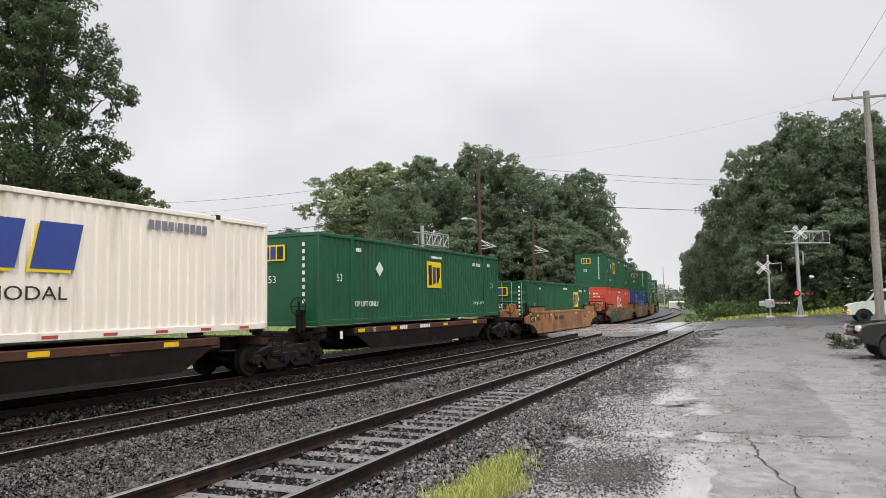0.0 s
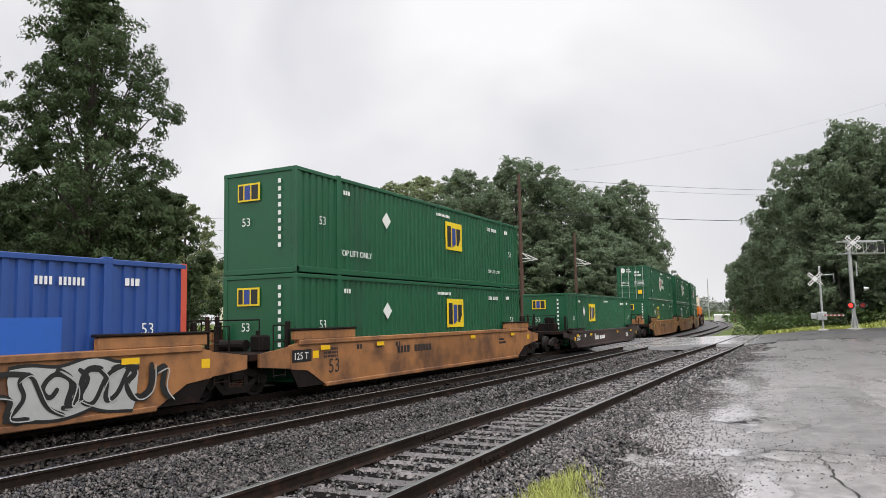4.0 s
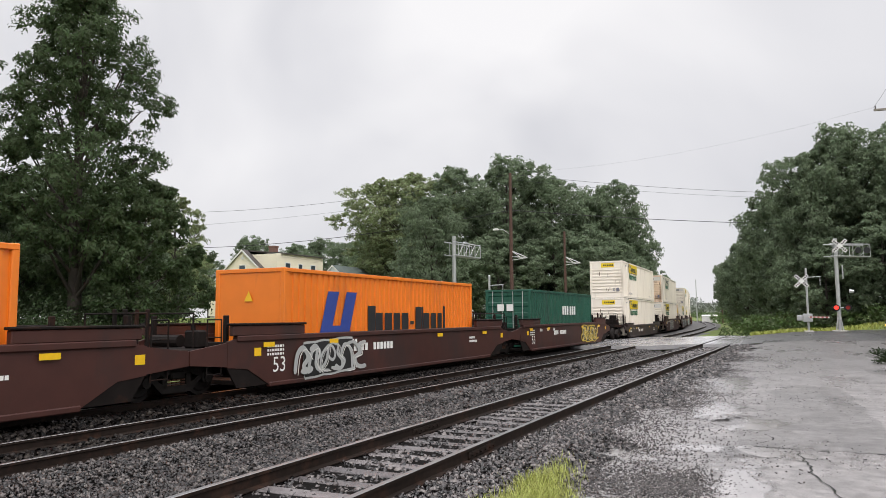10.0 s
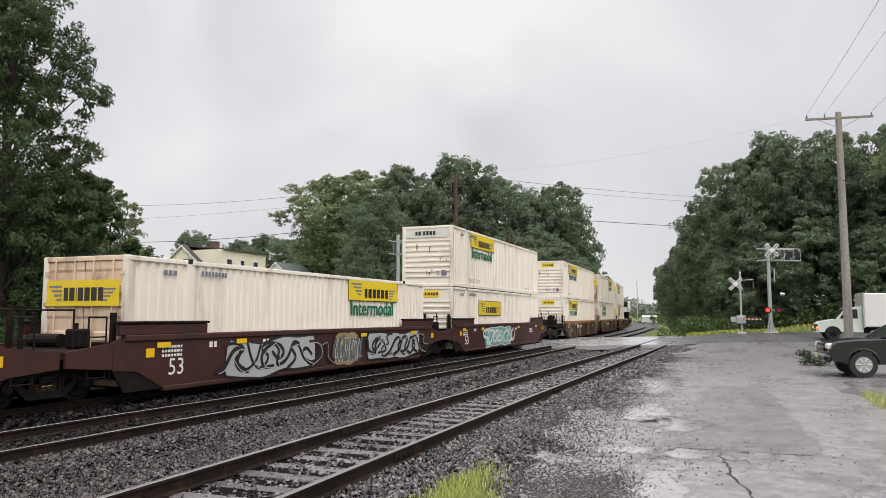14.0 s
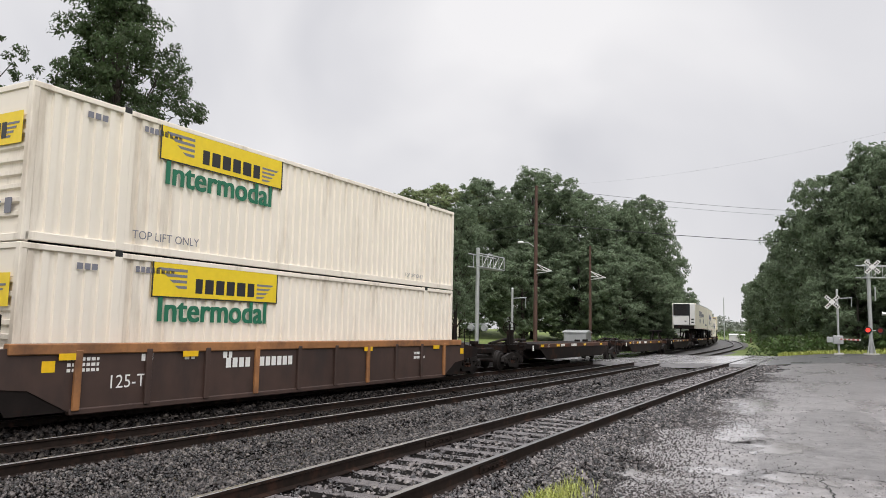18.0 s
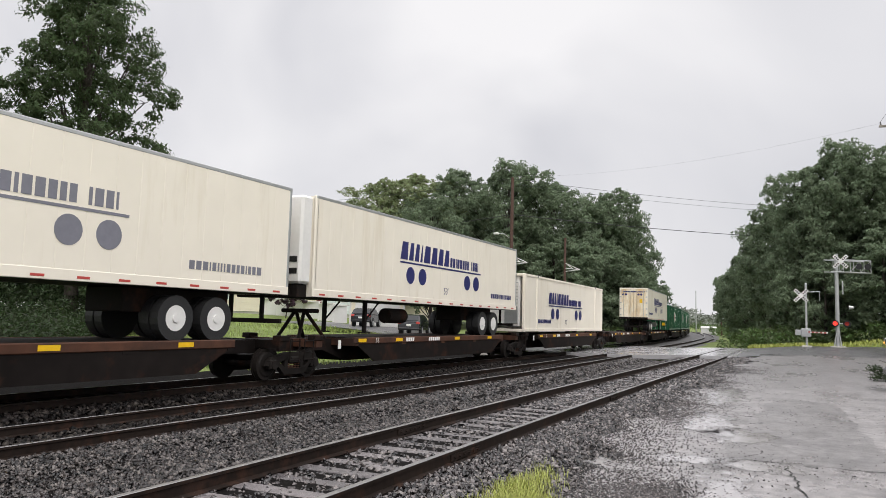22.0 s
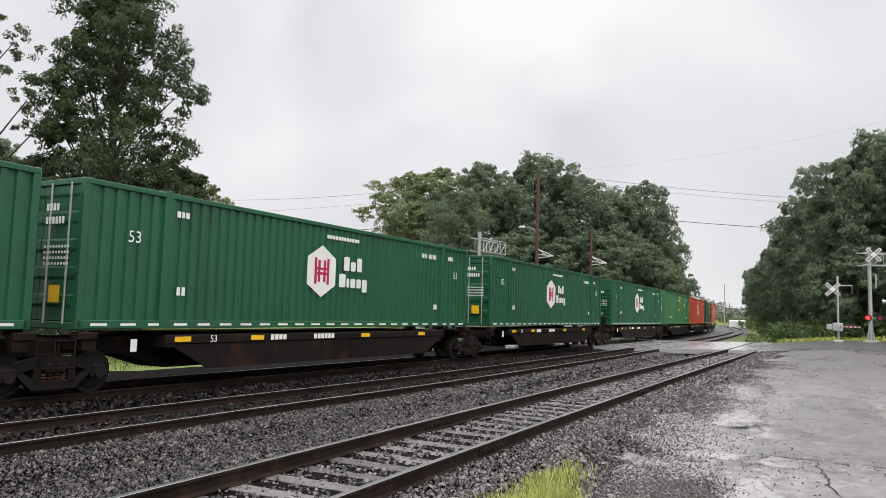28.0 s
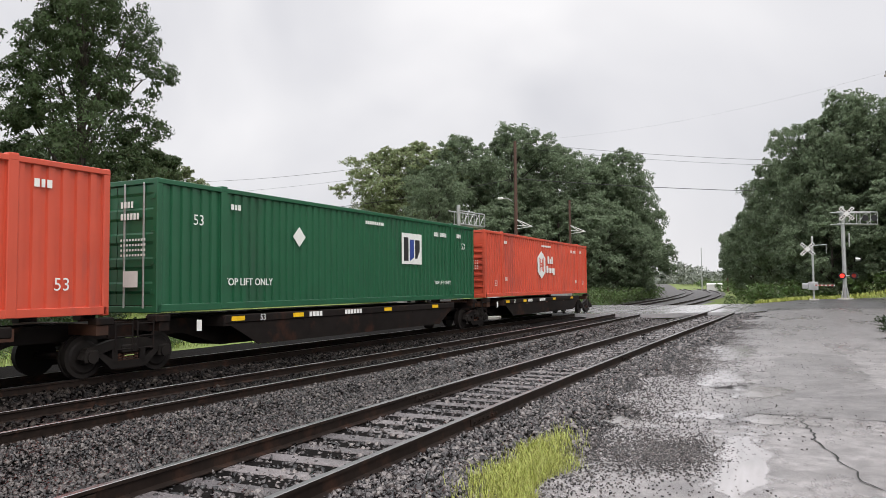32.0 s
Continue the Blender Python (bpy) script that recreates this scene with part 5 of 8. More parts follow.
def scrawl(car, rng, x, y0, y1, n, z0, z1, tones):
    """A sprayed piece: a fat cloud with a rim, and over it a tangle of interlocking curls with thin highlights."""
    w, h = (y1 - y0) / n, z1 - z0
    mid = [(y0 + 0.4 * h + (y1 - y0 - 0.8 * h) * i / (2 * n), z0 + h * (0.5 + 0.05 * rng.normal())) for i in range(2 * n + 1)]
    paint = part("graffiti", ribbon(mid, 0.97 * h, x), GRAF[tones[0]], car, "sprayed cloud with a tangle of curls")
    part("fill", ribbon(mid, 0.85 * h, x + 0.006), GRAF[tones[1]], paint)
    for i in range(n * 2):
        fat = min(0.11 * h, 0.3 * w) * rng.uniform(0.7, 1.3)
        flip, up = rng.random() < 0.5, rng.random() < 0.5
        a, b = y0 + w * (i * 0.5 - 0.1) + fat, w * 1.05 - fat
        pts = [(a + b * ((1 - u if flip else u) + 0.06 * rng.normal()), z0 + fat + (h - fat * 2) * min(max((v if up else 1 - v) + 0.05 * rng.normal(), 0.0), 1.0)) for u, v in GLYPHS[int(rng.integers(len(GLYPHS)))]]
        part("curl", ribbon(pts, fat, x + 0.013 + 0.003 * (i % 2)), GRAF[tones[0] if tones[0] != tones[1] else 6], paint)
        part("highlight", ribbon([(p + fat * 0.8, q - fat * 0.3) for p, q in pts[:4]], fat * 0.22, x + 0.022), GRAF[1 if tones[0] == 0 else 2], paint)


def well_car(paint, label, style="smooth", lead_end=False, trail_end=False, spray=(), big53=True, code=True, seed=0, half=9.85, group="well cars", top=1.30):
    """One platform of a container well car, centred on y = 0; a bogie at its trailing end, and at its lead where it ends the set."""
    rng = np.random.default_rng(seed)
    rise = 0.30 if top > 1.2 else 0.17
    car = thing("well_car", label, "rail car", group)
    W = 1.5
    for s in (1, -1):
        x0, x1 = (W - 0.09, W) if s > 0 else (-W, -W + 0.09)
        g = Geo().slab([(-7.1, 0.12), (7.1, 0.12), (7.9, 0.55), (8.6, 0.62), (8.6, top - 0.08), (8.2, top), (-8.2, top), (-8.6, top - 0.08), (-8.6, 0.62), (-7.9, 0.55)], x0, x1)
        side = part("side_sill", g, paint, car)
        part("top_chord", Geo().box(x0 - 0.05, x1 + 0.05, -8.3, 8.3, top - (0.14 if style == "ribbed" else 0.08), top + 0.06, bev=0.02), CAR_BROWN if style == "ribbed" else paint, side)
        part("bottom_chord", Geo().box(x0 - 0.03, x1 + 0.03, -7.1, 7.1, 0.06, 0.18, bev=0.02), paint, side)
        if style == "ribbed":
            for i in range(10):
                y = -7.0 + i * 14 / 9
                part("side_post", Geo().box(x0 - 0.02 if s < 0 else x1, x0 if s < 0 else x1 + 0.07, y - 0.07, y + 0.07, 0.14, 1.24, bev=0.012), CAR_BROWN if i % 3 == 0 else paint, side)
        for e in (-1, 1):
            a, b = sorted((e * 5.7, e * 8.45))
            if style != "ribbed":
                part("side_riser", Geo().box(x0 - 0.03, x1 + 0.03, a, b, top + 0.055, top + rise, bev=0.02), paint, side)
                part("riser_lip", Geo().box(x0 - 0.06, x1 + 0.06, a - 0.04, b + 0.04, top + rise + 0.002, top + rise + 0.06, bev=0.015), CAR_BLACKISH, side)
            part("end_sill", Geo().slab([(e * 8.6, 0.64), (e * (half - 0.1), 0.74), (e * (half - 0.1), 1.06), (e * 8.6, min(top - 0.1, 1.2))], x0 + 0.01, x1 - 0.01), paint if style != "ribbed" else CAR_BLACKISH, side)
            part("gusset", Geo().slab([(e * 7.12, 0.13), (e * 8.25, 0.13), (e * 8.58, 0.6), (e * 8.58, 0.7), (e * 7.8, 0.6)], x0 + 0.02, x1 - 0.02), CAR_BLACKISH, side, "black stiffening gusset")
    part("floor", Geo().box(-1.35, 1.35, -7.0, 7.0, 0.05, 0.16), CAR_BLACKISH, car)
    for e in (-1, 1):
        y = e * 8.0
        part("bulkhead", Geo().box(-1.42, 1.42, y - 0.06, y + 0.06, 0.4, 1.2, bev=0.02), CAR_BLACKISH, car)
        deck = part("end_platform", Geo().box(-1.3, 1.3, min(e * 8.05, e * half), max(e * 8.05, e * half), 0.88, 1.08, bev=0.03), CAR_BLACKISH, car)
        part("draft_sill", Geo().box(-0.35, 0.35, min(e * 8.05, e * (half + 0.2)), max(e * 8.05, e * (half + 0.2)), 0.62, 0.9), CAR_BLACKISH, car)
        for x in (-1.2, 1.2):
            part("guide_post", Geo().box(x - 0.05, x + 0.05, e * 8.35 - 0.06, e * 8.35 + 0.06, 1.05, 1.85, bev=0.012), CAR_BLACKISH, deck)
        steps_ = Geo()
        for z in (0.5, 0.78, 1.06, 1.34):
            steps_.tube((1.44, e * 8.75, z), (1.44, e * 9.2, z), 0.016, sides=6)
        for yy in (8.75, 9.2):
            steps_.tube((1.44, e * yy, 0.45), (1.44, e * yy, 1.75), 0.018, sides=6)
        steps_.tube((1.44, e * 8.75, 1.75), (1.44, e * 9.2, 1.75), 0.018, sides=6)
        part("ladder", steps_, CAR_BLACKISH, deck)
        part("air_reservoir", Geo().tube((-0.75, e * 8.75, 1.24), (0.15, e * 8.75, 1.24), 0.15, sides=12), CAR_BLACKISH, deck)
        part("brake_valve", Geo().box(0.35, 0.8, e * 8.7 - 0.16, e * 8.7 + 0.16, 1.08, 1.5, bev=0.04).tube((0.5, e * 8.7, 1.45), (0.5, e * 8.7, 1.62), 0.06, sides=8), CAR_BLACKISH, deck)
        part("air_hose", Geo().tube((0.35, e * half, 0.85), (0.4, e * (half + 0.28), 0.5), 0.028, sides=6).tube((0.4, e * (half + 0.28), 0.5), (0.36, e * (half + 0.55), 0.55), 0.028, sides=6), CAR_BLACKISH, deck)
        for x in (-0.55, -0.2):
            part("stanchion", Geo().box(x - 0.04, x + 0.04, e * 9.45 - 0.04, e * 9.45 + 0.04, 1.08, 2.0, bev=0.01), CAR_BLACKISH, deck)
        part("end_rail", Geo().tube((-1.1, e * 9.1, 1.1), (-1.1, e * 9.1, 1.9), 0.02).tube((-1.1, e * 9.1, 1.9), (0.9, e * 9.1, 1.9), 0.02).tube((0.9, e * 9.1, 1.9), (0.9, e * 9.1, 1.1), 0.02), CAR_BLACKISH, deck)
    if lead_end:
        bogie(car, -half + 0.15)
        part("coupler", Geo().box(-0.12, 0.12, -half - 1.3, -half + 0.2, 0.70, 0.94, bev=0.03), CAR_BLACKISH, car)
        part("brake_stand", Geo().box(-0.1, 0.95, -half + 0.36, -half + 0.75, 1.06, 1.5, bev=0.04).box(0.3, 0.8, -half + 0.4, -half + 0.7, 1.5, 1.8, bev=0.03), paint if paint is CAR_BROWN else CAR_BLACKISH, car, "brake stand at the end of the car")
        wheel = Geo()
        for i in range(16):
            a, b = 2 * math.pi * i / 16, 2 * math.pi * (i + 1) / 16
            wheel.tube((0.55 + 0.26 * math.cos(a), -half + 0.3, 1.55 + 0.26 * math.sin(a)), (0.55 + 0.26 * math.cos(b), -half + 0.3, 1.55 + 0.26 * math.sin(b)), 0.016, sides=5)
        wheel.tube((0.55, -half + 0.3, 1.05), (0.55, -half + 0.3, 1.6), 0.03, sides=6)
        part("hand_brake", wheel, CAR_BLACKISH, car)
    bogie(car, half)
    if trail_end:
        part("coupler", Geo().box(-0.12, 0.12, half - 0.2, half + 1.3, 0.70, 0.94, bev=0.03), CAR_BLACKISH, car)
    for y in (-7.4, -4.6, 2.1, 6.2):
        part("reflector", Geo().box(W + 0.052, W + 0.056, y, y + 0.42, top - 0.24, top - 0.12), TAPE_YELLOW, car, "yellow reflective patch")
    for y in (-7.68, 8.3):
        part("reflector", Geo().box(W + 0.002, W + 0.006, y, y + 0.25, top - 0.45, top - 0.25), TAPE_YELLOW, car, "yellow reflective patch")
    t = Geo()
    if big53:
        write_side(t, "53", 0.55, W + 0.006, -7.0, 0.42, 0)
    if style == "ribbed":
        write_side(t, "125-T", 0.36, W + 0.006, -6.35, 0.5, 0)
    if code:
        bars_side(t, [0.15] * 4, 0.22, W + 0.006, -3.3, top - 0.52, 0)
        bars_side(t, [0.15] * 6, 0.22, W + 0.006, -2.2, top - 0.52, 0)
    bars_side(t, [0.07] * 6, 0.08, W + 0.006, 5.0, top - 0.4, 0)
    bars_side(t, [0.07] * 8, 0.08, W + 0.006, 5.0, top - 0.54, 0)
    for i in range(3):
        bars_side(t, [0.07, 0.05, 0.09, 0.06, 0.07, 0.08, 0.05], 0.06, W + 0.006, -7.2, top - 0.26 - 0.1 * i, 0, 0.5)
        bars_side(t, [0.12, 0.1], 0.14, W + 0.006, -5.6 + 1.1 * i, top - 0.3, 0, 0.4)
    if paint is CAR_BROWN:
        plate = part("capacity_plate", Geo().box(W + 0.002, W + 0.008, -8.55, -7.75, 0.78, 1.1), BLACK, car, "black plate with white figures")
        part("figures", write_side(Geo(), "125 T", 0.26, W + 0.012, -8.5, 0.85, 0), LOGO_WHITE, plate)
    if t.f:
        part("lettering", t, LOGO_WHITE if paint is not CAR_BROWN else LOGO_BLACK, car, "stencilled size figures and code bars")
    for y0, y1, n, tones in spray:
        scrawl(car, rng, W + 0.034, y0, y1, n, 0.16, 1.2, tones)
    return car


def spine_car(label, lead_end=False, trail_end=False, hitch=True, side=None, seed=0, half=8.75, rack=False):
    """One platform of a spine car: a deep centre sill with outriggers and side beams."""
    side = side or CAR_RUST
    car = thing("spine_car", label, "rail car", "spine cars")
    sill = Geo().slab([(-half + 0.1, 0.72), (-6.6, 0.72), (-5.4, 0.36), (5.4, 0.36), (6.6, 0.72), (half - 0.1, 0.72), (half - 0.1, 1.06), (-half + 0.1, 1.06)], -0.48, 0.48)
    part("centre_sill", sill, CAR_BLACKISH, car)
    for s in (-1, 1):
        x0, x1 = sorted((s * 1.22, s * 1.32))
        beam = part("side_beam", Geo().box(x0, x1, -6.1, 6.1, 0.92, 1.12, bev=0.02), side, car)
        part("fishbelly", Geo().slab([(-6.0, 0.92), (-4.9, 0.36), (4.9, 0.36), (6.0, 0.92)], x0 + 0.03, x1 - 0.03), CAR_BLACKISH, beam)
    for y in (-7.9, -6.0, -3.0, 0.0, 3.0, 6.0, 7.9):
        part("outrigger", Geo().slab([(y - 0.14, 0.86), (y + 0.14, 0.86), (y + 0.14, 1.08), (y - 0.14, 1.08)], -1.3, 1.3), CAR_RUST if seed % 2 else CAR_BLACKISH, car)
    part("deck", Geo().box(-1.25, 1.25, -6.0, 6.0, 1.075, 1.105), CAR_BLACKISH, car)
    for e in (-1, 1):
        for s in (-1, 1):
            part("container_pedestal", Geo().box(s * 1.2 - 0.14, s * 1.2 + 0.14, e * 7.95 - 0.2, e * 7.95 + 0.2, 1.05, 1.2, bev=0.02), CAR_BLACKISH, car)
        rungs = Geo()
        for z in (0.55, 0.8, 1.05):
            rungs.tube((1.32, e * 8.2, z), (1.32, e * 8.6, z), 0.016, sides=6)
        for yy in (8.2, 8.6):
            rungs.tube((1.32, e * yy, 0.5), (1.32, e * yy, 1.1), 0.018, sides=6)
        part("ladder", rungs, CAR_BLACKISH, car)
    if hitch == "folded":
        hg = Geo()
        for s in (-1, 1):
            hg.tube((s * 0.4, -7.9, 1.12), (s * 0.3, -6.2, 1.32), 0.06, sides=8)
            hg.tube((s * 0.4, -6.4, 1.08), (s * 0.3, -5.6, 1.3), 0.05, sides=8)
        hg.box(-0.5, 0.5, -6.3, -5.6, 1.2, 1.32, bev=0.03)
        part("trailer_hitch", hg, CAR_BLACKISH, car, "folded steel trailer hitch")
    elif hitch:
        hg = Geo()
        for s in (-1, 1):
            hg.tube((s * 0.4, -7.7, 1.06), (s * 0.18, -7.2, 1.85), 0.055, sides=8)
            hg.tube((s * 0.4, -6.4, 1.06), (s * 0.18, -7.1, 1.85), 0.055, sides=8)
        hg.box(-0.5, 0.5, -7.45, -6.85, 1.83, 1.95, bev=0.03)
        part("trailer_hitch", hg, CAR_BLACKISH, car, "upright steel trailer hitch")
    if lead_end:
        brake = Geo().tube((0.75, -half + 0.35, 1.05), (0.75, -half + 0.35, 2.0), 0.035, sides=6).box(0.6, 0.9, -half + 0.36, -half + 0.5, 1.1, 1.75, bev=0.02)
        for i in range(14):
            a, b = 2 * math.pi * i / 14, 2 * math.pi * (i + 1) / 14
            brake.tube((0.75 + 0.27 * math.cos(a), -half + 0.3, 1.85 + 0.27 * math.sin(a)), (0.75 + 0.27 * math.cos(b), -half + 0.3, 1.85 + 0.27 * math.sin(b)), 0.018, sides=5)
        for i in range(4):
            a = math.pi / 2 * i
            brake.tube((0.75, -half + 0.3, 1.85), (0.75 + 0.26 * math.cos(a), -half + 0.3, 1.85 + 0.26 * math.sin(a)), 0.014, sides=4)
        part("hand_brake", brake, CAR_BLACKISH, car, "hand brake wheel on a post")
        bogie(car, -half + 0.1)
        part("coupler", Geo().box(-0.12, 0.12, -half - 1.2, -half + 0.2, 0.70, 0.94, bev=0.03), CAR_BLACKISH, car)
    bogie(car, half)
    if trail_end:
        part("coupler", Geo().box(-0.12, 0.12, half - 0.2, half + 1.2, 0.70, 0.94, bev=0.03), CAR_BLACKISH, car)
    for y in (-5.9, -3.6, 1.0, 4.3):
        part("reflector", Geo().box(1.322, 1.326, y, y + 0.45, 0.97, 1.08), TAPE_YELLOW, car, "yellow reflective patch")
    t = Geo()
    write_side(t, "53", 0.22, 1.326, -4.9, 0.95, 0)
    bars_side(t, [0.12] * 4, 0.13, 1.326, -2.9, 0.96, 0)
    bars_side(t, [0.12] * 6, 0.13, 1.326, -1.2, 0.96, 0)
    t.box(1.322, 1.327, -7.0, -6.85, 0.8, 1.05)
    part("lettering", t, LOGO_WHITE, car, "stencilled size figures and code bars")
    return car


def trailer(label, lead="reefer", marks=None):
    """A highway semi-trailer, leading end at y = 0, riding with its tyres on the deck (z = 0)."""
    L, h, z0, z1 = 16.15, 1.3, 1.18, 4.08
    t = thing("semi_trailer", label, "trailer", "semi-trailers on the train")
    for s in (-1, 1):
        g = Geo()
        n = 26
        for i in range(n):
            a, b = 0.1 + (L - 0.2) * i / n, 0.1 + (L - 0.2) * (i + 1) / n
            x = s * h
            g.face([(x, a + 0.02, z0 + 0.16), (x, b - 0.02, z0 + 0.16), (x, b - 0.02, z1 - 0.08), (x, a + 0.02, z1 - 0.08)])
            for p, q, c, d in ((0, -0.006, b - 0.02, b - 0.015), (-0.006, -0.006, b - 0.015, b + 0.015), (-0.006, 0, b + 0.015, b + 0.02)):
                g.face([(x + s * p, c, z0 + 0.16), (x + s * q, d, z0 + 0.16), (x + s * q, d, z1 - 0.08), (x + s * p, c, z1 - 0.08)])
        part("side_wall", g, TRAILER_W, t)
        part("top_rail", Geo().box(min(s * h, s * (h - 0.07)) - 0.008, max(s * h, s * (h - 0.07)) + 0.008, 0.02, L - 0.02, z1 - 0.09, z1, bev=0.012), GALV, t)
        part("bottom_rail", Geo().box(min(s * h, s * (h - 0.07)) - 0.01, max(s * h, s * (h - 0.07)) + 0.01, 0.02, L - 0.02, z0, z0 + 0.22, bev=0.012), TRAILER_W, t)
        for y in (0.06, L - 0.06):
            part("corner_post", Geo().box(min(s * h, s * (h - 0.1)), max(s * h, s * (h - 0.1)), y - 0.06, y + 0.06, z0, z1, bev=0.02), GALV if y > 1 else TRAILER_W, t)
    part("roof", Geo().box(-h + 0.03, h - 0.03, 0.05, L - 0.05, z1 - 0.05, z1 - 0.02), TRAILER_W, t)
    part("floor", Geo().box(-h + 0.06, h - 0.06, 0.05, L - 0.05, z0, z0 + 0.12), CAR_BLACKISH, t)
    rear = L if lead == "reefer" else 0.0
    d = 1 if lead == "reefer" else -1
    if lead == "reefer":
        part("front_wall", Geo().box(-h + 0.05, h - 0.05, 0.0, 0.06, z0, z1 - 0.03), TRAILER_W, t)
        unit = part("refrigeration_unit", Geo().box(-1.2, 1.22, -0.5, 0.0, z0 + 0.35, z1 - 0.06, bev=0.07), WHITE_PAINT, t, "white refrigeration unit with a dark grille")
        part("grille", Geo().box(-1.12, 0.62, -0.53, -0.49, z1 - 1.45, z1 - 0.1), BLACK, unit)
        for i in range(11):
            part("louvre", Geo().box(-1.05, 0.35, -0.545, -0.53, z1 - 1.38 + i * 0.11, z1 - 1.34 + i * 0.11), CAR_BLACKISH, unit)
        part("door_gap", Geo().box(0.6, 0.68, -0.52, -0.495, z0 + 0.42, z1 - 0.1), BLACK, unit)
        for z in (0.62, 0.95):
            part("vent", Geo().box(0.82, 1.1, -0.515, -0.5, z0 + z, z0 + z + 0.16), BLACK, unit)
        part("badge", Geo().box(0.1, 0.3, -0.515, -0.5, z0 + 0.75, z0 + 0.87), BLACK, unit)
        part("under_tray", Geo().box(-1.1, 1.1, -0.42, 0.0, z0 - 0.05, z0 + 0.34, bev=0.03), CAR_BLACKISH, t)
        part("rear_wall", Geo().box(-h + 0.05, h - 0.05, L - 0.06, L, z0, z1 - 0.03), TRAILER_W, t)
    else:
        part("front_wall", Geo().box(-h + 0.05, h - 0.05, L - 0.06, L, z0, z1 - 0.03), TRAILER_W, t)
        for s in (-1, 1):
            a, b = sorted((s * 0.01, s * (h - 0.1)))
            door = part("door", Geo().box(a, b, -0.02, 0.05, z0 + 0.16, z1 - 0.1, bev=0.01), DOOR_YELLOWED, t, "grimy cream door stained yellow")
            for x in (a + 0.3, b - 0.3):
                part("lock_rod", Geo().tube((x, -0.045, z0 + 0.16), (x, -0.045, z1 - 0.1), 0.022, sides=8), GALV, door)
            for i in range(5):
                x = s * (h - 0.12)
                part("hinge", Geo().box(x - 0.07, x + 0.07, -0.04, 0.0, z0 + 0.35 + i * 0.55, z0 + 0.45 + i * 0.55), GALV, door)
        e = Geo()
        bars_end(e, [0.12] * 8, 0.13, -h + 0.3, -0.03, z1 - 0.42, 0, 0.2)
        bars_end(e, [0.09] * 8, 0.1, 0.15, -0.03, z1 - 0.42, 0, 0.2)
        for x in (-0.95, -0.7, 0.45, 0.7):
            e.tube((x, -0.024, z1 - 0.62), (x, -0.032, z1 - 0.62), 0.1, sides=14)
        part("door_logo", e, LOGO_NAVY, t, "dark blue bars and discs")
        part("door_notice", Geo().box(0.55, 0.8, -0.034, -0.026, z1 - 1.4, z1 - 1.05), TAPE_YELLOW, t, "yellow notice")
        part("header", Geo().box(-h, h, 0.0, 0.1, z1 - 0.1, z1, bev=0.015), TRAILER_W, t)
        tape = Geo()
        for i in range(8):
            tape.box(-h + 0.1 + i * 0.31, -h + 0.28 + i * 0.31, -0.03, -0.02, z0 + 0.03, z0 + 0.09)
        part("tail_tape", tape, TAPE_RED, t)
    part("tail_sill", Geo().box(-h, h, min(rear, rear + d * 0.06), max(rear, rear + d * 0.06), z0, z0 + 0.17, bev=0.01), CAR_BLACKISH, t)
    guard = Geo()
    for s in (-0.55, 0.55):
        guard.box(s - 0.05, s + 0.05, rear - d * 0.15 - 0.04, rear - d * 0.15 + 0.04, 0.45, z0)
    guard.box(-1.2, 1.2, rear - d * 0.15 - 0.05, rear - d * 0.15 + 0.05, 0.42, 0.54)
    part("underrun_guard", guard, CAR_BLACKISH, t)
    yb = rear - d * 3.1
    part("axle_frame", Geo().box(-0.6, 0.6, yb - 1.6, yb + 1.6, 0.62, z0, bev=0.03), CAR_BLACKISH, t)
    for c in (-0.62, 0.62):
        for s in (-1, 1):
            w = Geo()
            for r0, r1, k in ((0.92, 1.17, 0), (0.62, 0.87, 0)):
                w.tube((s * r0, yb + c, 0.51), (s * r1, yb + c, 0.51), 0.51, sides=24, k=0)
            tyre = part("tyre", w, RUBBER, t)
            part("rim", Geo().tube((s * 1.13, yb + c, 0.51), (s * 1.175, yb + c, 0.51), 0.27, 0.29, sides=20).tube((s * 1.13, yb + c, 0.51), (s * 1.2, yb + c, 0.51), 0.1, sides=10), WHITE_PAINT, tyre)
    yl = rear - d * 12.6
    legs = Geo()
    for s in (-0.8, 0.8):
        legs.box(s - 0.06, s + 0.06, yl - 0.06, yl + 0.06, 0.15, z0, bev=0.01)
        legs.box(s - 0.15, s + 0.15, yl - 0.15, yl + 0.15, 0.12, 0.16)
        legs.tube((s, yl, 0.5), (s, yl + d * 0.9, z0), 0.03, sides=6)
    part("landing_gear", legs, CAR_BLACKISH, t)
    part("fuel_tank", Geo().tube((0.6, yl + 2.2 * d - 0.6, 0.72), (0.6, yl + 2.2 * d + 0.6, 0.72), 0.26, sides=16), GALV if lead != "reefer" else CAR_BLACKISH, t)
    tape_row(t, Geo().box(h + 0.011, h + 0.014, 0.0, 0.28, z0 + 0.05, z0 + 0.10), TAPE_RED, L, 0.95, "red reflective tape")
    if marks:
        marks(t, h + 0.008, L, 2.9)
        for o in t.children:
            if o.name.split(".")[0] in ("logo", "small_lines"):
                o.location.z = z0
    return t


MOVERS = []  # things that roll with the train: the thing, its place along the train, its height over the rail head, its reach


def ride(ob, s, z, reach):
    MOVERS.append((ob, s, z, reach))
    return ob


STACK, UPPER = 0.24, 3.15
DECK_Z = 1.24

G_SQ = "dark green corrugated container with a yellow square"
G_SQW = "dark green corrugated container with a white square"
G_HEX = "dark green corrugated container with a white hexagon"
R_HEX = "weathered red corrugated container with a white hexagon"
W_PANEL = "grimy white corrugated container with a yellow panel"

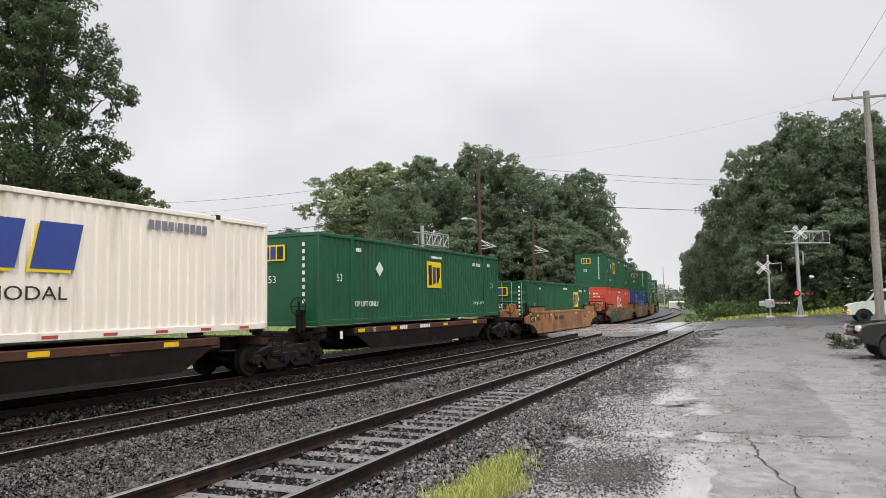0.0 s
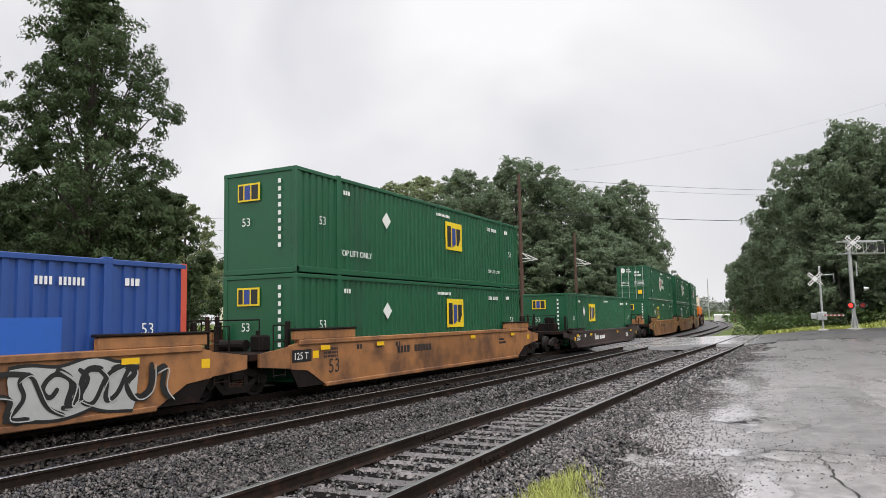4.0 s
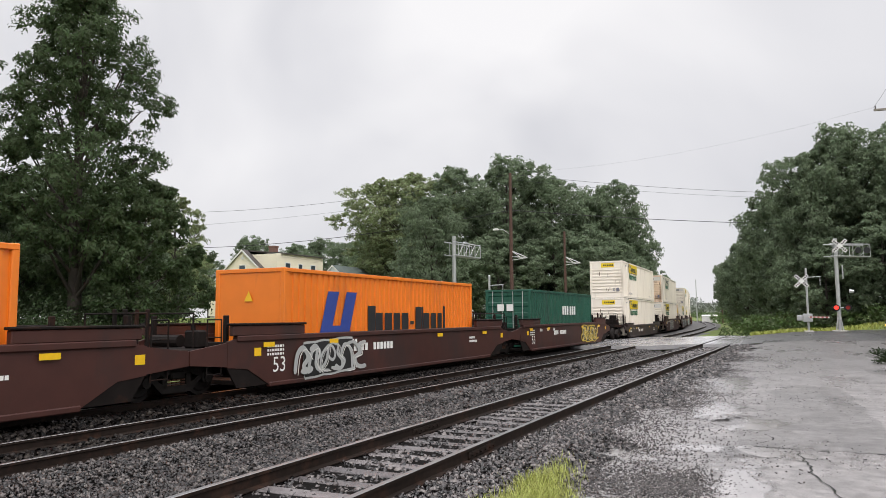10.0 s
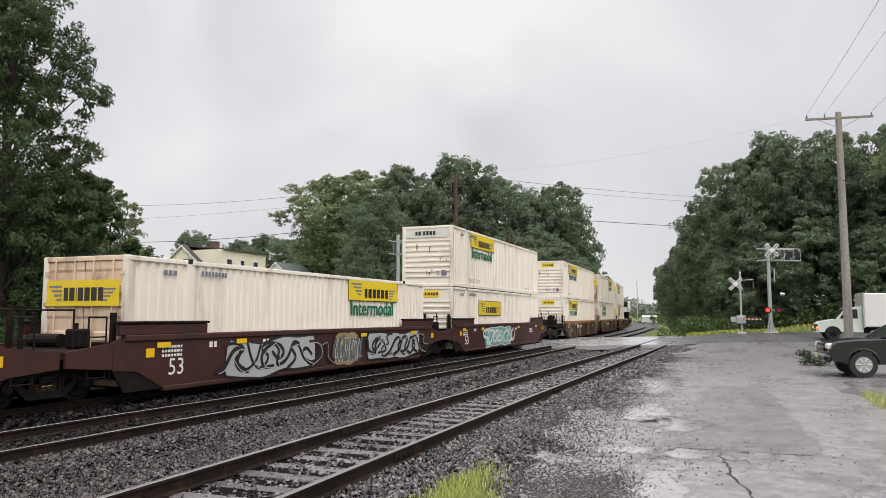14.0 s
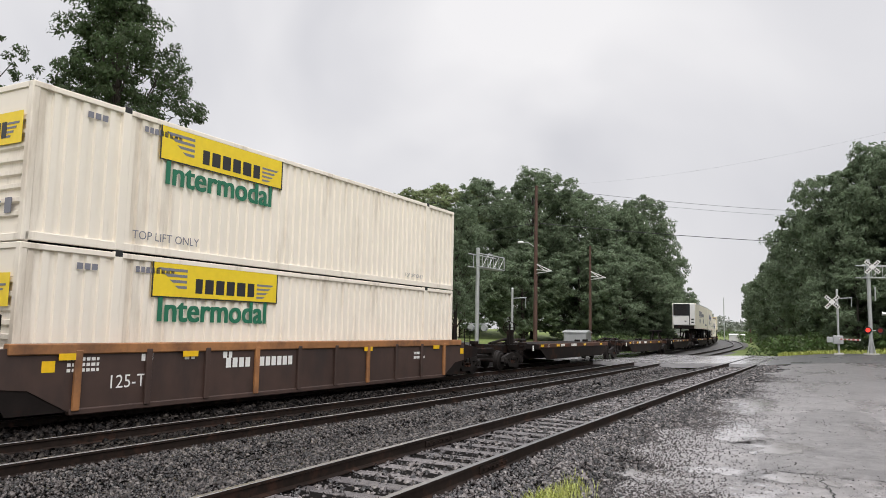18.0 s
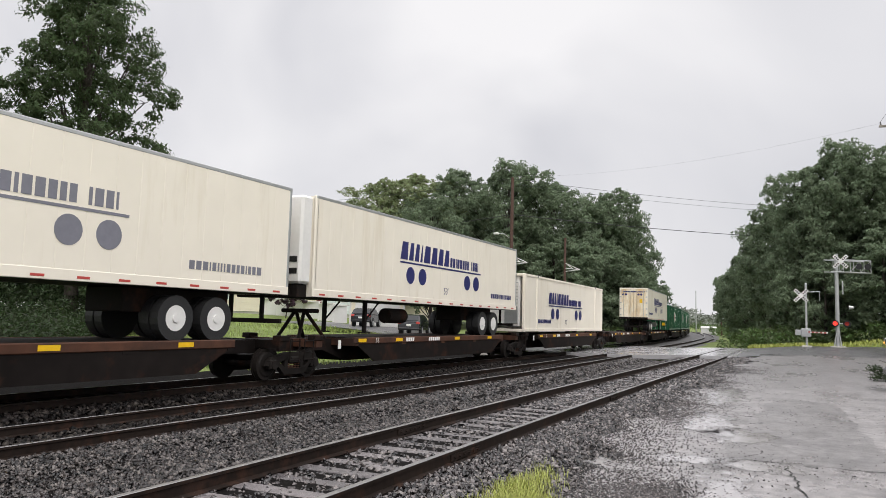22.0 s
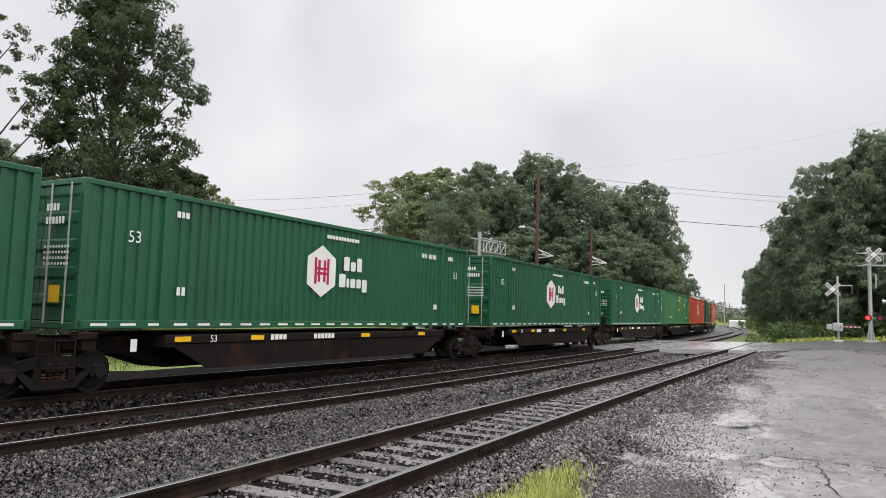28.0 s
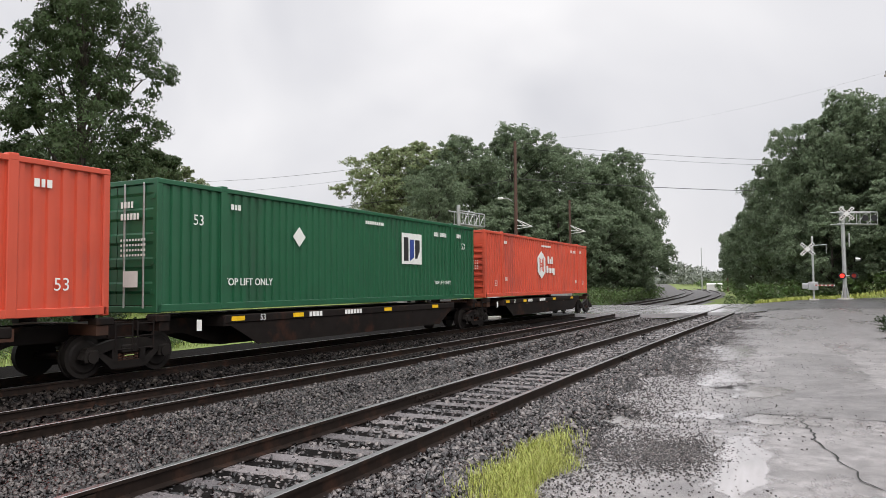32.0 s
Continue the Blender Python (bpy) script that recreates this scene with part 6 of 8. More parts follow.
sq_a = container("green", GREEN_C, lead="plain", label=G_SQ + ", on a spine car", marks=marks_square(7.7, gem=3.8))
sq_b = container("green", GREEN_C, lead="doors", label=G_SQ + ", in a well car", marks=marks_square(11.0, gem=12.4))
sq_c = container("green", GREEN_C, lead="plain", label=G_SQ + ", double-stacked", marks=marks_square(4.4, gem=3.3))
sq_d = container("green", GREEN_C, lead="plain", label=G_SQ + ", double-stacked", marks=marks_square(8.8, gem=4.6))
sq_w = container("green", GREEN_C, lead="plain", label=G_SQW + ", double-stacked", marks=marks_square(4.6, yellow=False, gem=11.5))
sq_e = container("green", GREEN_C, lead="doors", label=G_SQW + ", on a spine car", marks=marks_square(10.3, yellow=False, gem=4.8, second=False, size_z=1.95))
sq_l = container("green", GREEN_L, lead="doors", label="faded light green corrugated container with a yellow square panel", marks=marks_square(7.5, gem=12.0, second=False))
sq_blue = container("blue", BLUE_C, lead="doors", label="blue corrugated container with a yellow square and repainted patch", marks=marks_square(3.0))
part("repainted_patch", Geo().box(1.296, 1.301, 6.4, 13.2, 0.9, 1.75), BLUE_PATCH, sq_blue, "brighter blue repainted patch")
part("red_post", Geo().box(1.297, 1.302, 0.0, 0.16, 0.0, 2.9).box(1.297, 1.302, 15.99, 16.15, 0.0, 2.9), RED_C, sq_blue, "red corner posts")
hex_d = container("green", GREEN_C, lead="doors", label=G_HEX + " and door bars", marks=marks_hex(7.25), skirt=True)
hex_r = container("green", GREEN_C, lead="ribs", label=G_HEX + " and ribbed front", marks=marks_hex(7.25, doors=False), skirt=True)
hex_red = container("red", RED_C, lead="ribs", label=R_HEX, marks=marks_hex(7.4, red=False, doors=False))
orange = container("orange", ORANGE_C, length=12.19, lead="plain", label="bright orange corrugated container with blue slanted shapes", marks=marks_slantbars, width=2.44)
tealbox = container("green", GREEN_T, length=12.19, lead="doors", label="teal green corrugated container with a line of pale bars", marks=marks_tealbox, width=2.44)
yellowpanel_r = container("white", WHITE_C, lead="ribs", label=W_PANEL + " and ribbed front", marks=marks_yellowpanel(2.6))
yellowpanel_q = container("white", WHITE_C, lead="ribs", label=W_PANEL + " and pale front panel", marks=marks_yellowpanel(2.6, end_panel="pale"))
yellowpanel_w = container("white", WHITE_C, lead="ribs", label=W_PANEL + " on side and front", marks=marks_yellowpanel(2.8, end_panel="wide"))
yellowpanel_rusty = container("white", WHITE_C, lead="ribs", label="white corrugated container with a heavily rusted ribbed front", marks=marks_yellowpanel(2.85, panel=LOGO_FADED, end_panel="pale"), dirty=WHITE_DIRTY)
yellowpanel_d = container("white", WHITE_C, lead="doors", label="white corrugated container with rust-streaked doors", marks=marks_yellowpanel(9.75, end_panel="wide"), dirty=WHITE_DIRTY)
yellowpanel_p = container("white", WHITE_C, lead="ribs", label="white corrugated container with a yellow panel alone", marks=marks_yellowpanel(3.8, word=False, up=0.0))
slantblocks = container("white", WHITE_C, lead="plain", label="white corrugated container with slanted blue shapes", marks=marks_slantblocks)
discpairs_c = container("white", TRAILER_W, lead="unit", label="white smooth-sided container with dark blue discs", marks=marks_discpairs(3.9, web=1.9), plated=True)


def placed(proto, s, z, used=[]):
    """Puts a container on the train: the first use takes the built one, later ones a copy."""
    ob = proto if proto not in used else copy_thing(proto, Matrix())
    used.append(proto)
    return ride(ob, s, z, "lead")


def well(s, *args, **kw):
    return ride(well_car(*args, **kw), s, 0.0, "mid")


def spine(s, *args, **kw):
    return ride(spine_car(*args, **kw), s, 0.0, "mid")


BROWN_L, MAROON_L, DARK_L = "brown steel container well car, weathered and stained", "maroon steel container well car, grimy", "dark brown steel container well car, grimy"
SPINE_L = "rusty dark steel spine car with yellow patches"
# the front of the train as it stands in view at the start
spine(8.6, SPINE_L, lead_end=False, seed=1)
placed(slantblocks, 0.5, DECK_Z)
spine(27.2, SPINE_L, lead_end=True, trail_end=True, hitch=False)
placed(sq_a, 19.1, DECK_Z)
well(48.5, CAR_BROWN, BROWN_L + ", single load", lead_end=True, trail_end=True, big53=False, half=9.6, seed=1)
placed(sq_b, 40.4, STACK)
well(72.1, CAR_BROWN, BROWN_L + ", covered in graffiti", lead_end=True, spray=((-7.9, -2.6, 3, (0, 8)), (-0.9, 2.5, 4, (7, 0)), (2.7, 4.6, 4, (7, 0)), (4.8, 7.3, 4, (7, 0))), seed=2, code=False)
placed(hex_red, 64.0, STACK)
placed(sq_c, 64.0, UPPER)
well(91.9, CAR_BROWN, BROWN_L + ", with graffiti", spray=((-5.4, -1.2, 4, (2, 0)), (3.6, 7.0, 4, (0, 1))), seed=3)
placed(sq_blue, 83.8, STACK)
well(111.8, CAR_BROWN, BROWN_L, trail_end=True, seed=4)
placed(sq_d, 103.7, STACK)
placed(sq_d, 103.7, UPPER)
well(135.4, CAR_DARK, DARK_L + ", single load", lead_end=True, trail_end=True, half=9.6, big53=False, seed=5, top=0.95)
placed(sq_c, 127.3, STACK)
well(159.2, CAR_BROWN, BROWN_L, lead_end=True, seed=6)
placed(sq_c, 151.1, STACK)
placed(hex_d, 151.1, UPPER)
well(178.5, CAR_BROWN, BROWN_L, seed=7, spray=((1.6, 5.4, 4, (7, 0)),))
placed(sq_w, 170.3, STACK)
placed(hex_r, 170.3, UPPER)
well(198.1, CAR_BROWN, BROWN_L + ", with dark graffiti", trail_end=True, seed=8, spray=((-5.0, 0.6, 4, (0, 0)),))
placed(hex_r, 190.0, STACK)
placed(hex_r, 190.0, UPPER)
well(222.1, CAR_MAROON, MAROON_L + ", with pink and teal paint", lead_end=True, seed=9, spray=((-4.6, -2.0, 3, (4, 4)), (-1.9, -0.2, 2, (5, 5)), (2.2, 4.6, 4, (7, 0))))
placed(orange, 215.9, STACK)
well(241.6, CAR_MAROON, MAROON_L + ", with outlined graffiti", seed=10, spray=((-6.2, -3.0, 4, (1, 0)),))
placed(orange, 235.4, STACK)
well(261.1, CAR_MAROON, MAROON_L + ", with yellow graffiti", trail_end=True, seed=11, spray=((2.0, 6.0, 5, (3, 0)),))
placed(tealbox, 254.8, STACK)
well(285.1, CAR_DARK, DARK_L, lead_end=True, trail_end=True, half=9.6, big53=False, seed=12, top=0.95)
placed(yellowpanel_r, 276.9, STACK)
placed(yellowpanel_r, 276.9, UPPER)
well(308.6, CAR_MAROON, MAROON_L + ", with faint graffiti", lead_end=True, seed=13, spray=((-4.4, -0.2, 5, (1, 6)),))
placed(yellowpanel_q, 300.5, STACK)
placed(yellowpanel_rusty, 300.5, UPPER)
well(328.2, CAR_MAROON, MAROON_L + ", covered in graffiti", seed=14, spray=((-5.4, -0.4, 4, (0, 1)), (2.2, 7.4, 4, (0, 1)), (0.2, 2.0, 5, (7, 7))))
placed(yellowpanel_d, 320.1, STACK)
well(347.7, CAR_MAROON, MAROON_L + ", with teal graffiti", trail_end=True, seed=15, spray=((-4.4, 1.2, 4, (2, 5)),))
placed(yellowpanel_p, 339.6, STACK)
placed(yellowpanel_q, 339.6, UPPER)
well(371.9, CAR_RIB, "dark rib-sided well car with a rusty top chord", "ribbed", lead_end=True, seed=16, big53=False)
placed(yellowpanel_r, 363.8, STACK)
placed(yellowpanel_r, 363.8, UPPER)
well(391.6, CAR_RIB, "dark rib-sided well car with a rusty top chord", "ribbed", seed=17, big53=False)
placed(yellowpanel_rusty, 383.5, STACK)
placed(yellowpanel_d, 383.5, UPPER)
well(411.3, CAR_RIB, "dark rib-sided well car with a rusty top chord", "ribbed", trail_end=True, seed=18, big53=False)
placed(yellowpanel_w, 403.2, STACK)
placed(yellowpanel_w, 403.2, UPPER)
for i, s in enumerate((434.3, 451.8, 469.3)):
    spine(s, "empty " + SPINE_L, lead_end=i == 0, trail_end=i == 2, seed=i, hitch="folded" if i < 2 else True)
for i, s in enumerate((491.1, 508.5, 525.9, 543.4, 560.9)):
    spine(s, SPINE_L + (", empty" if i == 3 else ""), lead_end=i == 0, trail_end=i == 4, seed=i, hitch=(True, True, False, "folded", True)[i])
ride(trailer("white refrigerated semi-trailer with grey lettering bars", "reefer", marks_discpairs(4.0, web=12.6, grey=True, size_at=7.2)), 483.0, 1.10, "lead")
ride(trailer("white refrigerated semi-trailer with dark blue discs", "reefer", marks_discpairs(4.9, web=13.0, size_at=8.3)), 500.2, 1.10, "lead")
placed(discpairs_c, 517.6, DECK_Z)
ride(trailer("white semi-trailer with yellow-stained doors", "doors", marks_discpairs(4.75, web=1.0, size_at=7.9)), 552.9, 1.10, "lead")
for i, s in enumerate((580.4, 598.0, 614.9, 632.0, 650.2)):
    spine(s, SPINE_L, lead_end=i == 0, trail_end=i == 4, seed=i * 2, hitch=False, side=CAR_BLACKISH)
for s, p in ((571.9, hex_d), (589.9, hex_d), (606.8, hex_r), (623.8, hex_d), (642.1, hex_d)):
    placed(p, s, DECK_Z)
for i, s in enumerate((669.0, 687.4, 704.7, 722.0, 739.3)):
    spine(s, SPINE_L, lead_end=i == 0, trail_end=i == 4, seed=i + 1, hitch=False, side=CAR_BLACKISH)
for s, p in ((660.8, hex_r), (679.3, sq_l), (696.6, hex_red), (713.9, sq_e), (731.2, hex_red)):
    placed(p, s, DECK_Z)


# ---- trees and undergrowth ----
def leaf_cloud(rng, centres, radii, per, size, droop=0.3, hearts=None, kite=True):
    """Leaves as small blades round the given clump centres, turned up and outwards."""
    n = len(centres) * per
    which = np.repeat(np.arange(len(centres)), per)
    p = rng.normal(size=(n, 3))
    p /= np.linalg.norm(p, axis=1)[:, None]
    out = p.copy()
    p *= (rng.uniform(0.1, 1.0, (n, 1)) ** 0.5) * radii[which][:, None] * np.array([1, 1, 0.7])
    p += centres[which]
    face = rng.normal(size=(n, 3)) * 0.8 + 0.6 * out + np.array([0, 0, 0.45])
    if hearts is not None:
        away = p - hearts[which]
        face += 0.9 * away / (np.linalg.norm(away, axis=1)[:, None] + 1e-9)
    face /= np.linalg.norm(face, axis=1)[:, None]
    u = rng.normal(size=(n, 3)) + 0.6 * out
    u[:, 2] -= droop
    u -= face * (u * face).sum(1)[:, None]
    u /= np.linalg.norm(u, axis=1)[:, None] + 1e-9
    w = np.cross(face, u)
    s = size * rng.uniform(0.6, 1.4, (n, 1))
    if not kite:
        v = np.stack([p - u * s + w * s * 0.5, p + u * s, p - u * s * 0.7 - w * s * 0.55], 1).reshape(-1, 3)
        return v, np.arange(3 * n).reshape(-1, 3)
    a, b = p - u * s, p + u * s
    c, d = p + w * s * 0.36 + u * s * 0.1, p - w * s * 0.36 + u * s * 0.1
    v = np.stack([a, c, b, d], 1).reshape(-1, 3)
    return v, np.arange(4 * n).reshape(-1, 4)


def tree(label, seed, height, radius, clear, lobes, clumps, per, leaf, material, name="deciduous_tree", lean=0.0, lobe=0.30, group="trees", kite=False, droop=0.3, shape=0.7, taper=0.0):
    """A tapered trunk with limbs that each end in a lobe of leaf clumps; the outline is uneven, with gaps between lobes."""
    rng = np.random.default_rng(seed)
    t = thing(name, label, "tree", group)
    ends, centres, radii, hearts = [], [], [], []
    for i in range(lobes):
        u = (i + rng.uniform(0, 1)) / lobes
        z = clear + (height - clear) * (0.06 + 0.88 * u)
        width = radius * (math.sin(math.pi * min(0.16 + 0.78 * u, 1.0)) ** shape) * (1 + 0.16 * math.sin(5.1 * u + seed)) * (1 - taper * u)
        a = 2.4 * i + rng.uniform(-0.5, 0.5)
        r = width * rng.uniform(0.35, 0.92) * (0.35 if u > 0.93 else 1)
        q = radius * lobe * rng.uniform(0.75, 1.35) * (0.75 if u > 0.85 else 1)
        c = np.array((lean * z + r * math.cos(a), r * math.sin(a), z))
        ends.append((c, q))
        for _ in range(clumps):
            d = rng.normal(size=3) + np.array([0.5 * math.cos(a), 0.5 * math.sin(a), 0.35])
            d /= np.linalg.norm(d)
            k = rng.uniform(0.20, 0.34)
            centres.append(c + d * q * np.array([1.15, 1.15, 0.8]) * rng.uniform(0.2, 1.0) ** 0.6)
            radii.append(q * k)
            hearts.append(c)
    v, f = leaf_cloud(rng, np.array(centres), np.array(radii), per, leaf, droop, np.array(hearts), kite)
    trunk = Geo()
    r0 = 0.017 * height
    bend = lambda u: Vector((lean * height * u + 0.3 * math.sin(4 * u + seed) * u, 0.3 * math.cos(3 * u + seed) * u, height * u - 0.4))  # noqa: E731
    ring = (0, 0.06, 0.14, 0.25, 0.4, 0.55, 0.7, 0.85)
    for i in range(len(ring) - 1):
        trunk.tube(bend(ring[i]), bend(ring[i + 1]), r0 * (1.35 if i == 0 else 1.05 - 0.9 * ring[i]), r0 * (1.05 - 0.9 * ring[i + 1]), sides=9, caps=False)
    part("trunk", trunk, BARK, t, smooth=True)
    boughs = Geo()
    for c, q in ends:
        end = Vector(c)
        u = min(max((c[2] - rng.uniform(0.12, 0.26) * height) / height, clear * 0.7 / height), 0.82)
        base = bend(u) + Vector((0, 0, 0.4))
        mid = base.lerp(end, 0.5) + Vector((0, 0, -0.04 * (end - base).length))
        b = r0 * 0.36 * (1 - u * 0.6)
        boughs.tube(base, mid, b, b * 0.65, sides=6, caps=False)
        boughs.tube(mid, end, b * 0.65, b * 0.3, sides=5, caps=False)
        for _ in range(4):
            d = Vector(rng.normal(size=3)) * q * 0.22 + Vector((0, 0, q * 0.1))
            boughs.tube(end, end + d, b * 0.3, b * 0.1, sides=4, caps=False)
    part("branchwork", boughs, BARK, t, smooth=True)
    part("crown", bulk("crown", v, f, material), None, t)
    return t


def ground_at(x, y, ob):
    ob.matrix_basis = pose(x, y, land(x, y) - 0.05)
    return ob


LBL = "leafy deciduous tree with a dense dark green crown"
# the big near tree on the left and its neighbours
ground_at(-39.4, 30.7, tree("tall walnut-like tree, dark green crown of long leaves", 3, 24.5, 7.3, 4.0, 46, 24, 58, 0.145, LEAF_NEAR, kite=True, lobe=0.25, droop=0.8, taper=0.7))
ground_at(-48.6, 27.4, tree("tall leafy tree with an open dark green crown", 8, 21.5, 5.0, 6.0, 20, 14, 34, 0.15, LEAF_NEAR, kite=True, lobe=0.26, droop=0.8))
ground_at(-37.6, 33.6, tree("young leafy tree with a low spreading crown", 12, 10.6, 4.7, 1.2, 24, 20, 60, 0.15, LEAF_NEAR, kite=True, droop=0.6))
ground_at(-46.6, 46.0, tree("small leafy tree with a light green open crown", 14, 10.8, 3.6, 1.5, 26, 20, 30, 0.13, LEAF_LIGHT, kite=True))
ground_at(-53.0, 36.0, tree("leafy dark green tree with a low crown", 15, 12.0, 6.0, 1.6, 22, 20, 50, 0.2, LEAF_NEAR, kite=True))
ground_at(-45.0, 22.5, tree("leafy dark green tree with a low wide crown", 16, 11.0, 5.4, 2.0, 24, 20, 54, 0.16, LEAF_NEAR, kite=True, droop=0.7))

oak_a = tree(LBL, 21, 23.0, 7.8, 3.5, 34, 26, 42, 0.205, LEAF, lobe=0.34)
oak_b = tree("leafy deciduous tree with a rounded dark green crown", 22, 21.5, 6.8, 2.6, 32, 26, 42, 0.195, LEAF, lobe=0.34)
oak_c = tree("leafy tree with a lighter, more open crown", 23, 23.0, 6.2, 4.5, 40, 24, 36, 0.17, LEAF_LIGHT, lobe=0.31)
oak_d = tree("low leafy tree, dark green down to the ground", 24, 14.0, 5.4, 0.6, 28, 26, 42, 0.185, LEAF, lobe=0.34)


def stand(proto, x, y, top, turn, wide=1.0, used=[]):
    """A tree of a kind at a place, with its top at a height."""
    base = land(x, y) - 0.05
    ref = max(v.co.z for v in next(o for o in proto.children if o.name.startswith("crown")).data.vertices) - 0.4
    k = (top - base) / ref
    m = pose(x, y, base, 0, 0, turn) @ Matrix.Diagonal((k * wide, k * wide, k, 1))
    if proto in used:
        return copy_thing(proto, m)
    used.append(proto)
    proto.matrix_basis = m
    return proto


for proto, x, y, top, turn, wide in (
        (oak_c, -54.8, 94, 22.0, 10, 1.1), (oak_c, -49.0, 93, 24.2, 140, 1.15), (oak_b, -42.5, 93, 22.4, 20, 1.0), (oak_a, -34.3, 93, 23.2, 50, 1.0),
        (oak_b, -30.2, 99, 20.8, 200, 1.0), (oak_a, -26.8, 105, 20.8, 150, 0.95), (oak_b, -23.6, 109, 21.0, 80, 0.9), (oak_a, -23.2, 114, 18.4, 260, 0.85),
        (oak_d, -25.0, 120, 14.2, 30, 1.0), (oak_d, -38.5, 79, 10.4, 60, 1.25), (oak_d, -33.0, 86, 11.5, 160, 1.2), (oak_d, -27.5, 92, 12.0, 220, 1.2),
        (oak_d, -24.0, 98, 12.0, 300, 1.2), (oak_d, -22.8, 108, 11.0, 20, 1.2), (oak_b, -52.0, 104, 18.0, 100, 1.1), (oak_a, -41.0, 108, 20.0, 10, 1.1), (oak_d, -31.0, 150, 14.0, 200, 1.2), (oak_d, -36.0, 178, 14.0, 20, 1.2)):
    stand(proto, x, y, top, turn, wide)
for proto, x, y, top, turn, wide in (
        (oak_a, 4.6, 76, 19.3, 15, 0.9), (oak_b, 2.4, 75, 16.5, 100, 0.9), (oak_d, 2.0, 82, 14.8, 60, 0.95), (oak_b, -1.9, 94, 14.6, 10, 0.75), (oak_d, -3.6, 104, 11.5, 130, 0.9),
        (oak_d, -5.8, 118, 10.2, 240, 0.8), (oak_a, 9.5, 77, 19.5, 200, 0.95), (oak_b, 14.5, 74, 18.0, 300, 1.0), (oak_c, 17.5, 66, 21.5, 60, 0.9), (oak_a, 21.0, 76, 20.0, 90, 1.1),
        (oak_b, 27, 72, 19, 0, 1.1), (oak_a, 34, 70, 21, 30, 1.1), (oak_d, 7.0, 71, 9.5, 45, 1.2), (oak_d, 12.5, 69, 9.0, 145, 1.2), (oak_d, 2.6, 70.5, 7.5, 250, 1.1), (oak_d, 18.5, 68, 9.5, 20, 1.2), (oak_a, 13, 88, 19, 50, 1.2), (oak_b, -9.5, 140, 11.5, 10, 0.7), (oak_b, -11.5, 170, 13.0, 100, 0.8)):
    stand(proto, x, y, top, turn, wide)
# the dark wood behind the big tree
for proto, x, y, top, turn, wide in ((oak_d, -43.5, 37.5, 8.5, 10, 0.9), (oak_d, -49.0, 40, 10.5, 70, 1.0), (oak_d, -56.0, 42, 11.5, 130, 1.1), (oak_b, -62, 46, 16, 20, 0.9), (oak_d, -53.5, 31, 10, 200, 1.0),
        (oak_d, -60, 34, 11, 300, 1.1), (oak_a, -68, 40, 17, 40, 1.0), (oak_d, -47.0, 28.0, 7.5, 160, 1.0), (oak_d, -65, 28, 11, 240, 1.2), (oak_b, -75, 34, 15, 80, 1.0)):
    stand(proto, x, y, top, turn, wide)
# the tree that hangs over the garage
stand(oak_b, -30.6, 62.0, 13.0, 75, 0.85)
# behind the houses, and far off down the line
for proto, x, y, top, turn, wide in ((oak_a, -118, 142, 22.0, 0, 1.0), (oak_b, -106, 142, 18.5, 40, 1.2), (oak_a, -92, 132, 19.0, 80, 1.2), (oak_b, -80, 128, 17.0, 130, 1.3), (oak_a, -70, 118, 18.0, 30, 1.2),
        (oak_b, -130, 128, 15, 200, 1.3), (oak_a, -88, 84, 13, 220, 1.1), (oak_d, -76, 74, 9.0, 30, 1.3), (oak_d, -68, 60, 6.5, 130, 1.3), (oak_b, -100, 100, 14.0, 10, 1.3), (oak_a, -140, 150, 18, 0, 1.4), (oak_d, -85, 60, 9, 60, 1.5)):
    stand(proto, x, y, top, turn, wide)
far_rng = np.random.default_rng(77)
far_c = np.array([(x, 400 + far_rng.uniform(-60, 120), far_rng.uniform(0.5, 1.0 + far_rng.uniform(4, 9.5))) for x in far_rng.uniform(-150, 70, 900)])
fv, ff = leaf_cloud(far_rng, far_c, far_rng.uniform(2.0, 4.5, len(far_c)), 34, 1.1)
tagged(new("far_woods", bulk("far_woods", fv, ff, LEAF_FAR)), "grey-green woods far down the line, haze put into the colour", "woods", kind="stuff")
plum = ground_at(-46.5, 61.0, tree("small plum tree with dark purple leaves", 31, 3.6, 1.7, 0.9, 16, 8, 40, 0.13, LEAF_PURPLE, "plum_tree"))
copy_thing(plum, pose(-76, 70, land(-76, 70), 0, 0, 60) @ Matrix.Diagonal((1.6, 1.6, 1.4, 1)))


def weeds(name, rng, count, spot, radius, per, leaf, material, label):
    c = np.array([spot() for _ in range(count)])
    v, f = leaf_cloud(rng, c, rng.uniform(radius * 0.6, radius * 1.4, count), per, leaf, -0.3)
    return tagged(new(name, bulk(name, v, f, material)), label, "weeds", kind="stuff")


wr = np.random.default_rng(9)


def verge(x0, x1, y0, y1, h):
    def spot():
        x, y = wr.uniform(x0, x1), wr.uniform(y0, y1)
        return (x, y, land(x, y) + wr.uniform(0.05, h))
    return spot


def beside(track, a, b, y0, y1, h):
    def spot():
        y = wr.uniform(y0, y1)
        x = track(y) + wr.uniform(a, b)
        return (x, y, land(x, y) + wr.uniform(0.0, h))
    return spot


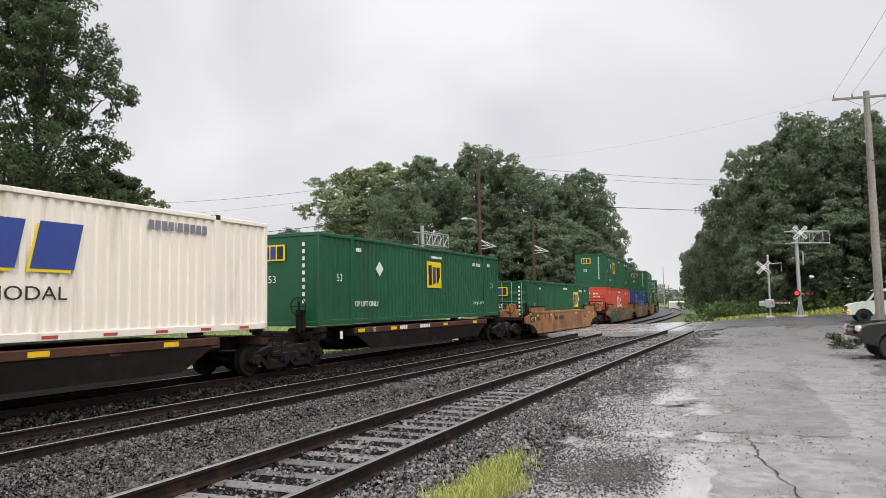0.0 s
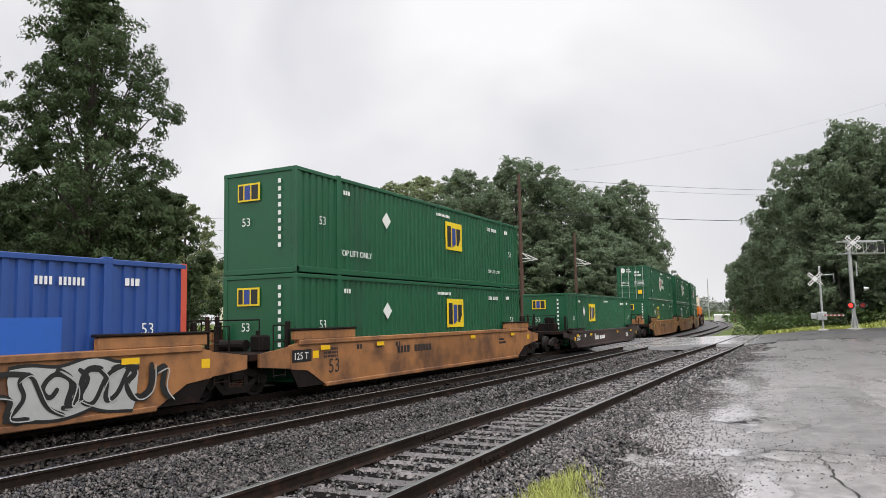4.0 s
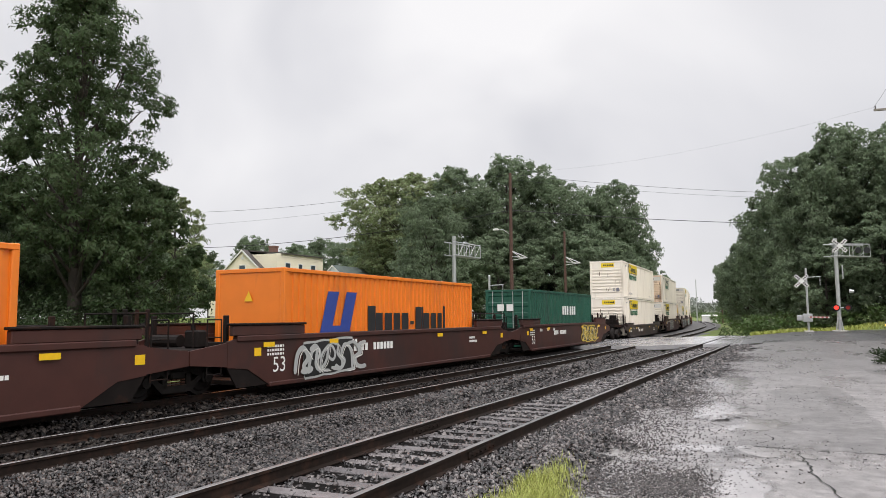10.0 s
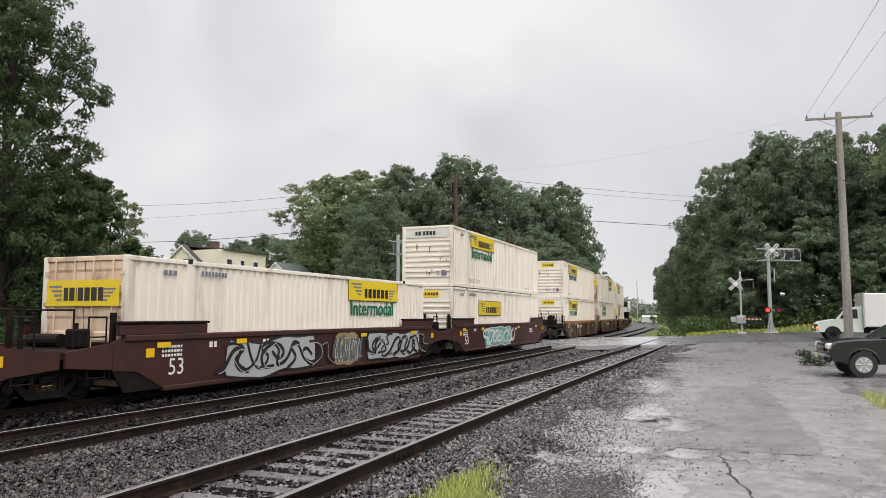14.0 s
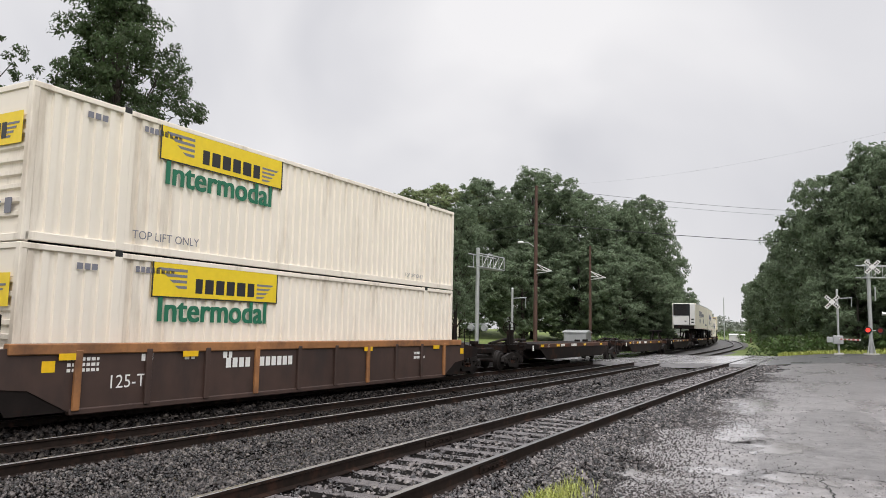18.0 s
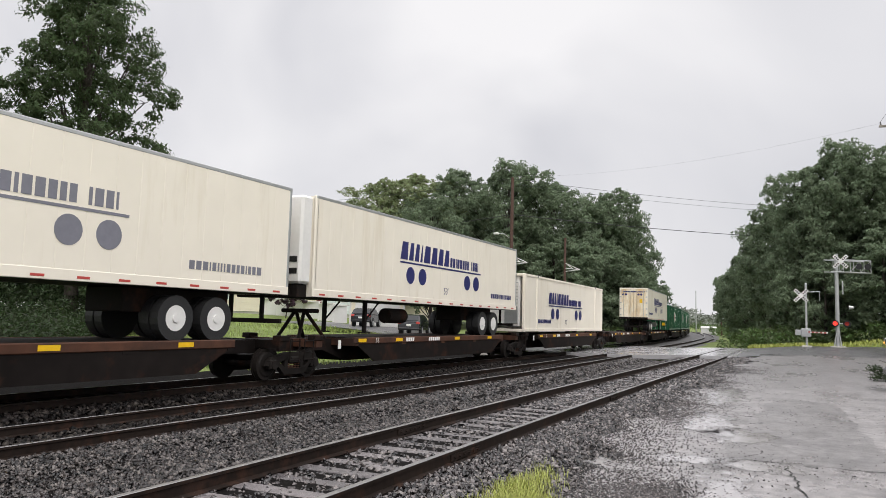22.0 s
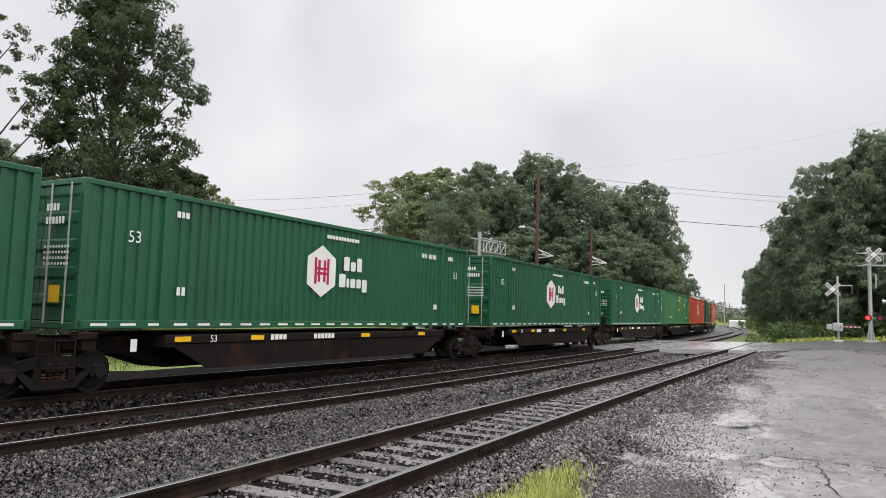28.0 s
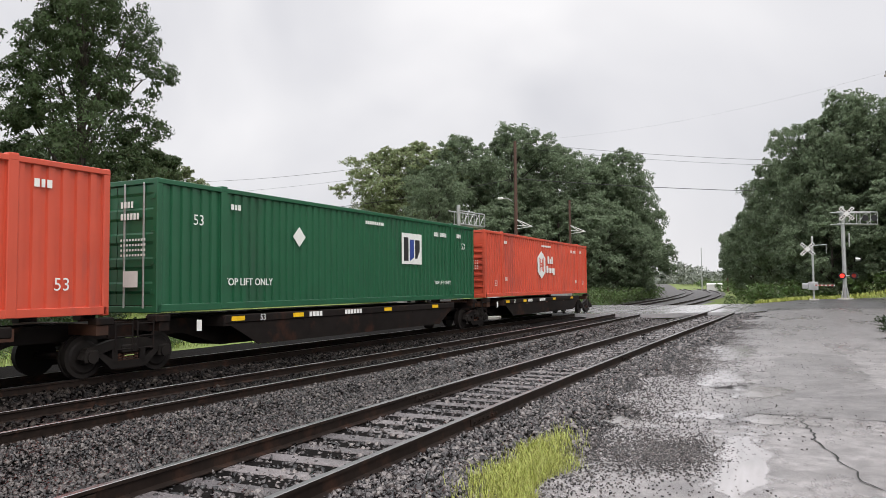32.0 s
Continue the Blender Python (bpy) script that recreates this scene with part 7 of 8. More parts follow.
weeds("weeds", wr, 420, beside(main_far, -12, -8.3, 0, 43, 0.3), 0.35, 28, 0.11, WEED, "green weeds and brambles along the railway")
weeds("weeds", wr, 260, beside(main_far, -9, -3.5, 64, 130, 1.5), 0.8, 40, 0.16, WEED, "thick green brambles beside the curve")
weeds("weeds", wr, 330, verge(-4.0, 26, 66.5, 74, 1.4), 0.75, 42, 0.17, WEED, "thick green bushes at the foot of the trees")
weeds("weeds", wr, 120, beside(main_near, 3.2, 7.5, 70, 150, 0.9), 0.7, 36, 0.16, WEED, "green bushes along the track")
weeds("weeds", wr, 200, beside(main_near, 2.8, 16, 120, 330, 2.2), 1.5, 36, 0.36, WEED, "green brambles along the far curve")
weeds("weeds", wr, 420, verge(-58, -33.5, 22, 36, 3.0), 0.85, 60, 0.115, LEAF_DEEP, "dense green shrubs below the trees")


def thicket():
    y = wr.uniform(12, 31)
    x = -max(1.12 * y, 23.5) - wr.uniform(1.5, 16)
    return (x, y, land(x, y) + wr.uniform(0.0, 1.7))


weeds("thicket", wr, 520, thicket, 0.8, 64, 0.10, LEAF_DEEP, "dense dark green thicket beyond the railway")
weeds("small_bush", wr, 14, lambda: (2.55 + wr.normal() * 0.22, 27.6 + wr.normal() * 0.22, land(2.5, 27.6) + wr.uniform(0.0, 0.4)), 0.2, 80, 0.05, LEAF_DEEP, "low dark green bush on the gravel")


def blades(name, rng, n, spot, height, width, material, label):
    """Grass, each blade a bent tapering strip."""
    p = np.array([spot() for _ in range(n)])
    a = rng.uniform(0, 2 * math.pi, n)
    d = np.stack([np.cos(a), np.sin(a), 0 * a], 1)
    s = np.stack([-np.sin(a), np.cos(a), 0 * a], 1)
    h = height * rng.uniform(0.45, 1.25, (n, 1))
    bend = h * rng.uniform(0.15, 0.85, (n, 1))
    up = np.array([[0, 0, 1.0]])
    w = width * rng.uniform(0.6, 1.3, (n, 1))
    v = np.stack([p - s * w, p + s * w, p + d * bend * 0.35 + up * h * 0.6 + s * w * 0.7, p + d * bend * 0.35 + up * h * 0.6 - s * w * 0.7, p + d * bend + up * h * 0.9], 1).reshape(-1, 3)
    i = 5 * np.arange(n)[:, None]
    f = np.concatenate([i + np.array([[0, 1, 2]]), i + np.array([[0, 2, 3]]), i + np.array([[3, 2, 4]])])
    return tagged(new(name, bulk(name, v, f, material)), label, "grass", kind="stuff")


def tuft_spot():
    while True:
        y = 6.2 + 0.75 * wr.normal()
        x = -2.40 - 0.12 * (y - 6.3) + wr.normal() * (0.09 + 0.10 * smooth(8.2, 5.6, y)) + 0.05 * math.sin(5 * y)
        if 4.6 < y < 8.8 and x < lot_edge(y) + 0.35:
            return (x, y, max(bed_height(x, y), land(x, y)) - 0.015)


blades("grass_tuft", wr, 9000, tuft_spot, 0.105, 0.003, GRASS_YELLOW, "bright yellow-green grass tuft at the edge of the asphalt")
blades("grass_patch", wr, 2600, lambda: (lambda x, y: (x, y, land(x, y)))(2.45 + abs(wr.normal()) * 0.9, wr.uniform(9, 18)), 0.16, 0.006, GRASS_YELLOW, "bright green grass at the edge of the lot")
blades("long_grass", wr, 22000, lambda: (lambda x, y: (x, y, land(x, y) - 0.03))(wr.uniform(-56, -20), wr.uniform(24, 50)), 0.28, 0.012, GRASS, "long pale green grass beyond the railway")
blades("verge_grass", wr, 9000, lambda: (lambda x, y: (x, y, land(x, y) - 0.03))(wr.uniform(-3.2, 30), wr.uniform(62.6, 67)), 0.3, 0.02, GRASS_YELLOW, "bright green grass verge beside the road")
blades("track_grass", wr, 9000, lambda: (lambda y: (lambda x: (x, y, land(x, y) - 0.03))(main_far(y) - wr.uniform(7.8, 12)))(wr.uniform(2, 42)), 0.28, 0.010, GRASS, "grass along the far side of the track")


# ---- houses ----
def window_unit(parent, x, y, z, w, h, face, awning=False):
    """A sash window on a wall that faces -y or +x."""
    if face == "-y":
        f = Geo().box(x - w / 2 - 0.09, x + w / 2 + 0.09, y - 0.05, y + 0.02, z - 0.09, z + h + 0.09)
        g = Geo().box(x - w / 2, x + w / 2, y - 0.06, y - 0.03, z, z + h)
        b = Geo().box(x - w / 2, x + w / 2, y - 0.075, y - 0.055, z + h / 2 - 0.03, z + h / 2 + 0.03)
    else:
        f = Geo().box(x - 0.02, x + 0.05, y - w / 2 - 0.09, y + w / 2 + 0.09, z - 0.09, z + h + 0.09)
        g = Geo().box(x + 0.03, x + 0.06, y - w / 2, y + w / 2, z, z + h)
        b = Geo().box(x + 0.055, x + 0.075, y - w / 2, y + w / 2, z + h / 2 - 0.03, z + h / 2 + 0.03)
    win = part("window", f, WHITE_PAINT, parent)
    part("pane", g, WINDOW, win)
    part("sash_bar", b, WHITE_PAINT, win)


def clapboards(name, outline_width, height, parent, material, m, gable=None, rows=None):
    """Lapped boards on a wall w wide and h high in the local x-z plane, facing -y; a gable narrows them above."""
    g = Geo()
    step = 0.2
    z = 0.0
    top = gable or height
    while z < top - 0.01:
        z2 = min(z + step, top)
        def half(zz):
            return outline_width / 2 if zz <= height or not gable else outline_width / 2 * max((gable - zz) / (gable - height), 0.0)
        a, b = half(z), half(z2)
        g.face([(-a, -0.03, z), (a, -0.03, z), (b, 0.0, z2), (-b, 0.0, z2)])
        g.face([(-a, 0.0, z), (a, 0.0, z), (a, -0.03, z), (-a, -0.03, z)])
        z = z2
    return part(name, g.moved(m), material, parent)


def gable_house(label, x, y, w, d, eave, ridge, material, roof_mat, dormer=False, windows=(), side_windows=(), base_h=0.55):
    z = land(x, y) - 0.1
    h = thing("house", label, "house", "houses beyond the railway", pose(x, y, z))
    part("foundation", Geo().box(-w / 2 + 0.05, w / 2 - 0.05, 0.05, d - 0.05, -0.6, base_h), FOUNDATION, h)
    core = Geo().extrude([(-w / 2 + 0.04, 0.04), (w / 2 - 0.04, 0.04), (w / 2 - 0.04, d - 0.04), (-w / 2 + 0.04, d - 0.04)], base_h, eave)
    part("wall_core", core, material, h)
    clapboards("front_wall", w, eave - base_h, h, material, Matrix.Translation((0, 0, base_h)), gable=ridge - base_h)
    clapboards("side_wall", d, (ridge - 0.56 if dormer else eave) - base_h, h, material, Matrix.Translation((w / 2, d / 2, base_h)) @ pose(0, 0, 0, 0, 0, 90))
    part("back_gable", Geo().face([(-w / 2, d, base_h), (w / 2, d, base_h), (w / 2, d, eave), (0, d, ridge), (-w / 2, d, eave)]), material, h)
    o = 0.35
    slope = (ridge - eave) / (w / 2)
    for s in (-1, 1):
        if dormer and s > 0:
            part("roof", Geo().slab([(0.0, ridge + 0.05), (w / 2 + 0.25, ridge - 0.45), (w / 2 + 0.25, ridge - 0.58), (0.0, ridge - 0.1)], 0, 1).moved(Matrix(((0, 1, 0, 0), (d - 0.5, 0, 0, 0.75), (0, 0, 1, 0), (0, 0, 0, 1)))), roof_mat, h)
            part("roof_edge", Geo().slab([(0.0, ridge + 0.06), (w / 2 + o, eave - slope * o + 0.06), (w / 2 + o, eave - slope * o - 0.1), (0.0, ridge - 0.1)], 0, 1).moved(Matrix(((0, 1, 0, 0), (0.95, 0, 0, -0.2), (0, 0, 1, 0), (0, 0, 0, 1)))), roof_mat, h)
            clapboards("dormer_front", w / 2, ridge - 0.52 - base_h, h, material, Matrix.Translation((w / 4, 0.76, base_h)))
            continue
        part("roof", Geo().slab([(0.0, ridge + 0.06), (s * (w / 2 + o), eave - slope * o + 0.06), (s * (w / 2 + o), eave - slope * o - 0.1), (0.0, ridge - 0.1)], 0, 1).moved(Matrix(((0, 1, 0, 0), (d + 0.4, 0, 0, -0.2), (0, 0, 1, 0), (0, 0, 0, 1)))), roof_mat, h)
    for s in (-1, 1):
        part("barge_board", Geo().slab([(0.0, ridge + 0.04), (s * (w / 2 + o), eave - slope * o + 0.04), (s * (w / 2 + o), eave - slope * o - 0.16), (0.0, ridge - 0.17)], 0, 1).moved(Matrix(((0, 1, 0, 0), (0.05, 0, 0, -0.26), (0, 0, 1, 0), (0, 0, 0, 1)))), WHITE_PAINT, h)
        part("corner_board", Geo().box(s * w / 2 - 0.09, s * w / 2 + 0.09, -0.06, 0.05, base_h, eave), WHITE_PAINT, h)
    part("belt_board", Geo().box(-w / 2, w / 2, -0.055, 0.0, eave - 0.12, eave + 0.06), WHITE_PAINT, h)
    for wx, wz, ww, wh in windows:
        window_unit(h, wx, -0.03, wz, ww, wh, "-y")
    for wy, wz, ww, wh in side_windows:
        window_unit(h, w / 2 + 0.03, wy, wz, ww, wh, "+x")
    return h


cape = gable_house("cream clapboard house with a dark shingle roof and a rear dormer", -56.8, 66, 9.6, 9.0, 4.0, 8.1, SIDING, SHINGLE, True,
                   windows=((0.0, 5.2, 0.8, 1.1), (-2.2, 1.9, 1.0, 1.5), (1.9, 2.3, 1.0, 1.2), (-3.4, 0.15, 0.9, 0.3)), side_windows=((2.0, 5.4, 0.8, 1.1), (4.4, 5.4, 0.6, 1.1), (6.9, 5.4, 0.8, 1.1), (1.6, 1.9, 0.9, 1.2), (5.0, 1.9, 0.8, 1.2)))
part("chimney", Geo().box(-0.3, 0.5, 5.0, 5.8, 6.8, 9.0, bev=0.02).box(-0.35, 0.55, 4.95, 5.85, 8.8, 9.0), BRICK, cape, "red brick chimney")
part("attic_vent", Geo().face([(-0.3, -0.05, 7.0), (0.3, -0.05, 7.0), (0, -0.05, 7.5)]), WHITE_PAINT, cape)
part("downspout", Geo().box(4.85, 4.95, -0.02, 0.08, 0.3, 4.0), WHITE_PAINT, cape)
part("side_shed_roof", Geo().slab([(0.3, 3.0), (5.2, 3.0), (5.2, 3.7), (0.3, 3.7)], 4.8, 5.6), WHITE_PAINT, cape, "white side porch")
gable_house("pale blue clapboard house with a grey shingle roof", -56.5, 84, 7.2, 9.0, 4.2, 7.4, SIDING_W, SHINGLE_G, windows=((0.3, 4.6, 0.8, 1.0), (-2.0, 2.2, 0.9, 0.5), (2.2, 2.2, 1.0, 0.5)))
garage = gable_house("cream clapboard garage with a wide white door", -36.4, 62, 6.0, 6.5, 2.7, 4.3, SIDING, SHINGLE, base_h=0.15, windows=())
part("garage_door", Geo().box(-2.3, 2.5, -0.12, -0.03, 0.1, 2.35, bev=0.015).box(-2.4, 2.6, -0.1, -0.02, 0.05, 2.45), WHITE_PAINT, garage, "wide white panelled garage door")
part("loft_door", Geo().box(-0.3, 0.7, -0.1, -0.03, 2.9, 3.9), WHITE_PAINT, garage)

fence = thing("vinyl_fence", "tall white vinyl panel fence beside the house", "fence")
FX = [(-51.4, 63.5), (-49.4, 63.2), (-47.4, 62.9), (-45.4, 62.6), (-43.4, 62.3), (-41.4, 62.0), (-39.6, 61.7)]
for (xa, ya), (xb, yb) in zip(FX, FX[1:]):
    za = land(xa, ya) - 0.1
    part("fence_post", Geo().box(xa - 0.07, xa + 0.07, ya - 0.07, ya + 0.07, za, za + 1.95, bev=0.015), WHITE_PAINT, fence)
    n = 10
    for i in range(n):
        x0, x1 = xa + (xb - xa) * (i + 0.04) / n, xa + (xb - xa) * (i + 0.96) / n
        y0 = ya + (yb - ya) * (i + 0.5) / n
        part("fence_board", Geo().box(x0, x1, y0 - 0.015, y0 + 0.015, za + 0.08, za + 1.8), WHITE_PAINT, fence)
    part("fence_rail", Geo().box(min(xa, xb), max(xa, xb), min(ya, yb) - 0.03, max(ya, yb) + 0.03, za + 1.76, za + 1.86), WHITE_PAINT, fence)
for x, y in ((-46.0, 66.0), (-43.5, 71.0)):
    z = land(x, y) + 0.6
    u = thing("patio_umbrella", "folded dark red patio umbrella behind the fence", "umbrella", "patio umbrellas")
    part("pole", Geo().tube((x, y, z - 0.7), (x, y, z + 2.9), 0.025), GALV, u)
    part("canopy", Geo().tube((x, y, z + 0.9), (x, y, z + 1.3), 0.22, 0.3, sides=9).tube((x, y, z + 1.3), (x, y, z + 2.7), 0.3, 0.06, sides=9), mat("umbrella_cloth", (0.16, 0.015, 0.02), 0.8), u)


# ---- crossing signals, poles and wires ----
def lamp_pair(parent, x, y, z, lit, axis=0.38):
    part("lamp_arm", Geo().tube((x - axis, y, z), (x + axis, y, z), 0.03), GALV, parent)
    for s in (-1, 1):
        c = x + s * axis
        housing = part("lamp_housing", Geo().tube((c, y - 0.02, z), (c, y - 0.05, z), 0.25, sides=20).tube((c, y + 0.16, z), (c, y - 0.02, z), 0.13, sides=14), BLACK, parent)
        part("lamp_hood", Geo().tube((c, y - 0.05, z), (c, y - 0.28, z + 0.02), 0.16, sides=16, caps=False), BLACK, housing)
        part("lens", Geo().tube((c, y - 0.06, z), (c, y - 0.09, z), 0.15, sides=18), lit[0] if s < 0 else lit[1], housing, "round red signal lens")


def crossbuck(parent, x, y, z, r=0.6):
    g = Geo()
    for a in (45, -45):
        g.add(Geo().box(-r, r, -0.012, 0.012, -0.115, 0.115), Matrix.Translation((x, y + (0.02 if a > 0 else 0), z)) @ pose(0, 0, 0, 0, a, 0))
    b = part("crossbuck", g, WHITE_PAINT, parent, "white X-shaped crossing sign")
    t = Geo()
    for a in (45, -45):
        for i in range(8):
            if i in (3, 4):
                continue
            t.add(Geo().box(-0.045, 0.045, -0.018, -0.013, -0.06, 0.06), Matrix.Translation((x, y, z)) @ pose(0, 0, 0, 0, a, 0) @ Matrix.Translation((-0.5 + i * 0.143, 0, 0)))
    part("crossbuck_lettering", t, BLACK, b)


def gate_mast(x, y, z, label, arm, lit, side=-1, sign=True):
    m = thing("crossing_gate", label, "crossing gate", "crossing gates", pose(x, y, z))
    part("base", Geo().box(-0.32, 0.32, -0.32, 0.32, -0.6, 0.12, bev=0.03), FOUNDATION, m)
    part("mast", Geo().tube((0, 0, 0.1), (0, 0, 4.6), 0.075, sides=14).tube((0, 0, 4.6), (0, 0, 4.68), 0.09, 0.05, sides=14), GALV, m)
    if sign:
        crossbuck(m, -0.32 if side < 0 else 0.32, -0.12, 3.75)
    part("bell_arm", Geo().tube((0, 0, 4.0), (0.95, 0, 4.05), 0.03).tube((0.9, 0, 4.05), (0.9, 0, 3.4), 0.02), GALV, m)
    mech = part("gate_mechanism", Geo().box(-0.35, 0.3, -0.3, 0.3, 0.75, 1.35, bev=0.04), GALV, m, "grey gate mechanism box")
    for cy in (-0.25, 0.12):
        part("counterweight", Geo().box(-0.75, -0.35, cy, cy + 0.13, 0.85, 1.25, bev=0.03), GALV, mech)
    rot = Matrix.Translation((0.3 * math.cos(radians(arm)), 0.3 * math.sin(radians(arm)), 1.1)) @ pose(0, 0, 0, 0, 0, arm)
    beam = part("gate_arm", Geo().box(0, 6.0, -0.025, 0.025, -0.05, 0.05).moved(rot), LOGO_WHITE, m, "lowered white gate arm")
    for i in range(5):
        part("stripe", Geo().box(0.4 + 1.2 * i, 1.0 + 1.2 * i, -0.029, 0.029, -0.054, 0.054).moved(rot), TAPE_RED, beam, "red stripe")
    return m


def cantilever(x, y, z, label, reach, sign, lit, arm_turn, tall=0.0):
    low, high = 5.55 + tall, 6.45 + tall
    c = thing("signal_cantilever", label, "crossing signal", "signal cantilevers", pose(x, y, z))
    part("base", Geo().box(-0.5, 0.5, -0.5, 0.5, -0.6, 0.1), FOUNDATION, c)
    mast = Geo().tube((0, 0, 0.1), (0, 0, 6.9 + tall), 0.15, 0.13, sides=16)
    for i in range(4):
        a = math.pi / 2 * i + 0.78
        mast.tube((0.34 * math.cos(a), 0.34 * math.sin(a), 0.08), (0.12 * math.cos(a), 0.12 * math.sin(a), 1.1), 0.035, sides=6)
    part("mast", mast, GALV, c)
    rot = pose(0, 0, 0, 0, 0, arm_turn)
    truss = Geo()
    for dz in (low, high):
        for dy in (-0.35, 0.35):
            truss.tube((-0.75 * sign, dy, dz), (reach * sign, dy, dz), 0.04, sides=7)
    n = int(reach / 0.7)
    for i in range(n + 1):
        p = reach * i / n * sign
        for dy in (-0.35, 0.35):
            truss.tube((p, dy, low), (p, dy, high), 0.025, sides=6)
        truss.tube((p, -0.35, low), (p, 0.35, low), 0.025, sides=6)
        if i < n:
            truss.tube((p, -0.35, low), (p + reach / n * sign, -0.35, high), 0.02, sides=5)
    part("truss_arm", truss.moved(rot), GALV, c, "open galvanised truss arm")
    part("walkway", Geo().box(min(0, reach * sign), max(0, reach * sign), -0.33, 0.33, low - 0.05, low - 0.01).moved(rot), GALV, c)
    return c


gate_mast(0.96, 60.0, land(0.96, 60) - 0.02, "galvanised crossing gate with a white X sign, arm lowered", -80, None)
right_cant = cantilever(3.05, 61.5, land(3.05, 61.5) - 0.02, "galvanised cantilever with red crossing lights", 2.6, 1, None, 35)
lamp_pair(right_cant, 0.2, -0.2, 1.75, (RED_LIT, RED_DARK))
crossbuck(right_cant, 0.25, -0.5, 6.3, 0.62)
part("bell", Geo().tube((0.75, 0, 2.95), (1.05, 0, 2.95), 0.16, 0.10, sides=14), GALV, right_cant)
part("side_sign", Geo().box(0.35, 0.42, -0.1, 0.45, 3.9, 4.9), GALV, right_cant)
for ax, ay in ((1.5, 0.7), (2.1, 1.1)):
    part("arm_lamp", Geo().tube((ax, ay, 6.0), (ax, ay - 0.2, 6.0), 0.22, sides=16), BLACK, right_cant)
left_cant = cantilever(-21.3, 46.5, land(-21.3, 46.5), "tall galvanised cantilever with signal gear, back view", 3.2, 1, None, 84, 0.7)
for zz in (2.3,):
    part("lamp_housing", Geo().tube((-0.6, 0, zz), (0.9, 0, zz), 0.03).tube((-0.45, -0.1, zz - 0.25), (-0.45, 0.2, zz - 0.25), 0.22, sides=14).tube((0.55, -0.1, zz - 0.25), (0.55, 0.2, zz - 0.25), 0.22, sides=14), GALV, left_cant)
gate_mast(-17.3, 43.0, land(-17.3, 43.0), "galvanised crossing gate mast beyond the train", 88, None, side=1, sign=False)

cab = thing("signal_cabinet", "silver metal railway signal cabinet with a pitched lid", "cabinet", "", pose(-19.2, 63.2, land(-19.2, 63.2)))
part("body", Geo().box(-1.0, 1.0, -0.8, 0.8, 0.0, 1.9, bev=0.03), GALV, cab)
part("lid", Geo().slab([(-0.9, 1.9), (0.9, 1.9), (0.9, 1.96), (0, 2.15), (-0.9, 1.96)], -1.1, 1.1), GALV, cab)
part("door", Geo().box(-0.85, 0.85, -0.84, -0.8, 0.15, 1.75, bev=0.01), GALV, cab)
part("label_plate", Geo().box(-0.2, 0.25, -0.86, -0.84, 0.6, 1.0), LOGO_WHITE, cab)


def utility_pole(x, y, top, label, paint, r=0.15, arm=None, group="utility poles"):
    z = land(x, y) - 0.1
    p = thing("utility_pole", label, "utility pole", group, pose(x, y, z))
    h = top - z
    part("shaft", Geo().tube((0, 0, 0), (0, 0, h), r, r * 0.68, sides=14), paint, p, smooth=False)
    if arm:
        w, turn, dz = arm
        m = pose(0, 0, 0, 0, 0, turn)
        part("crossarm", Geo().box(-w, w, -0.16, -0.05, h - dz - 0.06, h - dz + 0.06, bev=0.01).moved(m), paint, p)
        br = Geo()
        for s in (-1, 1):
            br.tube((s * w * 0.62, -0.1, h - dz - 0.05), (0, -0.1, h - dz - 0.6), 0.018, sides=6)
        part("brace", br.moved(m), GALV, p)
        for s in (-0.95, -0.42, 0.95):
            part("insulator", Geo().tube((s * w, -0.1, h - dz + 0.05), (s * w, -0.1, h - dz + 0.24), 0.045, 0.03, sides=8).moved(m), mat("insulator", (0.10, 0.09, 0.09), 0.3), p)
    return p


near_pole = utility_pole(6.15, 46.0, 13.1, "tall weathered grey wooden utility pole with a crossarm", POLE_WOOD, 0.235, (1.75, 8, 0.35))
pole_a = utility_pole(-23.4, 64, 15.0, "tall brown wooden utility pole with a street lamp", POLE_BROWN, 0.2)
part("lamp_arm", Geo().tube((0, 0, 9.6), (-0.6, -0.4, 10.1), 0.03, sides=6).tube((-0.6, -0.4, 10.1), (-1.1, -0.7, 10.1), 0.03, sides=6), GALV, pole_a)
part("lamp_head", Geo().box(-1.5, -0.95, -0.85, -0.6, 10.0, 10.2, bev=0.06), WHITE_PAINT, pole_a)
pole_b = utility_pole(-21.4, 75, 10.5, "brown wooden pole with a bracket panel", POLE_BROWN, 0.17)
for p, zz in ((pole_a, 7.6), (pole_b, 8.0)):
    fr = Geo()
    for a, b in (((0, 0, zz), (1.9, -1.0, zz - 0.25)), ((0, 0, zz + 0.55), (1.0, -0.5, zz - 0.1)), ((0, 0, zz - 0.35), (1.9, -1.0, zz - 0.25)), ((0, 0, zz + 0.55), (1.9, -1.0, zz - 0.25)), ((0, 0, zz - 0.35), (0, 0, zz + 0.55))):
        fr.tube(a, b, 0.04, sides=6)
    part("bracket_frame", fr, WHITE_PAINT, p, "white triangular bracket")
far_pole = utility_pole(-15.0, 190, 14.0, "distant wooden utility pole", POLE_BROWN, 0.2, (1.2, 0, 0.6))
utility_pole(-22.5, 205, 11.0, "distant pale signal mast", GALV, 0.15)


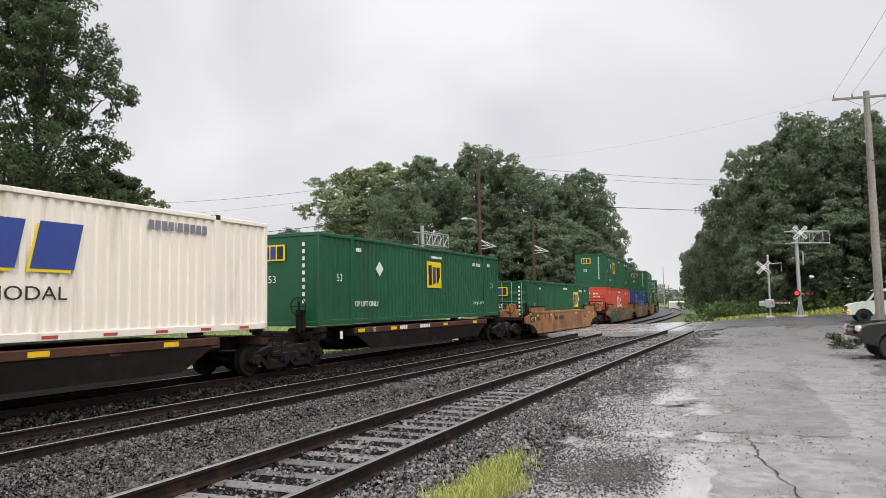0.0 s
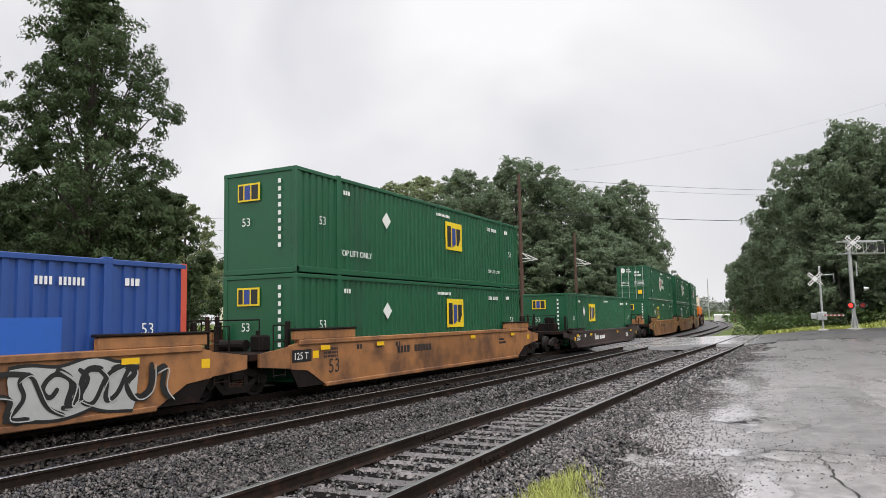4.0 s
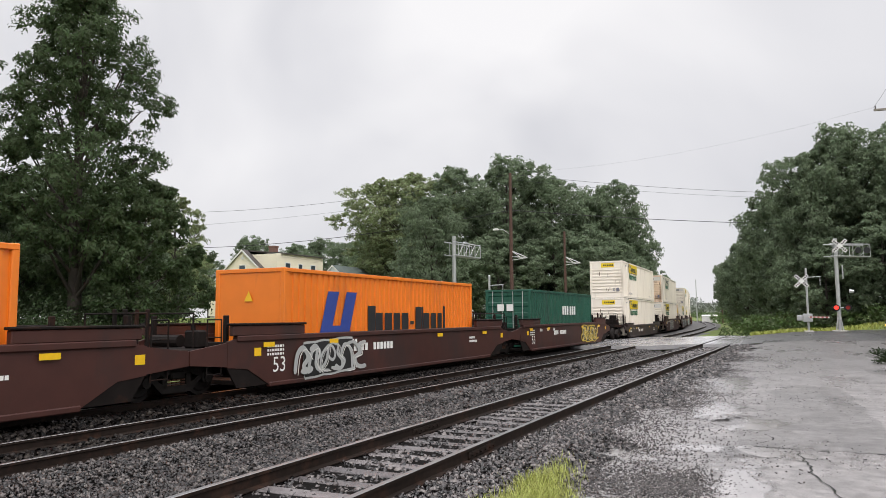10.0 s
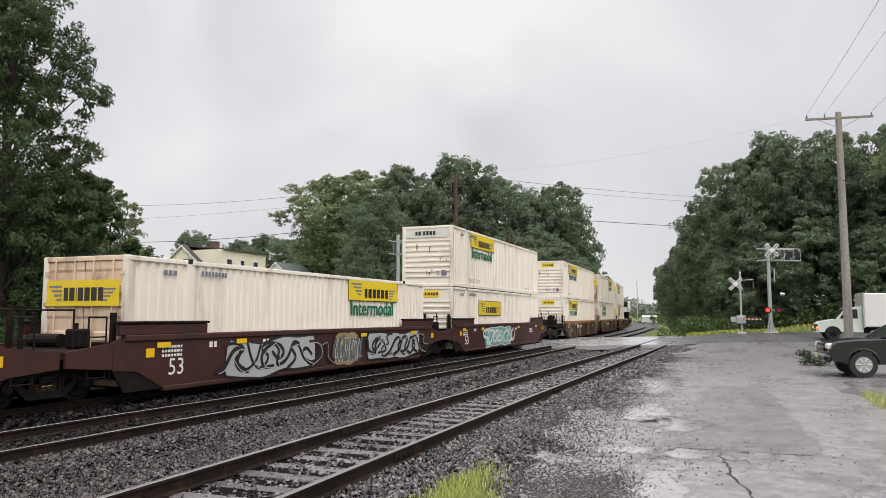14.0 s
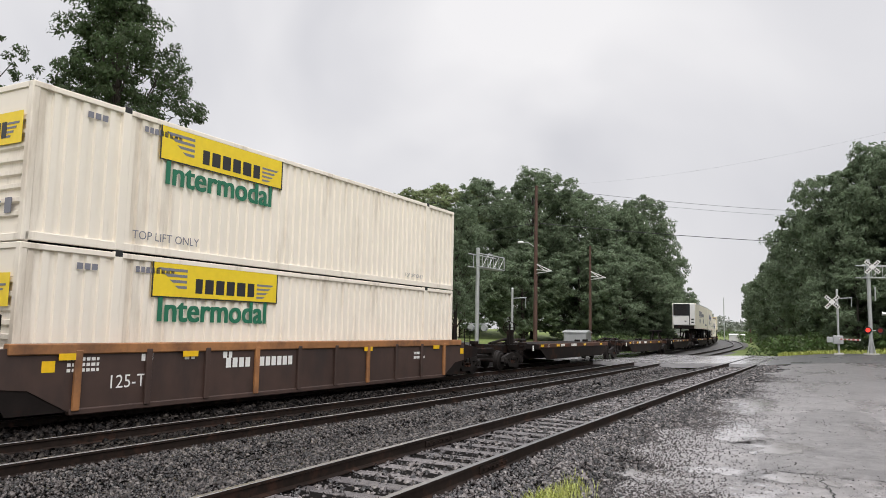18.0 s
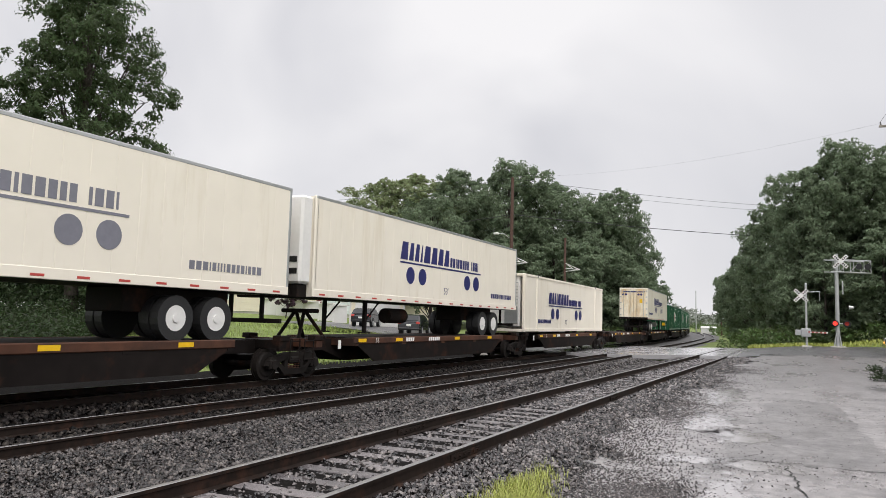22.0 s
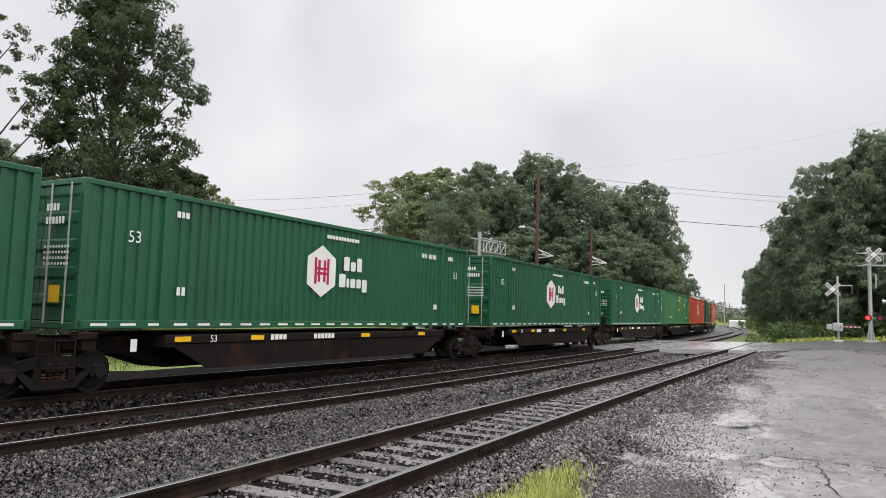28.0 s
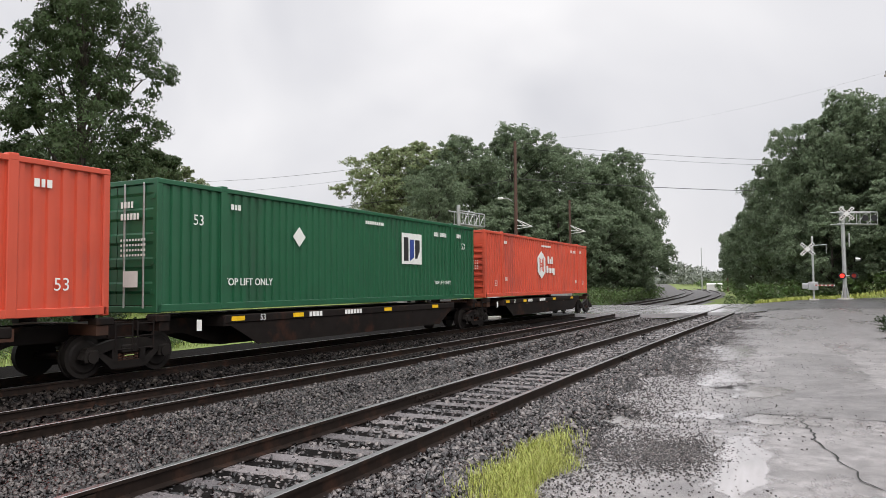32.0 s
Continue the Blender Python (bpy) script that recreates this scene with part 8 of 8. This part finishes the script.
def wire(a, b, sag, r):
    """One sagging cable, swept in a single piece."""
    a, b = Vector(a), Vector(b)
    g, n, c = Geo(), 28, 5
    pts = [a.lerp(b, i / n) - Vector((0, 0, sag * 4 * (i / n) * (1 - i / n))) for i in range(n + 1)]
    side = (b - a).cross(Vector((0, 0, 1))).normalized()
    for p in pts:
        g.v += [tuple(p + r * (math.cos(t) * side + math.sin(t) * Vector((0, 0, 1)))) for t in (2 * math.pi * i / c for i in range(c))]
    for j in range(n):
        for i in range(c):
            g.f.append((j * c + i, j * c + (i + 1) % c, (j + 1) * c + (i + 1) % c, (j + 1) * c + i))
            g.k.append(0)
    return single("overhead_wire", g, WIRE, "thin black overhead cable", "wire", "overhead wires")


PX, PY, PZ = 6.15, 46.0, 13.1
for s in (-0.95, -0.42, 0.95):
    ax, ay = PX + s * 1.75, PY - 0.1
    wire((ax, ay, PZ - 0.1), (ax + 1.8, -6, 12.6), 0.5, 0.007)
wire((PX - 1.6, PY, PZ - 0.1), (-23.4, 64, 15.1), 0.8, 0.003)
wire((PX, PY, 9.2), (16, 20, 9.0), 0.8, 0.025)
wire((-23.4, 64, 14.9), (20, 101, 15.6), 1.0, 0.016)
wire((-23.4, 64, 14.4), (20, 101, 15.0), 1.0, 0.012)
wire((-23.4, 64, 11.5), (20, 101, 11.9), 0.7, 0.03)
wire((-23.4, 64, 14.9), (-84, 64, 15.8), 1.7, 0.016)
wire((-23.4, 64, 13.6), (-84, 64, 13.0), 0.9, 0.010)
wire((-23.4, 64, 11.5), (-84, 64, 11.2), 1.7, 0.03)


# ---- parked vehicles ----
def tyre_and_rim(parent, x0, x1, y, z, r, rim):
    t = part("tyre", Geo().tube((x0, y, z), (x1, y, z), r, sides=26), RUBBER, parent)
    s = 1 if x1 > 0 else -1
    a = max(x0, x1) if s > 0 else min(x0, x1)
    g = Geo().tube((a - s * 0.02, y, z), (a + s * 0.01, y, z), r * 0.62, sides=20)
    for i in range(6):
        t2 = math.pi / 3 * i
        g.tube((a + s * 0.012, y + 0.1 * math.cos(t2), z + 0.1 * math.sin(t2)), (a + s * 0.012, y + r * 0.55 * math.cos(t2), z + r * 0.55 * math.sin(t2)), 0.035, sides=6)
    part("rim", g, rim, t)


def shell(profile, w, lean=0.0, z0=0.0, soft=0.07):
    """A car body: a side outline of (y, z) carried across the width, its edges rounded off, leaning in above z0."""
    g, n = Geo(), len(profile)
    cy, cz = sum(p[0] for p in profile) / n, sum(p[1] for p in profile) / n
    layers = []
    for s, k in ((-1, 1), (-1, 0.5), (-1, 0), (1, 0), (1, 0.5), (1, 1)):
        inset = soft * (1 - math.sqrt(max(1 - k * k, 0)))
        layers.append([(s * (w - soft * (1 - k) - lean * max(z - z0, 0)), y + (cy - y) * inset / 2.2, z + (cz - z) * inset / 0.7) for y, z in profile])
    for layer in layers:
        g.v += layer
    for a in range(len(layers) - 1):
        for i in range(n):
            g.f.append((a * n + i, a * n + (i + 1) % n, (a + 1) * n + (i + 1) % n, (a + 1) * n + i))
            g.k.append(0)
    g.f += [tuple(reversed(range(n))), tuple(range(5 * n, 6 * n))]
    g.k += [0, 0]
    return g


def arch(y, r, z=0.40, n=9, up=True):
    """Points of a wheel arch, front to back."""
    return [(y + r * math.cos(a), z + r * math.sin(a)) for a in (math.pi * i / n for i in (range(n + 1) if not up else range(n, -1, -1)))]


def pickup(m):
    """A dark pickup truck, nose towards -y."""
    v = thing("pickup_truck", "dark grey pickup truck parked on the gravel", "pickup truck", "", m)
    side = [(-2.62, 0.50), (-2.70, 0.72), (-2.66, 0.98), (-2.5, 1.08), (-1.9, 1.15), (-1.15, 1.19), (1.32, 1.22), (2.6, 1.24), (2.66, 0.6), (2.45, 0.5)]
    part("body", shell(side + [*reversed(arch(1.65, 0.47))] + [*reversed(arch(-1.75, 0.47))], 0.92), CAR_PAINT, v)
    part("cab", shell([(-1.28, 1.17), (-0.42, 1.73), (-0.2, 1.78), (0.75, 1.79), (0.98, 1.75), (1.3, 1.2)], 0.90, 0.24, 1.2, 0.1), CAR_PAINT, v)
    part("windscreen", Geo().face([(-0.76, -1.19, 1.235), (0.76, -1.19, 1.235), (0.64, -0.50, 1.695), (-0.64, -0.50, 1.695)]), CAR_GLASS, v)
    for s in (-1, 1):
        for a, b in ((-0.85, 0.15), (0.22, 1.02)):
            part("side_window", Geo().face([(s * 0.894, a, 1.25), (s * 0.894, b, 1.25), (s * 0.79, min(b, 0.9), 1.68), (s * 0.79, max(a, -0.38), 1.68)]), CAR_GLASS, v)
        part("mirror", Geo().box(s * 1.04 - 0.1, s * 1.04 + 0.1, -0.98, -0.84, 1.2, 1.4, bev=0.04), CAR_PAINT, v)
        lamp = part("headlight", Geo().box(s * 0.70 - 0.2, s * 0.70 + 0.2, -2.72, -2.42, 0.83, 1.03, bev=0.05), mat("headlight_lens", (0.75, 0.77, 0.78), 0.12, spec=0.8), v, "clear headlight")
        part("turn_signal", Geo().box(s * 0.88 - 0.03, s * 0.88 + 0.03, -2.66, -2.5, 0.88, 0.96, bev=0.02), mat("amber_lens", (0.45, 0.16, 0.03), 0.25), lamp)
        part("door_handle", Geo().box(s * 0.93 - 0.015, s * 0.93 + 0.015, -0.15, 0.05, 1.05, 1.09), BLACK, v)
        for y in (-1.75, 1.65):
            ring = Geo()
            for (y0, z0), (y1, z1) in zip(arch(y, 0.47), arch(y, 0.47)[1:]):
                ring.tube((s * 0.91, y0, z0), (s * 0.91, y1, z1), 0.045, sides=6)
            part("fender_flare", ring, BLACK, v)
            tyre_and_rim(v, s * 0.72, s * 0.96, y, 0.39, 0.39, CHROME)
    part("bumper", Geo().box(-0.94, 0.94, -2.84, -2.58, 0.44, 0.70, bev=0.08), CAR_PAINT, v)
    part("lower_grille", Geo().box(-0.5, 0.5, -2.86, -2.83, 0.47, 0.58, bev=0.01), BLACK, v)
    part("number_plate", Geo().box(-0.16, 0.16, -2.87, -2.85, 0.56, 0.71), mat("plate_pale", (0.6, 0.55, 0.35), 0.5), v)
    gr = part("grille", Geo().box(-0.46, 0.46, -2.75, -2.66, 0.76, 1.04, bev=0.03), BLACK, v)
    part("grille_insert", Geo().box(-0.44, 0.44, -2.765, -2.74, 0.885, 0.925).box(-0.08, 0.08, -2.775, -2.75, 0.84, 0.97), CHROME, gr)
    part("hood_scoop", Geo().box(-0.3, 0.3, -2.05, -1.5, 1.12, 1.21, bev=0.03), CAR_PAINT, v)
    return v


def box_truck(m):
    """A cutaway van with a cargo box, nose towards -x."""
    v = thing("box_truck", "white box truck with a van cab, waiting at the crossing", "box truck", "", m)
    part("cargo_box", Geo().box(-0.2, 5.2, -1.2, 1.2, 0.85, 3.05, bev=0.05), WHITE_PAINT, v)
    part("box_trim", Geo().box(-0.23, -0.12, -1.22, 1.22, 0.8, 3.08, bev=0.02), GALV, v)
    prof = [(-2.75, 0.5), (-2.8, 1.05), (-2.6, 1.2), (-1.75, 1.35), (-1.15, 2.1), (-0.2, 2.2), (-0.2, 0.5)]
    part("cab", Geo().slab([(x, z) for x, z in prof], -0.98, 0.98).moved(Matrix(((0, 1, 0, 0), (1, 0, 0, 0), (0, 0, 1, 0), (0, 0, 0, 1)))), PALE_GREEN, v)
    part("windscreen", Geo().face([(-1.78, -0.85, 1.36), (-1.78, 0.85, 1.36), (-1.2, 0.78, 2.06), (-1.2, -0.78, 2.06)]), CAR_GLASS, v)
    part("side_window", Geo().face([(-1.55, -0.99, 1.4), (-0.5, -0.99, 1.4), (-0.5, -0.99, 2.0), (-1.1, -0.99, 2.0)]), CAR_GLASS, v)
    part("grille", Geo().box(-2.84, -2.74, -0.75, 0.75, 0.72, 1.06, bev=0.02), BLACK, v)
    for s in (-1, 1):
        part("headlight", Geo().box(-2.86, -2.7, s * 0.78 - 0.16, s * 0.78 + 0.16, 0.86, 1.06, bev=0.02), CHROME, v)
        part("marker_lamp", Geo().box(-2.86, -2.6, s * 0.8 - 0.17, s * 0.8 + 0.17, 0.74, 0.84), AMBER, v, "lit amber marker lamp")
    part("bumper", Geo().box(-2.95, -2.75, -0.98, 0.98, 0.42, 0.66, bev=0.04), CHROME, v)
    part("chassis", Geo().box(-2.2, 5.0, -0.6, 0.6, 0.45, 0.85), CAR_BLACKISH, v)
    for x in (-1.95, 3.4):
        for s in (-1, 1):
            t = part("tyre", Geo().tube((x, s * 0.72, 0.39), (x, s * 0.98, 0.39), 0.39, sides=22), RUBBER, v)
            part("rim", Geo().tube((x, s * 0.95, 0.39), (x, s * 0.985, 0.39), 0.2, sides=16), CAR_BLACKISH, t)
            part("wheel_arch", Geo().slab([(q[0], q[1]) for q in arch(x, 0.5)], s * 0.975, s * 0.985).moved(Matrix(((0, 1, 0, 0), (1, 0, 0, 0), (0, 0, 1, 0), (0, 0, 0, 1)))), BLACK, v)
    return v


def suv(m, label):
    v = thing("suv", label, "car", "parked cars", m)
    side = [(-2.25, 0.5), (-2.33, 0.75), (-2.2, 0.95), (-1.3, 1.08), (2.1, 1.14), (2.32, 0.95), (2.34, 0.6), (2.2, 0.48)]
    part("body", shell(side + [*reversed(arch(1.4, 0.44))] + [*reversed(arch(-1.4, 0.44))], 0.92, 0.06, 0.8, 0.1), CAR_PAINT, v)
    part("cabin", shell([(-1.35, 1.06), (-0.55, 1.55), (-0.2, 1.66), (1.3, 1.68), (1.8, 1.6), (2.22, 1.1)], 0.90, 0.26, 1.1, 0.1), CAR_PAINT, v)
    part("rear_window", Geo().face([(-0.72, 2.18, 1.2), (0.72, 2.18, 1.2), (0.64, 1.87, 1.56), (-0.64, 1.87, 1.56)]), CAR_GLASS, v)
    part("number_plate", Geo().box(-0.2, 0.2, 2.33, 2.36, 0.75, 0.9), LOGO_WHITE, v)
    part("rear_bumper", Geo().box(-0.88, 0.88, 2.25, 2.42, 0.42, 0.62, bev=0.06), BLACK, v)
    for s in (-1, 1):
        part("side_window", Geo().face([(s * 0.89, -0.9, 1.17), (s * 0.89, 1.85, 1.17), (s * 0.79, 1.6, 1.56), (s * 0.79, -0.45, 1.56)]), CAR_GLASS, v)
        part("tail_lamp", Geo().box(s * 0.74 - 0.14, s * 0.74 + 0.14, 2.18, 2.34, 0.9, 1.1, bev=0.03), TAPE_RED, v)
        for y in (-1.4, 1.4):
            tyre_and_rim(v, s * 0.7, s * 0.95, y, 0.36, 0.36, GALV)
    return v


pickup(pose(4.75, 23.8, land(4.75, 23.8), 0, 0, -84) @ Matrix.Diagonal((0.88, 0.88, 0.88, 1)))
box_truck(pose(7.2, 48.0, land(7, 48.0), 0, 0, 2) @ Matrix.Diagonal((0.88, 0.88, 0.86, 1)))
suv(pose(-35.6, 58.8, land(-35.6, 58.8), 0, 0, 198), "dark sport utility car parked on the drive")
suv(pose(-28.3, 54.5, land(-28.3, 54.5), 0, 0, 195), "black sport utility car parked on the drive")

# far end of the line: pale hut and car by the track
hut = thing("trackside_hut", "small white hut beside the far curve", "hut", "", pose(-20.0, 212, land(-20, 212)))
part("wall", Geo().box(-1.9, 1.9, -1.5, 1.5, 0.0, 1.9, bev=0.03), WHITE_PAINT, hut)
part("roof", Geo().slab([(-1.6, 1.9), (1.6, 1.9), (1.6, 1.98), (0, 2.3), (-1.6, 1.98)], -2.0, 2.0), WHITE_PAINT, hut)

# cracks and patches in the lot
cr = random.Random(4)
def crack(x, y, dx, dy, n, w):
    g = Geo()
    pts = []
    for _ in range(n + 1):
        k = w * cr.uniform(0.5, 1.5)
        pts.append((x, y, k))
        x, y = x + dx + cr.uniform(-0.05, 0.05), y + dy + cr.uniform(-0.03, 0.03)
    for (xa, ya, ka), (xb, yb, kb) in zip(pts, pts[1:]):
        s, c = (1, 0) if abs(dy) > abs(dx) else (0, 1)
        g.face([(xa - ka * s, ya - ka * c, land(xa, ya) + 0.009), (xa + ka * s, ya + ka * c, land(xa, ya) + 0.009), (xb + kb * s, yb + kb * c, land(xb, yb) + 0.009), (xb - kb * s, yb - kb * c, land(xb, yb) + 0.009)])
    return single("pavement_crack", g, CRACK, "dark jagged crack in the asphalt", "crack", "cracks", kind="structure")


crack(-0.2, 9.95, 0.02, -0.11, 38, 0.008)
crack(-0.75, 10.15, 0.1, 0.0, 8, 0.012)
crack(0.35, 10.15, 0.1, 0.0, 4, 0.008)
crack(0.62, 6.4, 0.03, 0.12, 16, 0.005)


# ---- what rolls past ----
def rail_pose(s, z):
    """The pose on the far main track at a distance s along it (s is measured northwards, nearly y)."""
    y = s
    x = main_far(y)
    slope = math.atan2(main_far(y + 1.0) - main_far(y - 1.0), 2.0)
    return pose(x, y, RAIL_MAIN + z, 0, 0, -math.degrees(slope))


def motions():
    times = [float(t) for t in range(33)]
    for ob, s0, z, reach in MOVERS:
        rows = []
        for t in times:
            s = s0 - SPEED * t
            if reach == "mid":
                rows.append((t, rail_pose(s, z)))
            else:
                a, b = rail_pose(s, z).translation, rail_pose(s + 16.15, z).translation
                rows.append((t, pose(*a, 0, 0, math.degrees(math.atan2(-(b.x - a.x), b.y - a.y)))))
        walk(ob, rows)


motions()
